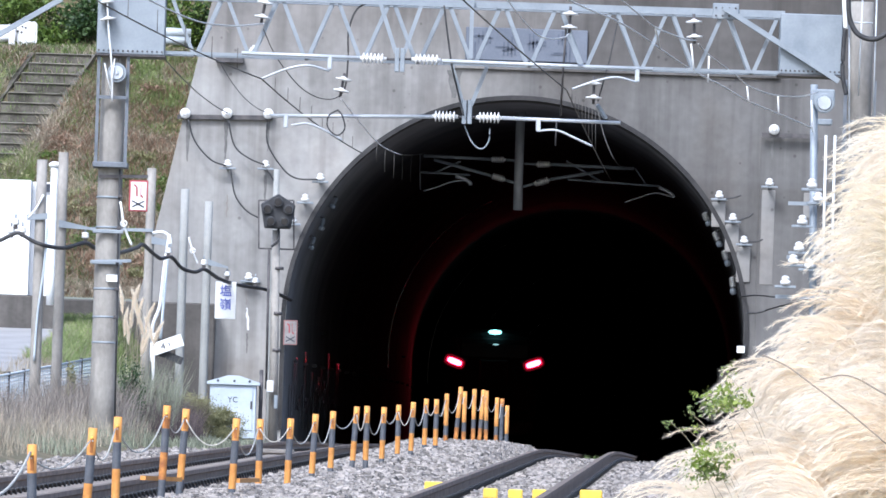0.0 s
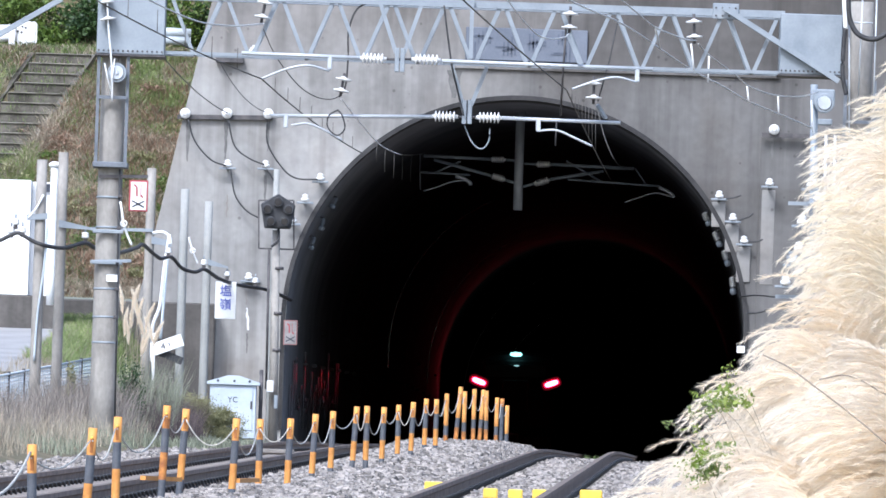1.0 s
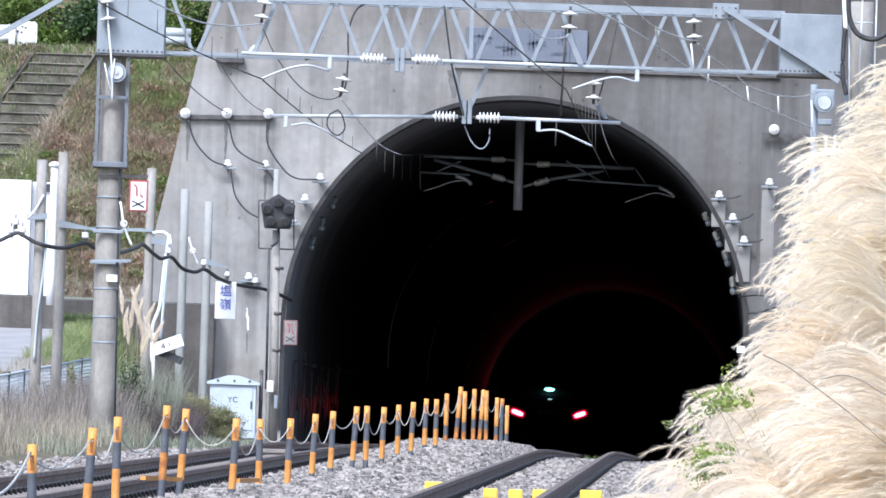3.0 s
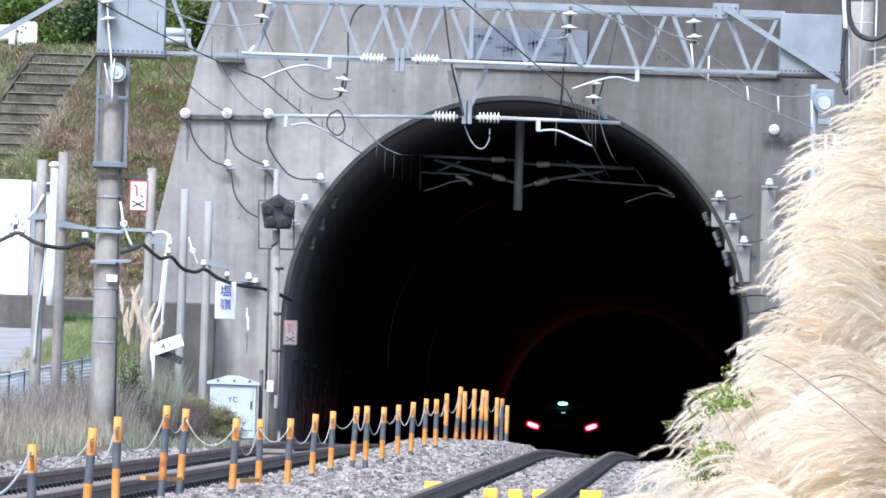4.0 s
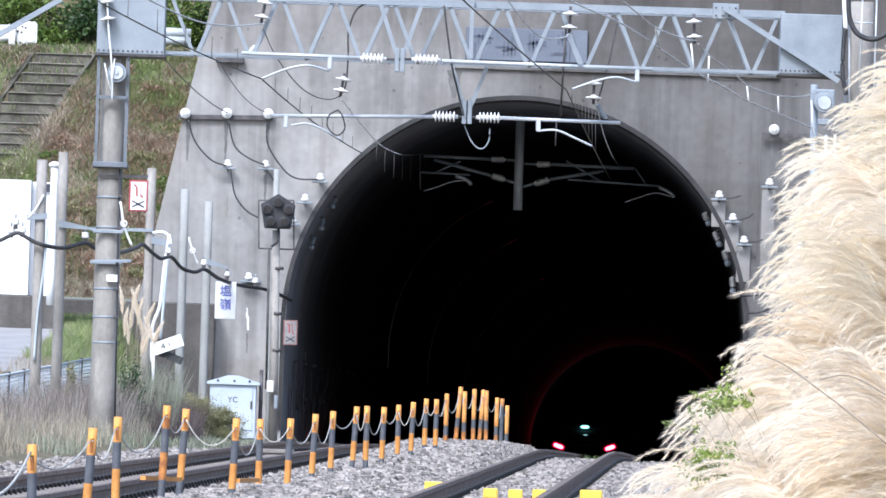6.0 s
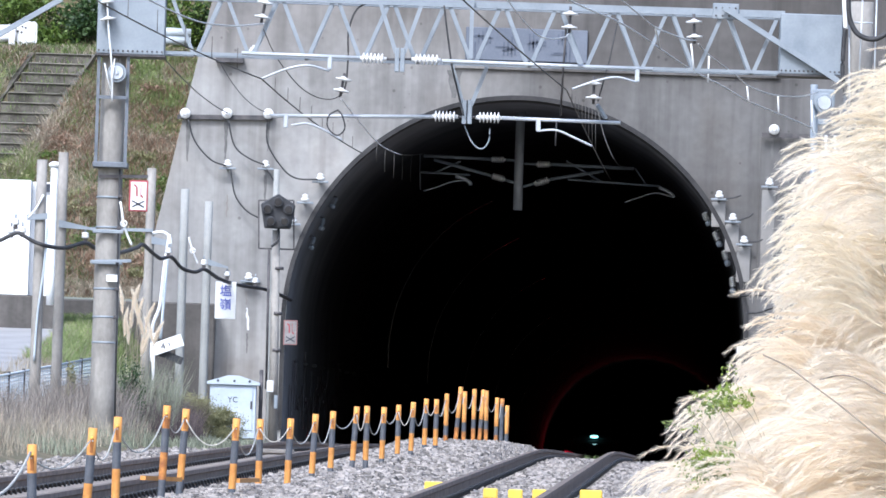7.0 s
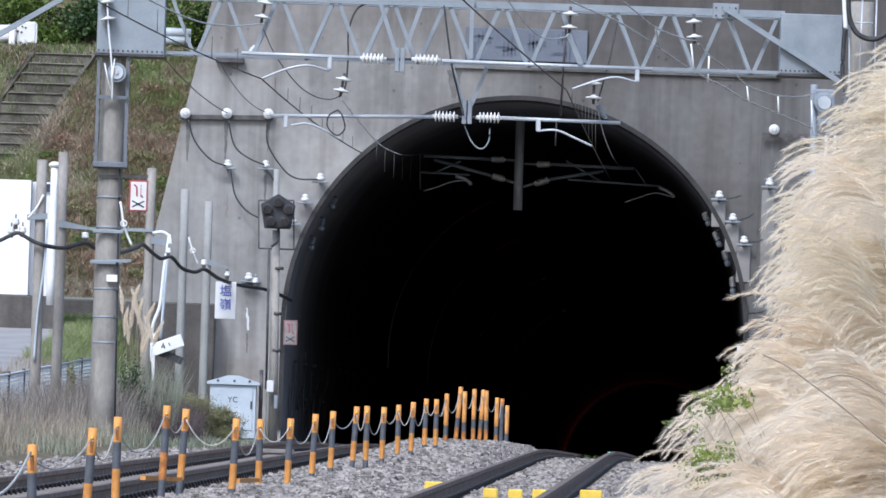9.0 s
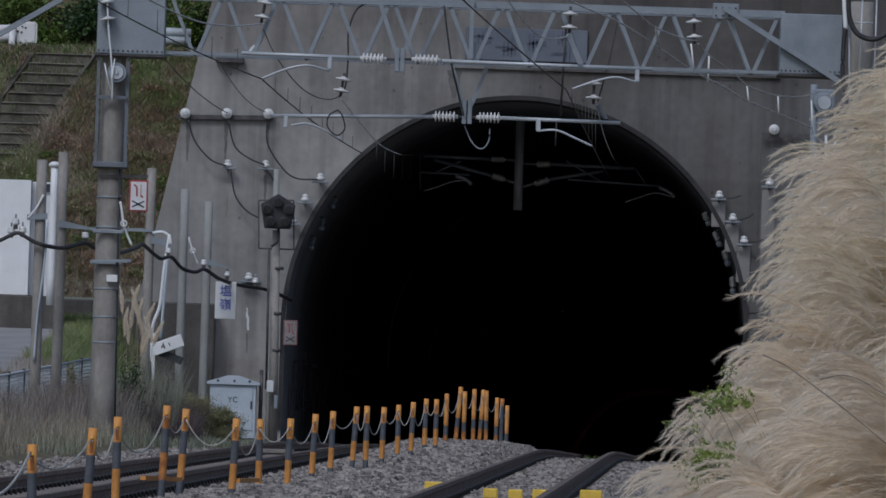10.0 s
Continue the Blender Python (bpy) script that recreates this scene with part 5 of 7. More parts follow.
def cable_hook(at):
    """A small white porcelain drum under a steel cap, with the clamp that grips the cable."""
    base = thing("cable_hook", at, "small white porcelain hook insulator on the slung cable", "insulator", "hooks of the slung cable")
    bm = B()
    turned(bm, (0, 0, -0.06), (0, 0, 0.05), [(0, 0.045), (0.1, 0.062), (0.45, 0.062), (0.5, 0.05), (0.6, 0.058), (0.9, 0.05), (1, 0.02)], 12)
    part("porcelain", bm, PORCELAIN, base)
    bm = B()
    tube(bm, [(0, 0, 0.05), (0, 0.0, 0.12)], 0.014, 6)
    part("bolt", bm, STEEL, base)
    bm = B()
    box(bm, -0.035, 0.035, -0.03, 0.03, -0.13, -0.061, bevel=0.008)
    part("clamp", bm, DARK_STEEL, base)


for at in ((-5.949, 187.30, 7.391), (-5.102, 209.50, 7.900), (-4.507, 213.00, 7.811), (-4.119, 216.00, 7.703), (-3.632, 219.50, 7.696), (-7.057, 185.85, 7.529), (-6.942, 185.90, 7.404), (-7.128, 185.90, 7.388)):
    cable_hook(at)


def gusset_arm(a, b, deep, tip):
    """A galvanised arm that narrows from its pole towards its tip."""
    a, b = Vector(a), Vector(b)
    bm = B()
    rows = [[bm.verts.new(p + Vector((0, dy, dz * h))) for dy, dz in ((-0.03, -0.5), (0.03, -0.5), (0.03, 0.5), (-0.03, 0.5))] for p, h in ((a, deep), (b, tip))]
    for k in range(4):
        bm.faces.new((rows[0][k], rows[0][(k + 1) % 4], rows[1][(k + 1) % 4], rows[1][k]))
    bm.faces.new(rows[0][::-1]), bm.faces.new(rows[1])
    tagged(part("cross_arm", bm, STEEL), "galvanised cross arm carrying the slung cable on a pole", "bracket", "cross arms")


for a, b, deep, tip in (((-6.875, 185.90, 7.602), (-6.540, 185.90, 7.632), 0.09, 0.10), ((-6.383, 186.90, 7.551), (-5.800, 186.90, 7.476), 0.13, 0.03), ((-5.485, 211.90, 8.158), (-5.100, 211.90, 8.096), 0.14, 0.10), ((-4.493, 215.92, 7.905), (-4.100, 215.92, 7.810), 0.12, 0.03), ((-6.639, 211.90, 8.333), (-5.470, 211.90, 8.339), 0.06, 0.06), ((-5.403, 172.99, 6.509), (-4.779, 172.99, 6.538), 0.05, 0.05), ((-4.025, 224.95, 7.803), (-3.631, 224.95, 7.839), 0.05, 0.05)):
    gusset_arm(a, b, deep, tip)
for pts in ([(-4.967, 172.70, 7.433), (-4.935, 172.70, 7.269), (-4.903, 172.70, 7.088), (-4.836, 172.70, 6.908), (-4.771, 172.70, 6.772)], [(-4.825, 213.60, 8.291), (-4.764, 213.60, 8.100), (-4.717, 213.60, 7.973), (-4.636, 213.60, 7.794)], [(-6.617, 185.90, 7.984), (-6.712, 185.88, 7.784), (-6.855, 185.88, 7.592)]):
    wire(bent(pts), 0.02, WHITE, "white strain rod between pole and cable", "strain_rod", "rod")
for x, y, z in ((-4.900, 172.60, 7.093), (-4.739, 213.50, 8.034), (-3.879, 224.90, 7.874)):
    bm = B()
    tube(bm, [(x + 0.045 * math.cos(k * math.tau / 14), y, z + 0.045 * math.sin(k * math.tau / 14)) for k in range(15)], 0.016, 6)
    tagged(part("porcelain_ring", bm, PORCELAIN), "white porcelain ring on a strain rod", "ring")
bm = B()
tube(bm, bent([(-5.445, 211.00, 8.256), (-5.255, 211.00, 8.283), (-5.125, 211.00, 8.192), (-5.100, 211.00, 8.066)]), 0.03, 8)
tagged(part("conduit", bm, WHITE), "bent white conduit beside a pole", "conduit")

# ---------------------------------------------------------------- signs


def writing(text, size, mat, parent, at, name="lettering"):
    cu = bpy.data.curves.new(name, "FONT")
    cu.body, cu.size, cu.align_x, cu.align_y, cu.extrude = text, size, "CENTER", "CENTER", 0.003
    tmp = bpy.data.objects.new(name, cu)
    scene.collection.objects.link(tmp)
    bpy.context.view_layer.update()
    me = bpy.data.meshes.new_from_object(tmp.evaluated_get(bpy.context.evaluated_depsgraph_get()))
    bpy.data.objects.remove(tmp)
    me.materials.clear()
    me.materials.append(mat)
    ob = new(name, me)
    ob.parent = parent
    ob.location, ob.rotation_euler = at, (radians(90), 0, 0)
    return ob


def track_sign(at, w, h, label, panel=OFF_WHITE, rim=SIGN_RED):
    base = thing("track_sign", at, label, "sign", "pictogram signs")
    bm = B()
    box(bm, -w / 2, w / 2, 0, 0.03, -h / 2, h / 2, bevel=0.008)
    part("border", bm, rim, base, "faded red rim")
    bm = B()
    box(bm, -w / 2 + 0.025, w / 2 - 0.025, -0.006, 0.0, -h / 2 + 0.025, h / 2 - 0.025)
    part("panel", bm, panel, base)
    for pts in ([(-w * 0.24, h * 0.36), (-w * 0.1, h * 0.28), (-w * 0.08, -h * 0.02)], [(w * 0.12, h * 0.36), (w * 0.12, h * 0.02), (w * 0.24, -h * 0.05)]):
        bm = B()
        for a, b in zip(pts, pts[1:]):
            beam(bm, (a[0], -0.01, a[1]), (b[0], -0.01, b[1]), 0.008, w * 0.09)
        part("stroke", bm, SIGN_RED, base, "red line")
    for s in (-1, 1):
        bm = B()
        beam(bm, (-w * 0.32, -0.01, s * h * 0.1 - h * 0.26), (w * 0.32, -0.01, -s * h * 0.1 - h * 0.26), 0.007, w * 0.07)
        part("stroke", bm, SIGN_DARK, base, "black cross line")
    return base


track_sign((-4.698, 172.90, 7.536), 0.29, 0.48, "red-rimmed white pictogram sign on an arm of the gantry pole")
bm = B()
beam(bm, (-5.318, 173.00, 7.823), (-4.563, 173.00, 7.840), 0.035, 0.05)
tagged(part("sign_arm", bm, DARK_STEEL), "dark steel arm holding a sign at the pole", "bracket")
track_sign((-2.982, 224.50, 6.822), 0.28, 0.5, "weathered grey pictogram sign at the tunnel mouth", FADED, SIGN_FADED)

name_sign = thing("name_sign", (-4.149, 216.80, 7.205), "white enamel sign with blue characters on a pole", "sign")
bm = B()
box(bm, -0.2, 0.2, 0, 0.03, -0.36, 0.36, bevel=0.01)
part("plate", bm, WHITE, name_sign)
writing("塩", 0.24, SIGN_BLUE, name_sign, (0, -0.008, 0.17))
writing("嶺", 0.24, SIGN_BLUE, name_sign, (0, -0.008, -0.09))

km = thing("distance_post", (-5.266, 208.00, 5.163), "tilted white distance board over a black one on a post", "sign")
KO = (-5.266, 208.00, 5.163)
bm = B()
beam(bm, (0, 0, -0.6), rel(KO, (-5.284, 208.00, 6.310))[0], 0.06)
part("post", bm, WHITE, km)
bm = B()
box(bm, -0.3, 0.3, -0.03, 0, -0.115, 0.115, Matrix.Translation(rel(KO, (-5.024, 207.90, 6.097))[0]) @ Matrix.Rotation(radians(-21), 4, "Y"), 0.008)
board = part("board", bm, WHITE, km, "tilted white board")
face = rel(KO, (-5.024, 207.90, 6.097))[0]
figure = writing("4", 0.17, SIGN_DARK, km, face + Vector((-0.075, -0.036, -0.03)), "figure")
figure.rotation_euler = (radians(90), radians(-21), 0)
bm = B()
box(bm, 0.03, 0.05, -0.036, -0.031, -0.03, 0.03, Matrix.Translation(face) @ Matrix.Rotation(radians(-21), 4, "Y"))
part("bar", bm, SIGN_DARK, board)
bm = B()
box(bm, -0.22, 0.22, -0.03, 0, -0.07, 0.07, Matrix.Translation(rel(KO, (-4.946, 208.00, 5.883))[0]) @ Matrix.Rotation(radians(20), 4, "Y"), 0.008)
part("lower_board", bm, SIGNAL, km, "black tilted board")
bm = B()
box(bm, -0.085, 0.085, -0.03, 0, -0.055, 0.055, bevel=0.006)
o = tagged(part("number_plate", bm, WHITE), "small white plate strapped to the gantry pole", "plate")
o.location = (-5.064, 172.97, 6.259)

# ---------------------------------------------------------------- signal
SO = Vector((-3.109, 214.0, 4.2))
signal = thing("railway_signal", SO, "black pentagonal unlit railway signal on a grey post", "signal")
bm = B()
tube(bm, [(0, 0, 0), rel(SO, (-3.176, 214.00, 8.489))[0]], 0.09, 16, 0.075)
part("post", bm, POLE, signal)
SC = rel(SO, (-3.152, 213.80, 8.815))[0]
bm = B()
ring = [(0.0, 0.36), (0.33, 0.16), (0.25, -0.3), (-0.25, -0.3), (-0.33, 0.16)]
f0 = [bm.verts.new((SC.x + a, SC.y - 0.1, SC.z + b)) for a, b in ring]
f1 = [bm.verts.new((SC.x + a, SC.y + 0.12, SC.z + b)) for a, b in ring]
bm.faces.new(f0), bm.faces.new(f1[::-1])
for i in range(5):
    bm.faces.new((f0[i], f1[i], f1[(i + 1) % 5], f0[(i + 1) % 5]))
bmesh.ops.bevel(bm, geom=list(bm.edges), offset=0.02, segments=1, affect="EDGES")
head = part("signal_head", bm, SIGNAL, signal, "matt black pentagonal head")
for a, b in ((0, 0.2), (-0.2, 0.06), (0.2, 0.06), (-0.13, -0.17), (0.13, -0.17)):
    bm = B()
    turned(bm, (SC.x + a, SC.y - 0.2, SC.z + b), (SC.x + a, SC.y - 0.08, SC.z + b), [(0, 0.082), (0.02, 0.095), (1, 0.095)], 18)
    hood = part("hood", bm, SIGNAL, head)
    bm = B()
    turned(bm, (SC.x + a, SC.y - 0.206, SC.z + b), (SC.x + a, SC.y - 0.198, SC.z + b), [(0, 0.06), (1, 0.075)], 18)
    part("lens", bm, LENS, hood, "dark unlit lens")
for a, b in (((-3.529, 214.10, 9.050), (-3.498, 214.10, 8.138)), ((-2.864, 214.10, 9.072), (-2.832, 214.10, 8.138)), ((-3.498, 214.10, 8.138), (-2.811, 214.10, 8.139)), ((-3.529, 214.10, 9.050), (-2.864, 214.10, 9.072))):
    bm = B()
    beam(bm, rel(SO, a)[0], rel(SO, b)[0], 0.03)
    part("cage_bar", bm, DARK_STEEL, signal)
for y in (7.769, 6.911, 6.213):
    bm = B()
    turned(bm, (0, 0, y - SO.z - 0.03), (0, 0, y - SO.z + 0.03), [(0, 0.1), (1, 0.1)], 16)
    part("strap", bm, DARK_STEEL, signal)
bm = B()
tube(bm, rel(SO, *bent([(-3.132, 213.90, 8.519), (-3.134, 213.80, 8.301), (-3.259, 213.80, 8.168)])), 0.025, 8)
part("signal_cable", bm, CABLE, signal)
bm = B()
tube(bm, rel(SO, (-3.302, 213.90, 8.138), (-3.265, 213.90, 5.456)), 0.022, 8)
part("conduit", bm, DARK_STEEL, signal)
for at, w, h in (((-3.189, 213.70, 5.518), 0.13, 0.22), ((-3.072, 213.70, 5.222), 0.07, 0.26)):
    bm = B()
    box(bm, -w / 2, w / 2, -0.06, 0.06, -h / 2, h / 2, Matrix.Translation(rel(SO, at)[0]), 0.01)
    part("junction_box", bm, OFF_WHITE if w > 0.1 else STEEL, signal, "small grey junction box")

# ---------------------------------------------------------------- equipment cabinet
CO = Vector((-3.742, 206.00, 4.636))
cab = thing("equipment_cabinet", CO, "pale blue-white steel trackside cabinet with a gabled lid", "cabinet")
hw, hz = 0.423, 0.723
bm = B()
box(bm, -hw, hw, -0.3, 0.3, -0.25, hz, bevel=0.012)
part("body", bm, PALE_BLUE, cab)
bm = B()
pts = [(-hw - 0.06, hz + 0.004), (hw + 0.06, hz + 0.004), (hw + 0.06, hz + 0.05), (0.1, hz + 0.17), (-0.1, hz + 0.17), (-hw - 0.06, hz + 0.05)]
f0 = [bm.verts.new((a, -0.36, b)) for a, b in pts]
f1 = [bm.verts.new((a, 0.36, b)) for a, b in pts]
bm.faces.new(f0), bm.faces.new(f1[::-1])
for i in range(6):
    bm.faces.new((f0[i], f1[i], f1[(i + 1) % 6], f0[(i + 1) % 6]))
lid = part("lid", bm, PALE_BLUE, cab)
for u in (-0.28, 0.3, 0.02):
    bm = B()
    turned(bm, (u, -0.37, hz + 0.07), (u, -0.34, hz + 0.07), [(0, 0.02), (1, 0.035)], 8)
    part("bolt", bm, SIGN_DARK, lid)
bm = B()
box(bm, -hw + 0.06, hw - 0.06, -0.32, -0.301, -0.1, hz - 0.06, bevel=0.006)
door = part("door", bm, PALE_BLUE, cab)
writing("YC", 0.145, SIGN_DARK, cab, (0.0, -0.325, hz * 0.62))
bm = B()
box(bm, hw - 0.1, hw - 0.07, -0.345, -0.315, hz * 0.4, hz * 0.6, bevel=0.006)
part("handle", bm, DARK_STEEL, door)
bm = B()
tube(bm, [(-3.239, 206.00, 5.655), (-3.237, 206.00, 4.673)], 0.035, 8)
tagged(part("cable_pipe", bm, DARK_STEEL), "dark pipe standing beside the cabinet", "pipe")

# ---------------------------------------------------------------- house corner, guard rails, mesh fence
HO2 = Vector((-8.240, 216.00, 7.154))
house = thing("white_shed", HO2, "white rendered shed with a grey side wall by the lane", "shed")
bm = B()
box(bm, -5.0, 0.314, 0.0, 3.0, 0.0, 2.208, bevel=0.01)
part("wall", bm, WHITE, house)
bm = B()
box(bm, 0.314 + 0.003, 0.812, 0.25, 3.0, 0.0, 2.187, bevel=0.01)
side = part("side_wall", bm, OFF_WHITE, house, "grey-white side wall")
bm = B()
box(bm, 0.455, 0.693, 0.2, 0.26, 2.003, 2.154)
part("vent", bm, SIGN_DARK, side)
bm = B()
box(bm, -5.05, 0.866, -0.05, 3.05, -1.6, -0.004, bevel=0.02)
part("plinth", bm, CONCRETE_DARK, house)


def guard_rail(pts, label, plate=True):
    o = Vector(pts[0])
    base = thing("guard_rail", o, label, "guard rail")
    a, b = rel(o, *pts)
    for dz in (0.0, 0.17):
        bm = B()
        tube(bm, [a + Vector((0, 0, dz - 0.09)), b + Vector((0, 0, dz - 0.09))], 0.1, 10)
        part("beam", bm, OFF_WHITE if plate else PALE_BLUE, base)
    if not plate:
        return base
    bm = B()
    box(bm, b.x - 0.38, b.x + 0.05, b.y - 0.16, b.y - 0.1, b.z - 0.28, b.z + 0.22, bevel=0.05)
    plate_part = part("end_plate", bm, OFF_WHITE, base)
    for u, w in ((-0.27, 0.1), (-0.2, 0.08), (-0.28, -0.02), (-0.36, 0.0)):
        bm = B()
        turned(bm, (b.x + u, b.y - 0.19, b.z + w), (b.x + u, b.y - 0.15, b.z + w), [(0, 0.015), (1, 0.025)], 8)
        part("bolt", bm, DARK_STEEL, plate_part)
    bm = B()
    q = a.lerp(b, 0.74)
    tube(bm, [q + Vector((0, -0.24, 0.1)), q + Vector((0, -0.24, -0.9))], 0.07, 10)
    part("post", bm, OFF_WHITE, base)
    return base


guard_rail(((-10.670, 240.00, 13.317), (-8.842, 240.00, 13.438)), "white steel guard rail with a rounded end plate")
guard_rail(((-6.458, 240.00, 13.457), (-5.517, 240.00, 13.440)), "grey steel guard rail beside the portal top", False)

FA, FB = Vector((-7.465, 189.0, 5.010)), Vector((-6.230, 204.0, 5.725))
fence = thing("mesh_fence", FA - Vector((0, 0, 1.1)), "pale blue wire-mesh fence panels along the lane", "fence")
FO, FH = FA - Vector((0, 0, 1.1)), 1.05


def fence_at(t, z):
    return FA.lerp(FB, t) - FO + Vector((0, 0, z))


for i in range(8):
    bm = B()
    beam(bm, fence_at(i / 7, -FH - 0.4), fence_at(i / 7, 0.05), 0.055)
    part("post", bm, DARK_STEEL, fence)
for i in range(62):
    bm = B()
    tube(bm, [fence_at(i / 61, -FH) + Vector((0, -0.03, 0)), fence_at(i / 61, 0) + Vector((0, -0.03, 0))], 0.009, 5)
    part("upright_wire", bm, PALE_BLUE, fence)
for i in range(18):
    z = -FH + FH * i / 17
    bm = B()
    tube(bm, [fence_at(0, z) + Vector((0, -0.05, 0)), fence_at(1, z) + Vector((0, -0.05, 0))], 0.008 if i < 17 else 0.022, 5)
    part("cross_wire", bm, PALE_BLUE, fence)

# ---------------------------------------------------------------- insulators inside the mouth


def ribbed(a, b, r=0.07, mat=PORCELAIN):
    o = Vector(a)
    base = thing("ribbed_insulator", a, "ribbed porcelain insulator hung inside the tunnel mouth", "insulator", "insulators in the tunnel mouth")
    bm = B()
    insulator(bm, Vector((0, 0, 0)), rel(o, b)[0], r, 5)
    part("ribs", bm, mat, base)
    bm = B()
    q = rel(o, b)[0]
    turned(bm, q, q * 1.6, [(0, 0.04), (0.3, 0.065), (0.8, 0.065), (1, 0.03)], 12)
    part("cap", bm, STEEL, base)
    bm = B()
    tube(bm, [(0, 0, 0), (0.35 if o.x > TUN_X else -0.35, 0.15, 0.12)], 0.025, 6)
    part("arm", bm, DARK_STEEL, base)


for a, b in (((5.232, 227.00, 9.585), (5.306, 227.00, 9.417)), ((5.449, 227.00, 9.205), (5.535, 227.00, 9.014)), ((5.655, 227.00, 8.836), (5.718, 227.00, 8.633)), ((5.843, 227.00, 8.307), (5.861, 227.00, 8.079)),
             ((-2.183, 228.00, 9.673), (-2.247, 228.00, 9.534)), ((-2.432, 228.00, 9.253), (-2.461, 228.00, 9.092)), ((-2.602, 228.00, 8.858), (-2.654, 228.00, 8.696))):
    ribbed(a, b, 0.07 if a[0] > TUN_X else 0.05, PORCELAIN if a[0] > TUN_X else STEEL)
bm = B()
box(bm, -0.08, 0.08, -0.05, 0.05, -0.07, 0.07, bevel=0.01)
o = tagged(part("wall_lamp_box", bm, WHITE), "small white box fixed at the tunnel mouth", "box")
o.location = (6.005, 224.90, 6.792)

# ---------------------------------------------------------------- mast on the far side
MO = Vector((7.122, 214.0, 4.3))
mast = thing("steel_mast", MO, "slim galvanised mast carrying tension wheel and insulators", "mast")
bm = B()
tube(bm, [(0, 0, 0), rel(MO, (6.946, 214.00, 11.598))[0]], 0.07, 12)
part("post", bm, STEEL, mast)
bm = B()
c = rel(MO, (7.137, 213.60, 11.231))[0]
turned(bm, c - Vector((0, 0.08, 0)), c + Vector((0, 0.08, 0)), [(0, 0.17), (0.06, 0.19), (0.94, 0.19), (1, 0.17)], 24)
for f in bm.faces:
    f.smooth = False
part("tension_wheel", bm, STEEL, mast, "grey tensioning wheel")
bm = B()
turned(bm, c - Vector((0, 0.11, 0)), c - Vector((0, 0.083, 0)), [(0, 0.12), (1, 0.14)], 20)
part("wheel_hub", bm, PALE_STEEL, mast)
bm = B()
box(bm, c.x - 0.22, c.x + 0.2, c.y + 0.09, c.y + 0.3, c.z - 0.05, c.z + 0.27, bevel=0.02)
part("wheel_bracket", bm, STEEL, mast)
bm = B()
box(bm, c.x - 0.12, c.x + 0.16, c.y - 0.06, c.y + 0.1, c.z - 0.42, c.z - 0.3, bevel=0.02)
part("weight", bm, STEEL, mast)
for a, b in (((6.329, 213.80, 7.542), (7.380, 213.80, 7.544)), ((6.519, 213.80, 9.319), (7.323, 213.80, 9.324)), ((6.520, 213.80, 8.299), (7.356, 213.80, 8.295))):
    bm = B()
    beam(bm, rel(MO, a)[0], rel(MO, b)[0], 0.07)
    part("cross_arm", bm, STEEL, mast)
for at in ((6.951, 213.60, 9.669), (7.078, 213.60, 9.416), (6.792, 213.60, 8.967), (6.744, 213.60, 8.461), (7.126, 213.60, 8.559), (6.644, 213.60, 8.222), (6.507, 213.60, 7.810), (6.947, 213.60, 8.146)):
    pin_insulator(at, 1.0)
for a, b in (((7.186, 213.50, 10.617), (7.207, 213.50, 7.616)), ((7.357, 213.50, 10.622), (7.374, 213.50, 7.407))):
    bm = B()
    tube(bm, rel(MO, a, b), 0.025, 8)
    part("conduit", bm, WHITE, mast, "white conduit")

# ---------------------------------------------------------------- grass and scrub


def blades(name, spots, mat, label, category, tall, width, lean=0.35, seed=1, kind="stuff"):
    """Thin bent blades at the given spots, an array of x, y, z."""
    r = np.random.default_rng(seed)
    n = len(spots)
    spots = np.asarray(spots, float)
    h = tall * (0.45 + 0.75 * r.random(n))
    w = width * (0.6 + 0.8 * r.random(n))
    a = r.random(n) * math.tau
    ln = lean * (0.3 + r.random(n)) * h
    lx, ly = np.cos(a) * ln, np.sin(a) * ln
    b = r.random(n) * math.pi
    wx, wy = np.cos(b) * w / 2, np.sin(b) * w / 2
    v = np.zeros((n, 5, 3))
    v[:, 0] = spots - np.stack([wx, wy, np.zeros(n) + 0.02], -1)
    v[:, 1] = spots + np.stack([wx, wy, np.zeros(n) - 0.02], -1)
    mid = spots + np.stack([lx * 0.35, ly * 0.35, h * 0.6], -1)
    v[:, 2] = mid + np.stack([wx, wy, np.zeros(n)], -1) * 0.8
    v[:, 3] = mid - np.stack([wx, wy, np.zeros(n)], -1) * 0.8
    v[:, 4] = spots + np.stack([lx, ly, h], -1)
    k = np.arange(n)[:, None] * 5
    quads = (k + np.array([[0, 1, 2, 3]])).tolist()
    tris = (k + np.array([[3, 2, 4]])).tolist()
    return soup(name, v.reshape(-1, 3).tolist(), quads + tris, mat, label, category, kind)


def scatter_ground(n, d0, d1, o0, o1, seed, keep=None):
    r = np.random.default_rng(seed)
    out = []
    while len(out) < n:
        d, o = d0 + (d1 - d0) * r.random(), o0 + (o1 - o0) * r.random()
        x = left_x(d) + o
        if keep and not keep(x, d):
            continue
        out.append((x, d, ground_z(x, d)))
    return out


def scatter_hill(n, x0, x1, y0, y1, seed, keep=None):
    r = np.random.default_rng(seed)
    out = []
    while len(out) < n:
        x, y = x0 + (x1 - x0) * r.random(), y0 + (y1 - y0) * r.random()
        if keep and not keep(x, y):
            continue
        out.append((x, y, hill_z(x, y)))
    return out


def patch(s, t, seed):
    """Patchy growth."""
    return lambda x, y: noise.noise(Vector((x * s, y * s, seed))) > t


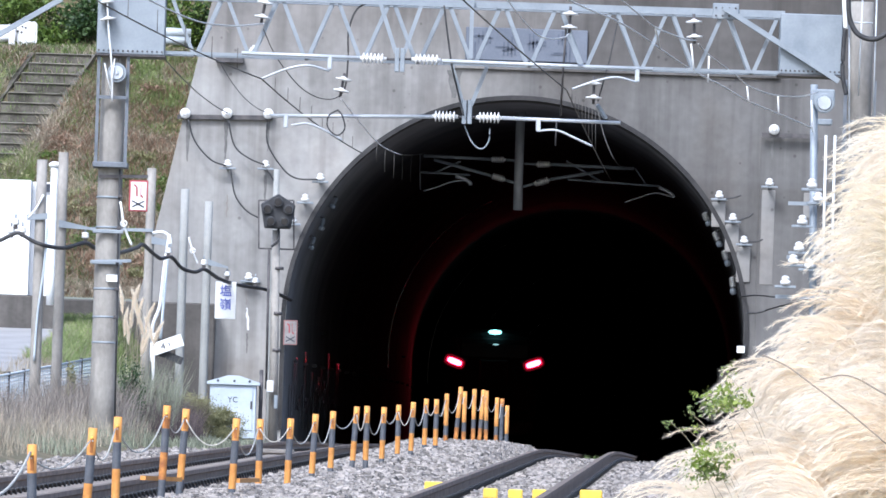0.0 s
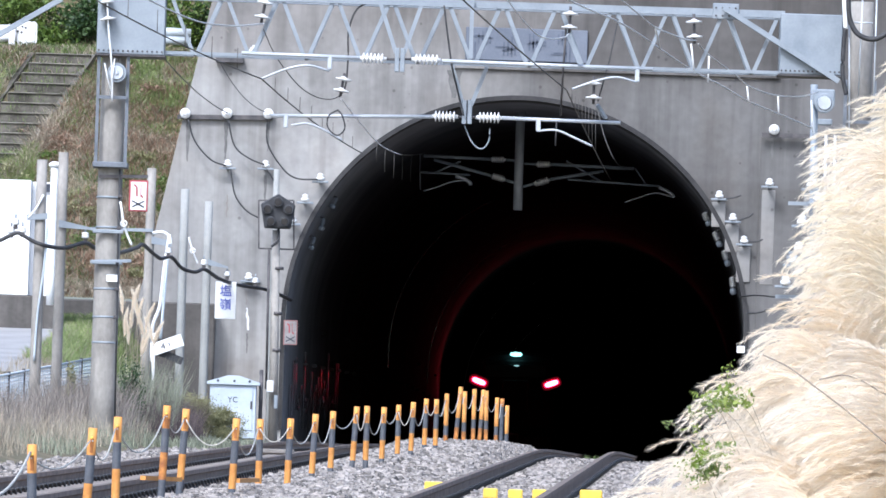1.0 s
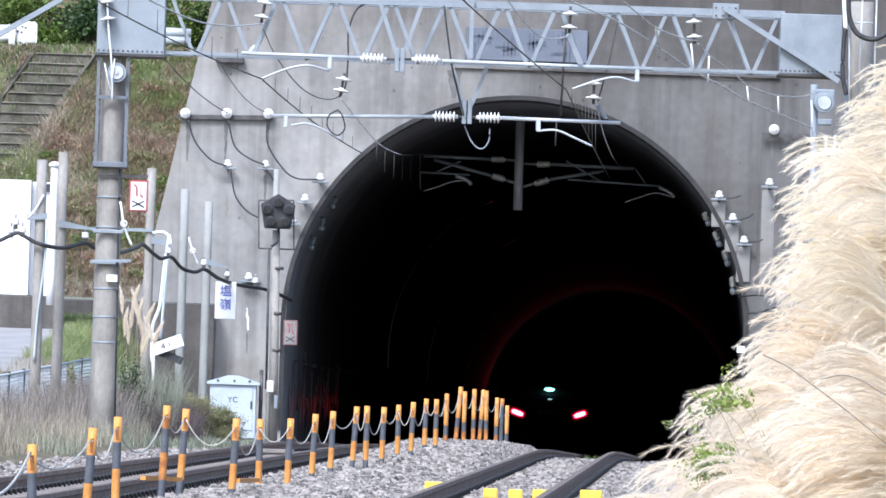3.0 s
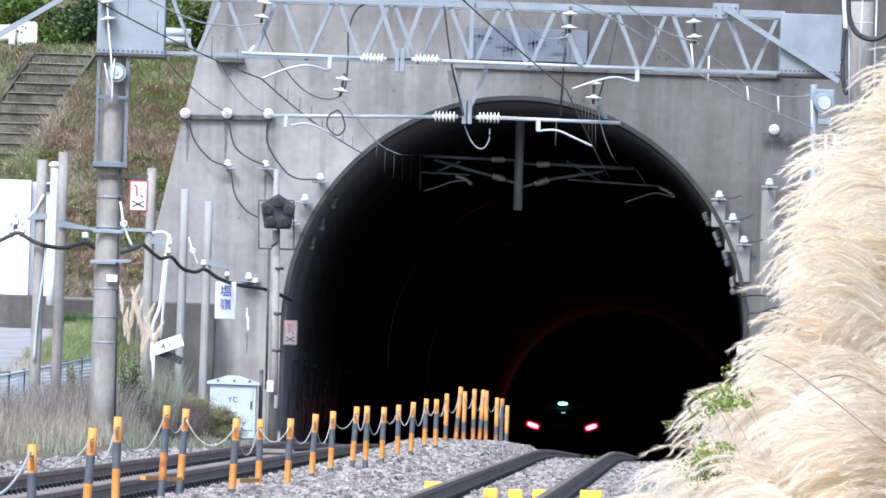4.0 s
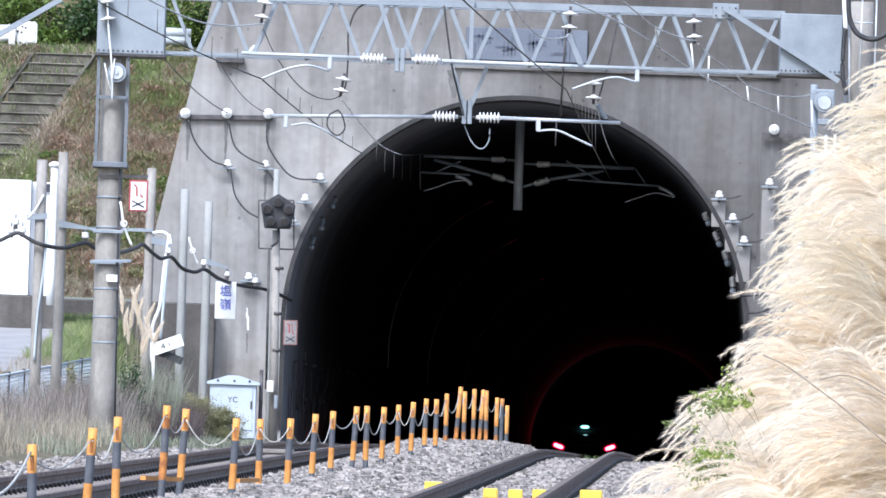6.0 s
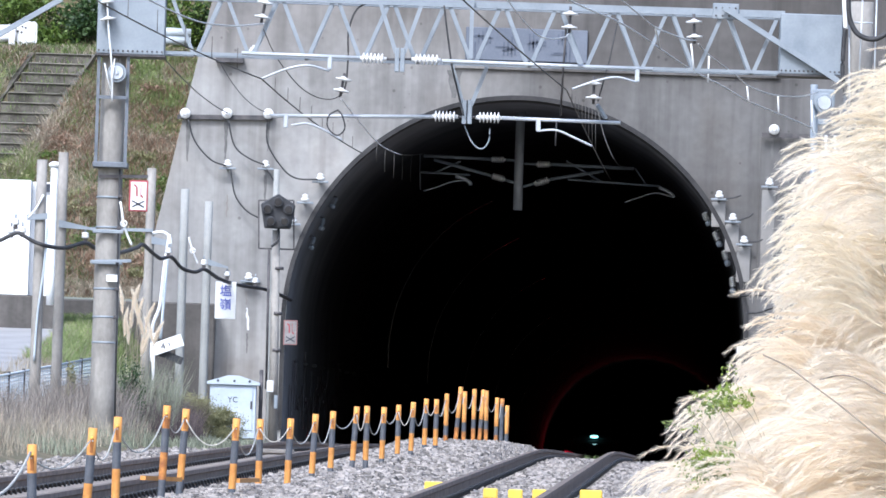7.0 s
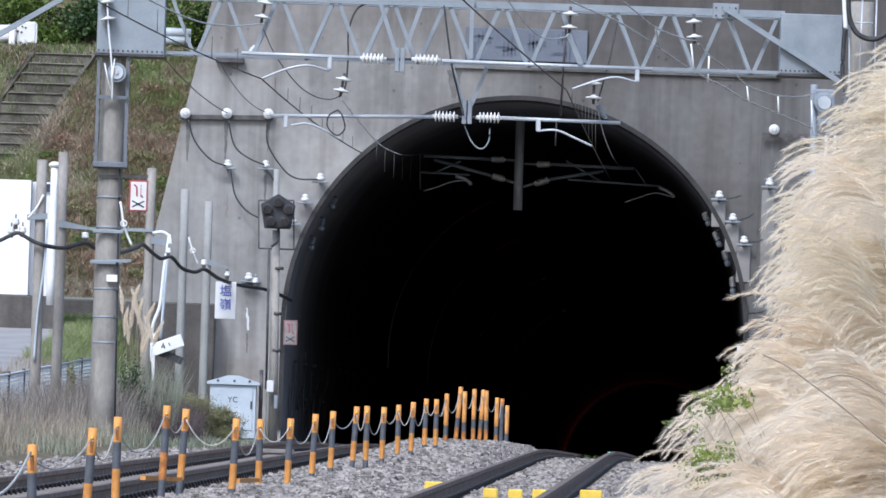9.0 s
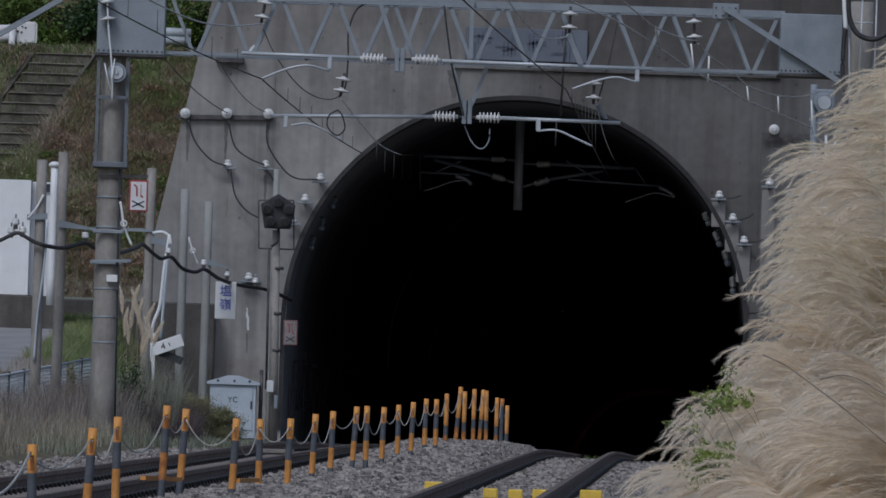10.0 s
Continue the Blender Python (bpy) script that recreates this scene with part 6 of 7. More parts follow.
def off_stair(x, y):
    t = (y - SB.y) / (SA.y - SB.y)
    return abs(x - (SB.x + (SA.x - SB.x) * t)) > 0.62


def both(*fs):
    return lambda x, y: all(f(x, y) for f in fs)


blades("withered_bracken", scatter_hill(44000, -12.5, -4.4, 226.3, 237, 11, both(off_stair, patch(0.7, -0.35, 21))), BROWN_GRASS, "withered brown bracken covering the slope", "bracken", 0.15, 0.02, 1.3, 2)
blades("slope_weed", scatter_hill(16000, -12.5, -4.4, 226.3, 237.2, 70, off_stair), REED, "mixed grey-green weeds covering the slope", "weeds", 0.13, 0.018, 1.2, 71)
blades("dry_slope_grass", scatter_hill(24000, -12.5, -4.4, 226.4, 237.4, 12, both(off_stair, patch(0.6, -0.2, 4))), DRY_GRASS, "pale dry grass on the slope", "grass", 0.16, 0.013, 1.3, 3)
blades("green_slope_grass", scatter_hill(19000, -12.5, -4.4, 226.4, 238, 13, both(off_stair, patch(0.55, -0.02, 9))), GRASS, "green grass patches on the slope", "grass", 0.15, 0.018, 1.2, 4)
blades("wall_top_grass", scatter_hill(6000, -7.0, -4.5, 234.0, 236.6, 72, patch(0.8, -0.2, 31)), BRIGHT_LEAF, "fresh green grass near the top of the slope", "grass", 0.16, 0.02, 1.0, 73)
blades("slope_tufts", scatter_hill(7000, -12.5, -4.4, 226.4, 236, 74, both(off_stair, patch(1.1, 0.22, 41))), BRIGHT_LEAF, "scattered fresh green tufts on the slope", "grass", 0.14, 0.018, 1.0, 75)
blades("terrace_straw", scatter_hill(7000, -13, -4.4, 235.2, 241, 34), DRY_GRASS, "dry straw grass along the terrace edge", "grass", 0.2, 0.016, 0.8, 35)
blades("terrace_grass", scatter_hill(8000, -13, -4.4, 235.0, 241, 14), GRASS, "short green grass along the terrace edge", "grass", 0.22, 0.02, 0.6, 5)
blades("verge_grass", scatter_ground(16000, 216.8, 224.2, -12, -4.0, 15), GRASS, "bright green grass beside the lane", "grass", 0.22, 0.02, 0.6, 6)
blades("slope_foot_straw", scatter_hill(3500, -9.0, -4.9, 226.25, 226.9, 36), DRY_GRASS, "straw hanging over the retaining wall", "grass", 0.2, 0.014, 1.0, 37)
blades("stair_moss_grass", [(x, y, z + 0.2) for x, y, z in scatter_hill(1300, -11.5, -6.5, 227, 236.5, 38, lambda x, y: not off_stair(x, y))], GRASS, "small grass growing on the stair", "grass", 0.07, 0.012, 0.8, 39)
blades("stair_side_bracken", scatter_hill(2600, -10.5, -6.6, 227, 233.5, 48, lambda x, y: 0.5 < x - (SB.x + (SA.x - SB.x) * (y - SB.y) / (SA.y - SB.y)) < 1.0), DRY_GRASS,
       "dry grass leaning over the stair edge", "grass", 0.34, 0.014, 1.0, 49)
blades("stair_foot_grass", scatter_hill(3200, -9.3, -8.45, 230.3, 232.2, 46), BRIGHT_LEAF, "bright green tuft at the foot of the stair", "grass", 0.24, 0.02, 0.7, 47)
blades("lane_slope_grass", scatter_ground(5000, 195, 199.4, -10, -3.6, 40), DRY_GRASS, "dry grass on the slope below the lane", "grass", 0.16, 0.014, 0.8, 41)
blades("lane_edge_grass", scatter_ground(3500, 198, 218, -6.5, -4.3, 42), DRY_GRASS, "dry grass on the bank beside the lane", "grass", 0.22, 0.013, 0.8, 43)
blades("lane_edge_green", scatter_ground(12000, 203, 218, -6.4, -4.6, 44), BRIGHT_LEAF, "green grass on the bank beside the lane", "grass", 0.22, 0.014, 0.8, 45)
blades("verge_straw", scatter_ground(4000, 217.5, 224.2, -12, -4.2, 16), DRY_GRASS, "straw-coloured grass beside the lane", "grass", 0.2, 0.018, 0.6, 7)
blades("bank_weeds", scatter_ground(12000, 128, 200, -6.6, -2.9, 17), DRY_GRASS, "dry pale weeds on the railway bank", "weeds", 0.42, 0.008, 0.5, 8)
blades("tall_dry_weeds", scatter_ground(9000, 118, 178, -6.2, -3.5, 18, patch(0.5, -0.25, 3)), WEED, "tall withered grey-brown weeds on the bank", "weeds", 0.7, 0.0095, 0.35, 9)
blades("bank_green", scatter_ground(3500, 150, 215, -5.2, -2.7, 19, patch(0.35, 0.15, 6)), REED, "green tufts among the dry weeds", "grass", 0.24, 0.012, 0.6, 10)
blades("pole_scrub", scatter_ground(3000, 174, 191, -4.5, -3.1, 27), WEED, "tangled grey-brown scrub beside the gantry pole", "scrub", 0.95, 0.009, 0.5, 22)
blades("dead_brush", scatter_ground(5200, 182, 196, -3.75, -2.75, 58), DARK_WEED, "dark dead brush between the pole and the cabinet", "scrub", 0.72, 0.008, 0.55, 59)
blades("scrub_green", scatter_ground(1800, 178, 194, -4.4, -3.1, 28), REED, "grey-green stems in the scrub", "scrub", 0.5, 0.01, 0.6, 23)
blades("ballast_edge_grass", scatter_ground(7000, 180, 222, -3.6, -2.0, 20, patch(0.6, -0.05, 8)), REED, "low grey-green grass at the ballast edge", "grass", 0.22, 0.02, 0.5, 11)
blades("crest_weed", [(right_x(200) + 0.25 * math.sin(i * 2.4), 190 + 0.02 * i, rail_z(190) - 0.12) for i in range(120)], GRASS, "small tuft of green weed between the rails", "weed", 0.12, 0.015, 0.5, 12)


def leafage(name, centre, size, count, leaf, mat, label, category, parent=None, seed=1, clumps=14):
    """A crown of many small leaves gathered in uneven clumps."""
    r = np.random.default_rng(seed)
    cl = (r.random((clumps, 3)) * 2 - 1) * np.array(size) * 0.8
    pick = r.integers(0, clumps, count)
    p = cl[pick] + r.normal(0, 0.24, (count, 3)) * np.array(size) + np.array(centre)
    s = leaf * (0.5 + 0.8 * r.random(count))
    u = r.normal(0, 1, (count, 3))
    u /= np.linalg.norm(u, axis=1)[:, None]
    w = np.cross(u, r.normal(0, 1, (count, 3)))
    w /= np.linalg.norm(w, axis=1)[:, None]
    v = np.stack([p - u * s[:, None], p + w * s[:, None] * 0.45, p + u * s[:, None], p - w * s[:, None] * 0.45], 1)
    return soup(name, v.reshape(-1, 3).tolist(), (np.arange(count)[:, None] * 4 + np.array([[0, 1, 2, 3]])).tolist(), mat, label, category, "", parent)


def shrub(at, size, count, leaf, mat, label, seed, name="shrub", sticks=7):
    base = thing(name, at, label, "shrub")
    r = random.Random(seed)
    for i in range(sticks):
        a = r.random() * math.tau
        tip = (math.cos(a) * size[0] * 0.8, math.sin(a) * size[1] * 0.8, size[2] * (1.0 + 0.7 * r.random()))
        bm = B()
        tube(bm, bent([(0.02 * i, 0, -0.15), (tip[0] * 0.3, tip[1] * 0.3, tip[2] * 0.6), tip]), (0.02 if size[2] > 0.15 else 0.009) * size[2], 5, 0.005 * size[2])
        part("stem", bm, BARK, base)
    leafage("foliage", (0, 0, size[2]), size, count, leaf, mat, "", "", base, seed)
    return base


# dark growth above the terrace
for i in range(9):
    x = -12.2 + 1.05 * i
    shrub((x, 241.4 + (i % 3) * 0.6, hill_z(x, 241.4) - 0.15), (0.9, 0.8, 0.75), 4200, 0.06, DARK_LEAF if i % 3 else LEAF, "dense dark green shrub above the terrace", 30 + i, "hedge_shrub")
for i in range(5):
    x = -12.0 + 1.8 * i
    base = thing("tree", (x, 244.0 + (i % 2), hill_z(x, 244)), "dark leafy tree on the hill above the slope", "tree")
    bm = B()
    tube(bm, bent([(0, 0, -0.3), (0.1, 0, 1.6), (-0.1, 0.1, 3.6)]), 0.14, 8, 0.05)
    part("trunk", bm, BARK, base)
    leafage("crown", (0, 0, 2.2), (1.3, 1.2, 1.9), 7000, 0.085, DARK_LEAF, "", "", base, 50 + i, 22)

# small leafy growth on the slope
for i in range(26):
    r = random.Random(700 + i)
    x, y = r.uniform(-9.5, -5.1), r.uniform(227, 236.5)
    if off_stair(x, y):
        q = 0.16 + 0.2 * r.random()
        shrub((x, y, hill_z(x, y)), (q * 1.3, q, q * 0.6), 420, 0.035, (LEAF, OLIVE_LEAF, BROWN_GRASS, GRASS)[i % 4], "small leafy plant growing on the slope", 700 + i, "slope_plant", 3)

# bushes of the bank
for at, size, cnt, lf, mt, lb, sd in (
        ((-3.975, 201.00, 4.278), (0.44, 0.4, 0.26), 15000, 0.02, OLIVE_LEAF, "low olive green bush in front of the cabinet", 61),
        ((-4.337, 200.00, 4.280), (0.36, 0.4, 0.36), 13000, 0.019, OLIVE_LEAF, "taller olive green bush beside the cabinet", 62),
        ((-4.549, 192.00, 4.171), (0.3, 0.4, 0.34), 9000, 0.02, DARK_WEED, "dark dead brush between pole and cabinet", 63),
        ((-4.766, 186.00, 4.222), (0.42, 0.4, 0.42), 3600, 0.022, WEED, "tangled grey-brown bush beside the gantry pole", 67),
        ((-4.940, 182.00, 4.238), (0.2, 0.3, 0.5), 1800, 0.024, DARK_LEAF, "dark green bush beside the gantry pole", 68),
        ((-5.858, 180.00, 4.398), (0.07, 0.15, 0.36), 420, 0.03, OLIVE_LEAF, "climbing yellow-green vine on the fence", 65)):
    shrub(at, size, cnt, lf, mt, lb, sd)

# ---------------------------------------------------------------- pampas grass


def plume_mesh(seed, fingers, length, droop, hair, mat, rise=48.0):
    """A one-sided feathery plume at the origin: arched fingers that sweep towards -x, each set with fine hairs."""
    r = np.random.default_rng(seed)
    verts, faces = [], []

    def strip(pts, w0, w1, side):
        b = len(verts)
        m = len(pts)
        for i, p in enumerate(pts):
            w = w0 + (w1 - w0) * i / (m - 1)
            verts.append(p - side * w), verts.append(p + side * w)
        for i in range(m - 1):
            faces.append((b + 2 * i, b + 2 * i + 1, b + 2 * i + 3, b + 2 * i + 2))

    for k in range(fingers):
        s = k / fingers
        start = np.array([-0.13 * s * s, r.normal(0, 0.008), -0.2 + 0.27 * s])
        L = length * (0.8 + 0.35 * r.random()) * (1 - 0.15 * s)
        ang = math.radians(rise - 22 * s + r.normal(0, 5))
        yaw = r.normal(0, 0.24)
        pts = []
        p = start.copy()
        n = 9
        for i in range(n):
            pts.append(p.copy())
            dirv = np.array([-math.cos(ang) * math.cos(yaw), math.sin(yaw) * 0.9, math.sin(ang)])
            p = p + dirv * L / n
            ang -= math.radians(droop * (0.85 + 0.3 * r.random())) * (0.5 + 1.0 * i / n)
        strip(pts, 0.0014, 0.0005, np.array([0.0, 0.35, 0.94]))
        strip(pts, 0.0014, 0.0005, np.array([0.6, 0.8, 0.1]))
        hairs = int(200 * hair)
        for h in range(hairs):
            u = 0.08 + 0.92 * h / hairs
            i = min(n - 2, int(u * (n - 1)))
            t = u * (n - 1) - i
            q = pts[i] * (1 - t) + pts[i + 1] * t
            along = pts[i + 1] - pts[i]
            along /= np.linalg.norm(along)
            out = r.normal(0, 1, 3)
            out -= along * out.dot(along)
            out /= np.linalg.norm(out)
            dv = along * 0.95 + out * (0.2 + 0.36 * r.random())
            e = q + dv / np.linalg.norm(dv) * (0.02 + 0.02 * r.random()) * (1.15 - 0.5 * u)
            sd = np.cross(dv, r.normal(0, 1, 3))
            sd = sd / np.linalg.norm(sd) * 0.0008
            b = len(verts)
            verts.extend([q - sd, q + sd, e])
            faces.append((b, b + 1, b + 2))
    me = bpy.data.meshes.new("plume")
    me.from_pydata([tuple(v) for v in verts], [], faces)
    me.materials.append(mat)
    return me


PLUMES = [plume_mesh(70 + i, 21 + 2 * (i % 4), 0.27 + 0.03 * (i % 3), 8.5 + 1.6 * (i % 4), 1.0, PLUME if i % 4 else PLUME_PINK) for i in range(8)]
GOLDEN = [plume_mesh(110 + i, 22, 0.29 + 0.02 * i, 8 + 2 * i, 1.0, PLUME_GOLD) for i in range(3)]
PAMPAS = []


def stalk_mesh(h, seed):
    r = random.Random(seed)
    bm = B()
    tube(bm, bent([(0, 0, 0), (0.02 * r.uniform(-1, 1), 0, h * 0.45), (0.0, 0, h)], 4), 0.004, 5, 0.0028)
    return mesh_of("stalk", bm, STALK)


STALKS = {k: stalk_mesh(0.4 + 0.1 * k, k) for k in range(0, 22)}


def leaf_mesh(seed):
    r = random.Random(seed)
    v, f = [], []
    h, reach = 0.9 + 0.5 * r.random(), 0.5 + 0.35 * r.random()
    for i in range(11):
        t = i / 10
        x, z = -reach * t ** 1.7, h * (1.45 * t - 0.75 * t * t)
        w = 0.0065 * (1 - t) ** 0.6 + 0.0006
        v += [(x, -w, z), (x, 0, z - w * 0.6), (x, w, z)]
    for i in range(10):
        a = 3 * i
        f += [(a, a + 1, a + 4, a + 3), (a + 1, a + 2, a + 5, a + 4)]
    me = bpy.data.meshes.new("leaf")
    me.from_pydata(v, [], f)
    me.materials.append(DRY_GRASS if seed % 3 else STALK)
    me.shade_smooth()
    return me


LEAVES = [leaf_mesh(i) for i in range(6)]


def pampas(tip, seed, size=1.0, rest=-20.0, leaf=True):
    """One leaning stalk with its plume and leaves; tip is where the plume begins to arch."""
    r = random.Random(seed)
    x, y, z = tip
    h = max(0.4, (z - ground_z(x, y) + 0.03) / math.cos(radians(rest)))
    k = min(21, max(0, math.ceil((h - 0.4) / 0.1)))
    h = 0.4 + 0.1 * k
    foot = (x - h * math.sin(radians(rest)), y, z - h * math.cos(radians(rest)))
    base = thing("pampas_grass", foot, "feathery cream pampas grass plume swaying on a tall stalk", "grass", "pampas grass beside the track")
    s = new("stalk", STALKS[k])
    s.parent = base
    high = z - 1.14 > 1.15 * y / 40 and seed % 5 < 3
    p = new("plume", GOLDEN[seed % 3] if high else PLUMES[seed % len(PLUMES)])
    p.parent = base
    p.location = (0, 0, h)
    p.rotation_euler = (r.uniform(-0.15, 0.15), radians(-rest) * 0.6 + r.uniform(-0.2, 0.2), r.uniform(-0.28, 0.28))
    p.scale = (size, size, size)
    if leaf:
        lf = new("leaf", LEAVES[seed % len(LEAVES)])
        lf.parent = base
        lf.rotation_euler = (0, r.uniform(-0.15, 0.15), r.uniform(-0.8, 0.8) + (math.pi if r.random() < 0.3 else 0))
        lf.location = (0, 0, 0.05)
    PAMPAS.append((base, r.random() * math.tau, 0.6 + 0.8 * r.random(), rest))
    return base


# the stand leans out over the ballast: its front edge falls away towards the rails
EDGE_H = [0.42, 0.58, 0.79, 0.95, 1.16, 1.41, 1.72, 1.9]
EDGE_X = [0.99, 1.10, 1.24, 1.41, 1.57, 1.60, 1.70, 1.80]
rs = random.Random(77)
for i in range(300):
    y = rs.uniform(36.5, 44.5)
    h = 0.36 + 1.36 * rs.random() ** 1.1
    ex = float(np.interp(h, EDGE_H, EDGE_X))
    x = ex + (2.2 - ex) * rs.random() ** 1.2
    if 1.1 < x < 1.34 and 0.48 < h < 0.72 and y < 41:
        continue
    pampas((x * y / 40, y, 1.14 + h * y / 40), 100 + i, 0.9 + 0.55 * rs.random(), -24 + rs.uniform(-12, 10), i % 4 == 0)

for i in range(46):
    y = rs.uniform(35.2, 36.6)
    h = 0.3 + 0.62 * rs.random()
    x = float(np.interp(h, EDGE_H, EDGE_X)) + 0.34 + 0.6 * rs.random()
    pampas((x * y / 40, y, 1.14 + h * y / 40), 450 + i, 1.1 + 0.4 * rs.random(), -26 + rs.uniform(-10, 10), i % 6 == 0)
for i in range(16):
    y = rs.uniform(37, 44)
    pampas(((1.8 + 0.25 * rs.random()) * y / 40, y, 1.14 + (1.68 + 0.32 * rs.random()) * y / 40), 600 + i, 1.0, -18 + rs.uniform(-8, 8), False)

# the tallest stems rise over the stand once the wind drops; a few reach out before it
for i, tip in enumerate(((1.618, 36.00, 2.905), (1.685, 36.50, 2.986), (1.764, 37.00, 2.985), (1.611, 36.20, 2.842), (1.767, 37.40, 2.939), (1.550, 36.00, 2.785), (1.781, 36.80, 3.032), (1.605, 36.40, 2.759))):
    pampas(tip, 640 + i, 1.05, -17 + 1.5 * (i % 4), False)
for i, tip in enumerate(((1.450, 36.60, 2.432), (1.430, 36.40, 2.351), (1.474, 36.80, 2.513), (1.487, 36.30, 2.605))):
    pampas(tip, 660 + i, 1.1, -22 - 2.0 * (i % 3), False)
# old bare stalks bent across the plumes
for pts in ([(1.638, 35.00, 1.374), (1.524, 35.00, 1.634), (1.394, 35.00, 1.743), (1.272, 35.00, 1.839), (1.164, 35.00, 1.915), (1.084, 35.00, 1.970), (1.003, 35.00, 2.006)], [(1.678, 35.10, 1.376), (1.488, 35.10, 1.818), (1.370, 35.10, 1.908), (1.272, 35.10, 1.952), (1.185, 35.10, 1.937)]):
    wire(bent(pts), 0.0026, STRAW_DARK, "old brown pampas stalk bent across the plumes", "dry_stalk", "stalk")

# leafy shrubs rooted among the plumes, their sprigs reaching out towards the rails


def sprig(tip, size, count, leaf, mat, seed):
    x, y, z = tip
    fx, fz = x + 0.3, ground_z(x + 0.3, y)
    base = thing("leafy_shrub", (fx, y, fz), "leafy green shrub growing among the pampas grass", "shrub", "leafy shrubs in the pampas grass")
    r = random.Random(seed)
    bm = B()
    q = Vector((x - fx + r.uniform(-0.5, 0.5) * size[0], 0, z - fz))
    tube(bm, bent([(0, 0, -0.03), (q.x * 0.2, 0.03, q.z * 0.55), (q.x * 0.7, 0.02, q.z * 0.9), q]), 0.0016, 5, 0.0008)
    part("stem", bm, STALK, base)
    leafage("foliage", (x - fx, 0, z - fz), [1.45 * c for c in size], count, leaf * 0.85, mat, "", "", base, seed, 16)


for i, (tip, size, count, leaf) in enumerate((((0.936, 36.30, 1.893), (0.05, 0.05, 0.03), 230, 0.013), ((0.910, 36.30, 1.863), (0.045, 0.04, 0.025), 170, 0.012), ((0.845, 36.30, 1.901), (0.03, 0.03, 0.012), 40, 0.010), ((0.751, 36.30, 1.812), (0.015, 0.02, 0.014), 22, 0.011), ((0.934, 36.30, 1.962), (0.018, 0.03, 0.03), 45, 0.008), ((0.814, 36.30, 1.849), (0.012, 0.02, 0.02), 22, 0.010), ((0.902, 36.30, 1.710), (0.05, 0.03, 0.03), 200, 0.013), ((0.893, 36.30, 1.662), (0.035, 0.03, 0.025), 130, 0.014), ((0.852, 36.30, 1.668), (0.05, 0.03, 0.04), 220, 0.008), ((0.941, 36.30, 1.731), (0.03, 0.03, 0.02), 70, 0.010), ((0.816, 36.30, 1.794), (0.025, 0.02, 0.008), 30, 0.009))):
    sprig(tip, size, count, leaf, (FRESH_LEAF, BRIGHT_LEAF)[i % 2], 880 + i)

# dry plumes beside the gantry pole


def dry_head(seed):
    """An upright silky flower head: fine hairs rising from a bowed axis."""
    r = np.random.default_rng(seed)
    v, f = [], []
    for k in range(620):
        t = r.random()
        c = np.array([0.09 * t * t, 0.0, -0.4 * (1 - t)])
        spread = 0.05 * math.sin(math.pi * min(1.0, 0.15 + 0.8 * t)) ** 0.8
        a = r.random() * math.tau
        e = c + np.array([math.cos(a) * spread + 0.03, math.sin(a) * spread, 0.05 + 0.06 * r.random()])
        w = np.cross(e - c, r.normal(0, 1, 3))
        w = w / np.linalg.norm(w) * 0.003
        b = len(v)
        v += [tuple(c - w), tuple(c + w), tuple(e)]
        f.append((b, b + 1, b + 2))
    me = bpy.data.meshes.new("plume")
    me.from_pydata(v, [], f)
    me.materials.append(PLUME)
    return me


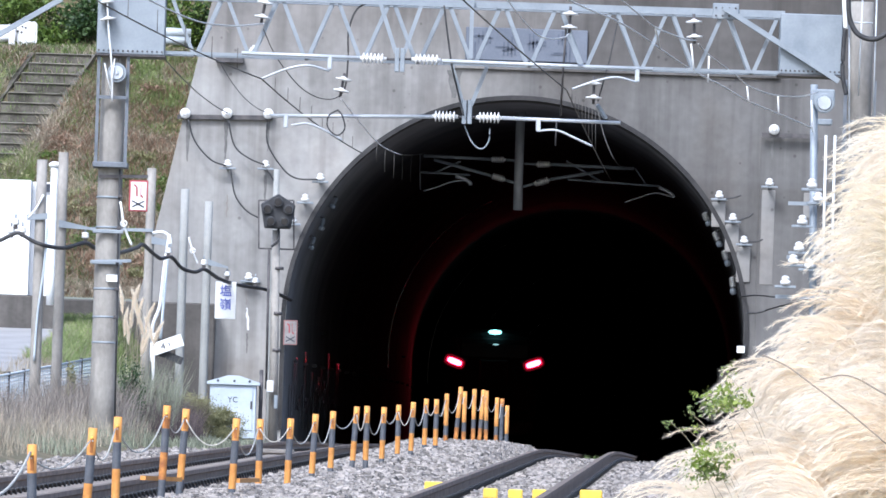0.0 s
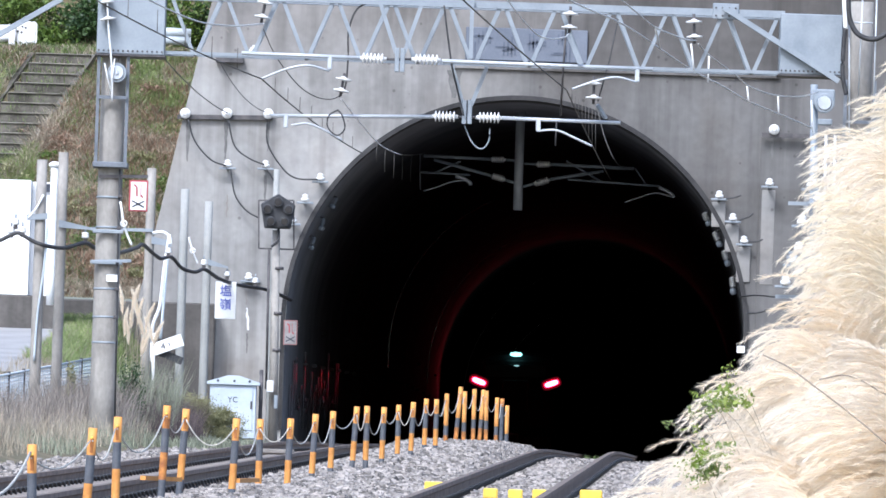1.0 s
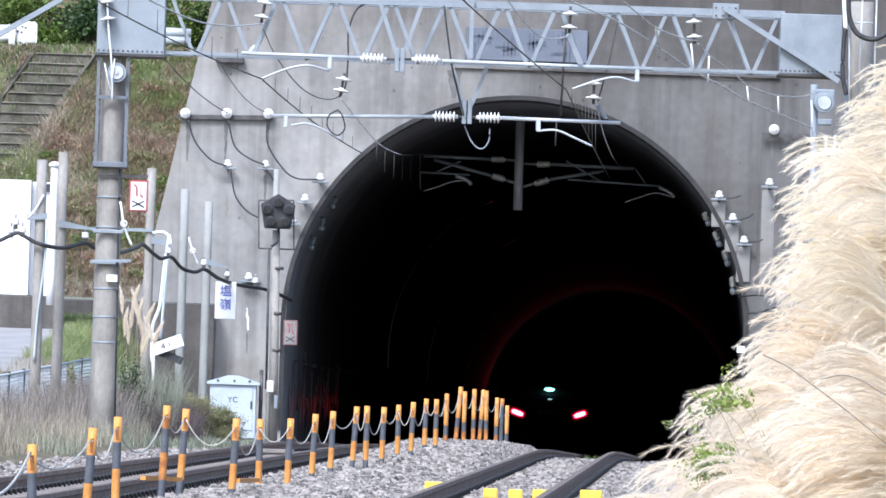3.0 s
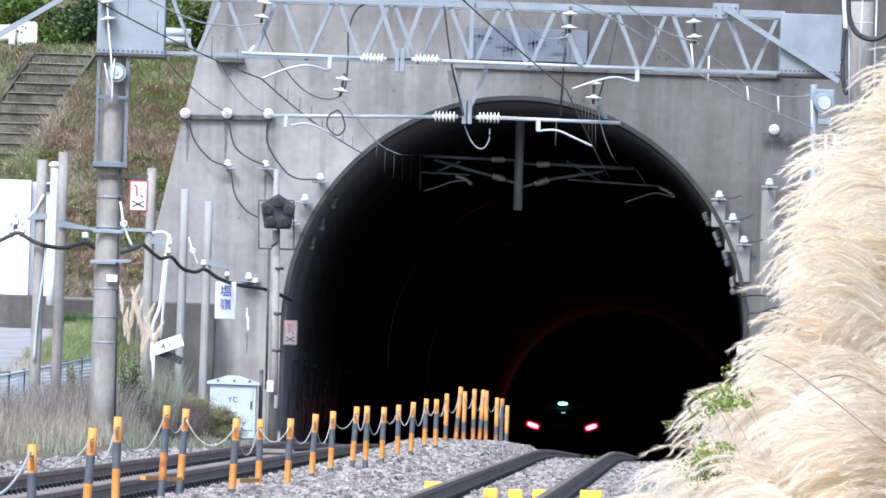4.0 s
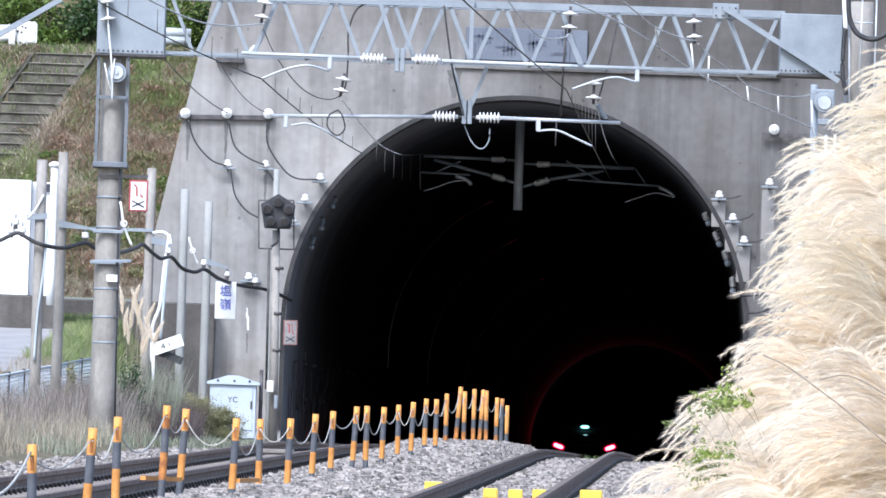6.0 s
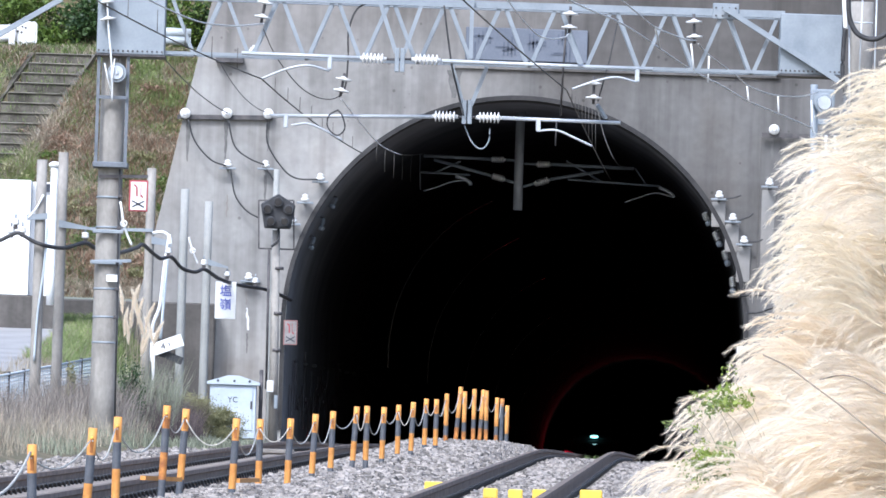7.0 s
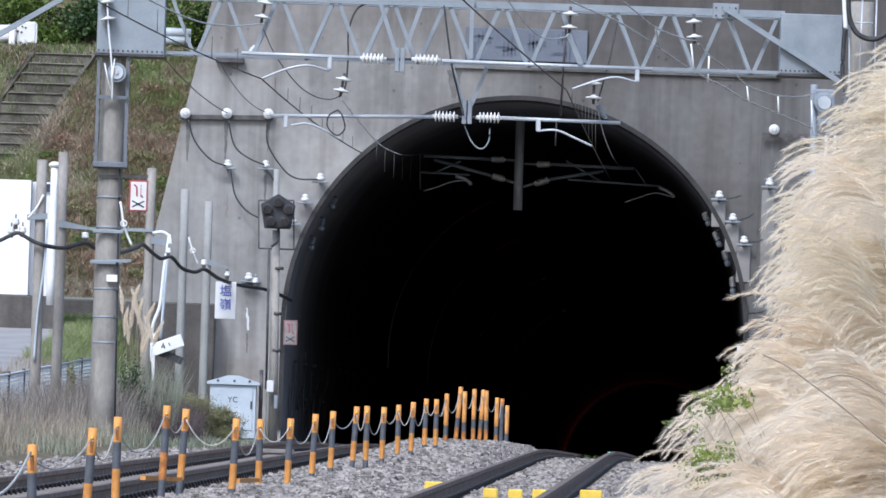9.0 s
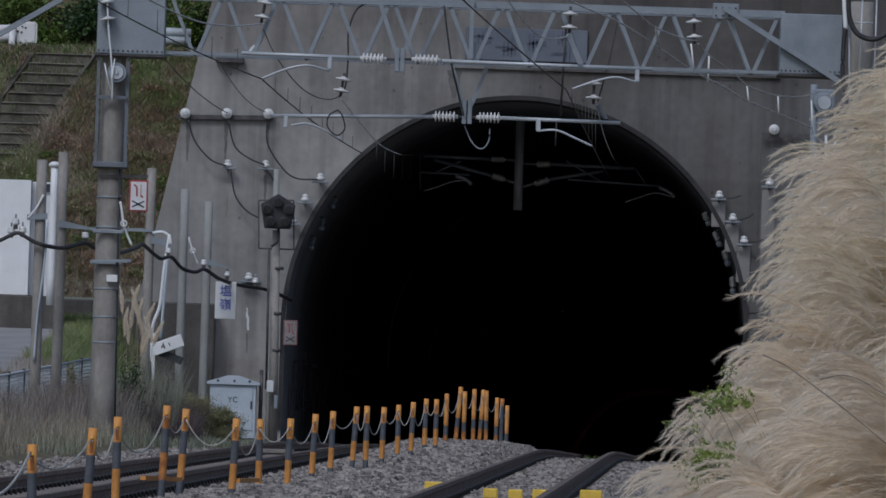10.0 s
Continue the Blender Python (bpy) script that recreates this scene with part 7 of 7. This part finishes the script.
HEADS = [dry_head(40 + i) for i in range(4)]
for i, (tip, lean) in enumerate((((-5.136, 183.00, 6.499), -4), ((-5.063, 185.00, 6.599), 2), ((-5.045, 187.00, 6.435), -3), ((-4.874, 184.00, 6.168), 6), ((-5.155, 186.00, 6.327), -6), ((-4.760, 183.00, 6.254), 5), ((-4.749, 185.00, 6.089), 8), ((-4.704, 187.00, 6.071), 9), ((-4.882, 184.00, 5.845), 0), ((-5.099, 186.00, 6.068), -5), ((-4.783, 183.00, 5.849), 6), ((-5.235, 185.00, 6.185), -8), ((-5.031, 187.00, 6.576), 1))):
    x, y, z = tip
    h = z - ground_z(x, y) + 0.05
    base = thing("pampas_grass", (x - h * math.sin(radians(lean)) * 0.5, y, z - h), "pale dry pampas grass standing beside the gantry pole", "grass", "dry pampas grass on the bank")
    bm = B()
    tube(bm, bent([(0, 0, 0), (h * math.sin(radians(lean)) * 0.15, 0, h * 0.5), (h * math.sin(radians(lean)) * 0.5, 0, h - 0.1)], 4), 0.0035, 5, 0.0025)
    part("stalk", bm, STALK, base)
    p = new("plume", HEADS[i % 4])
    p.parent = base
    p.location = (h * math.sin(radians(lean)) * 0.5, 0, h - 0.12)
    p.rotation_euler = (0, radians(lean), (i * 1.7) % 0.9 - 0.45 + (math.pi if i % 3 == 0 else 0))
blades("bank_reeds", [(-5.2 + 0.9 * random.Random(900 + i).random(), 183 + 6 * random.Random(1900 + i).random(), 4.2) for i in range(1000)], REED,
       "tall grey-green reeds beside the gantry pole", "reeds", 1.05, 0.009, 0.4, 21)



# ---------------------------------------------------------------- movement
def motions():
    rows = []
    for i in range(21):
        t = 0.5 * i
        d = 327.82 + 29.06 * t
        rows.append((t, pose(left_x(d), d, 6.14 + 0.0025 * (d - 327.8))))
    walk(TRAIN, rows)
    # wind eases off the stand of grass, then it keeps stirring
    times = [0, 0.4, 0.8, 1.2, 1.6, 2, 2.5, 3, 3.5, 4, 4.5, 5, 5.5, 6, 6.5, 7, 7.5, 8, 8.5, 9, 9.5, 10]
    for ob, phase, pace, rest in PAMPAS:
        x, y, z = ob.location
        rows = []
        for t in times:
            lean = float(np.interp(t, [0, 0.4, 0.8, 1.2, 2, 3, 4.5, 7.5, 10], [5.5, 4.3, 2.8, 2.0, 1.3, 0.6, 0.0, -0.5, -0.9]))
            lean += 0.55 * math.sin(phase + 2.1 * pace * t)
            rows.append((t, pose(x, y, z, 0.4 * math.sin(phase * 2 + 1.7 * pace * t), rest + lean, 0)))
        walk(ob, rows)


motions()
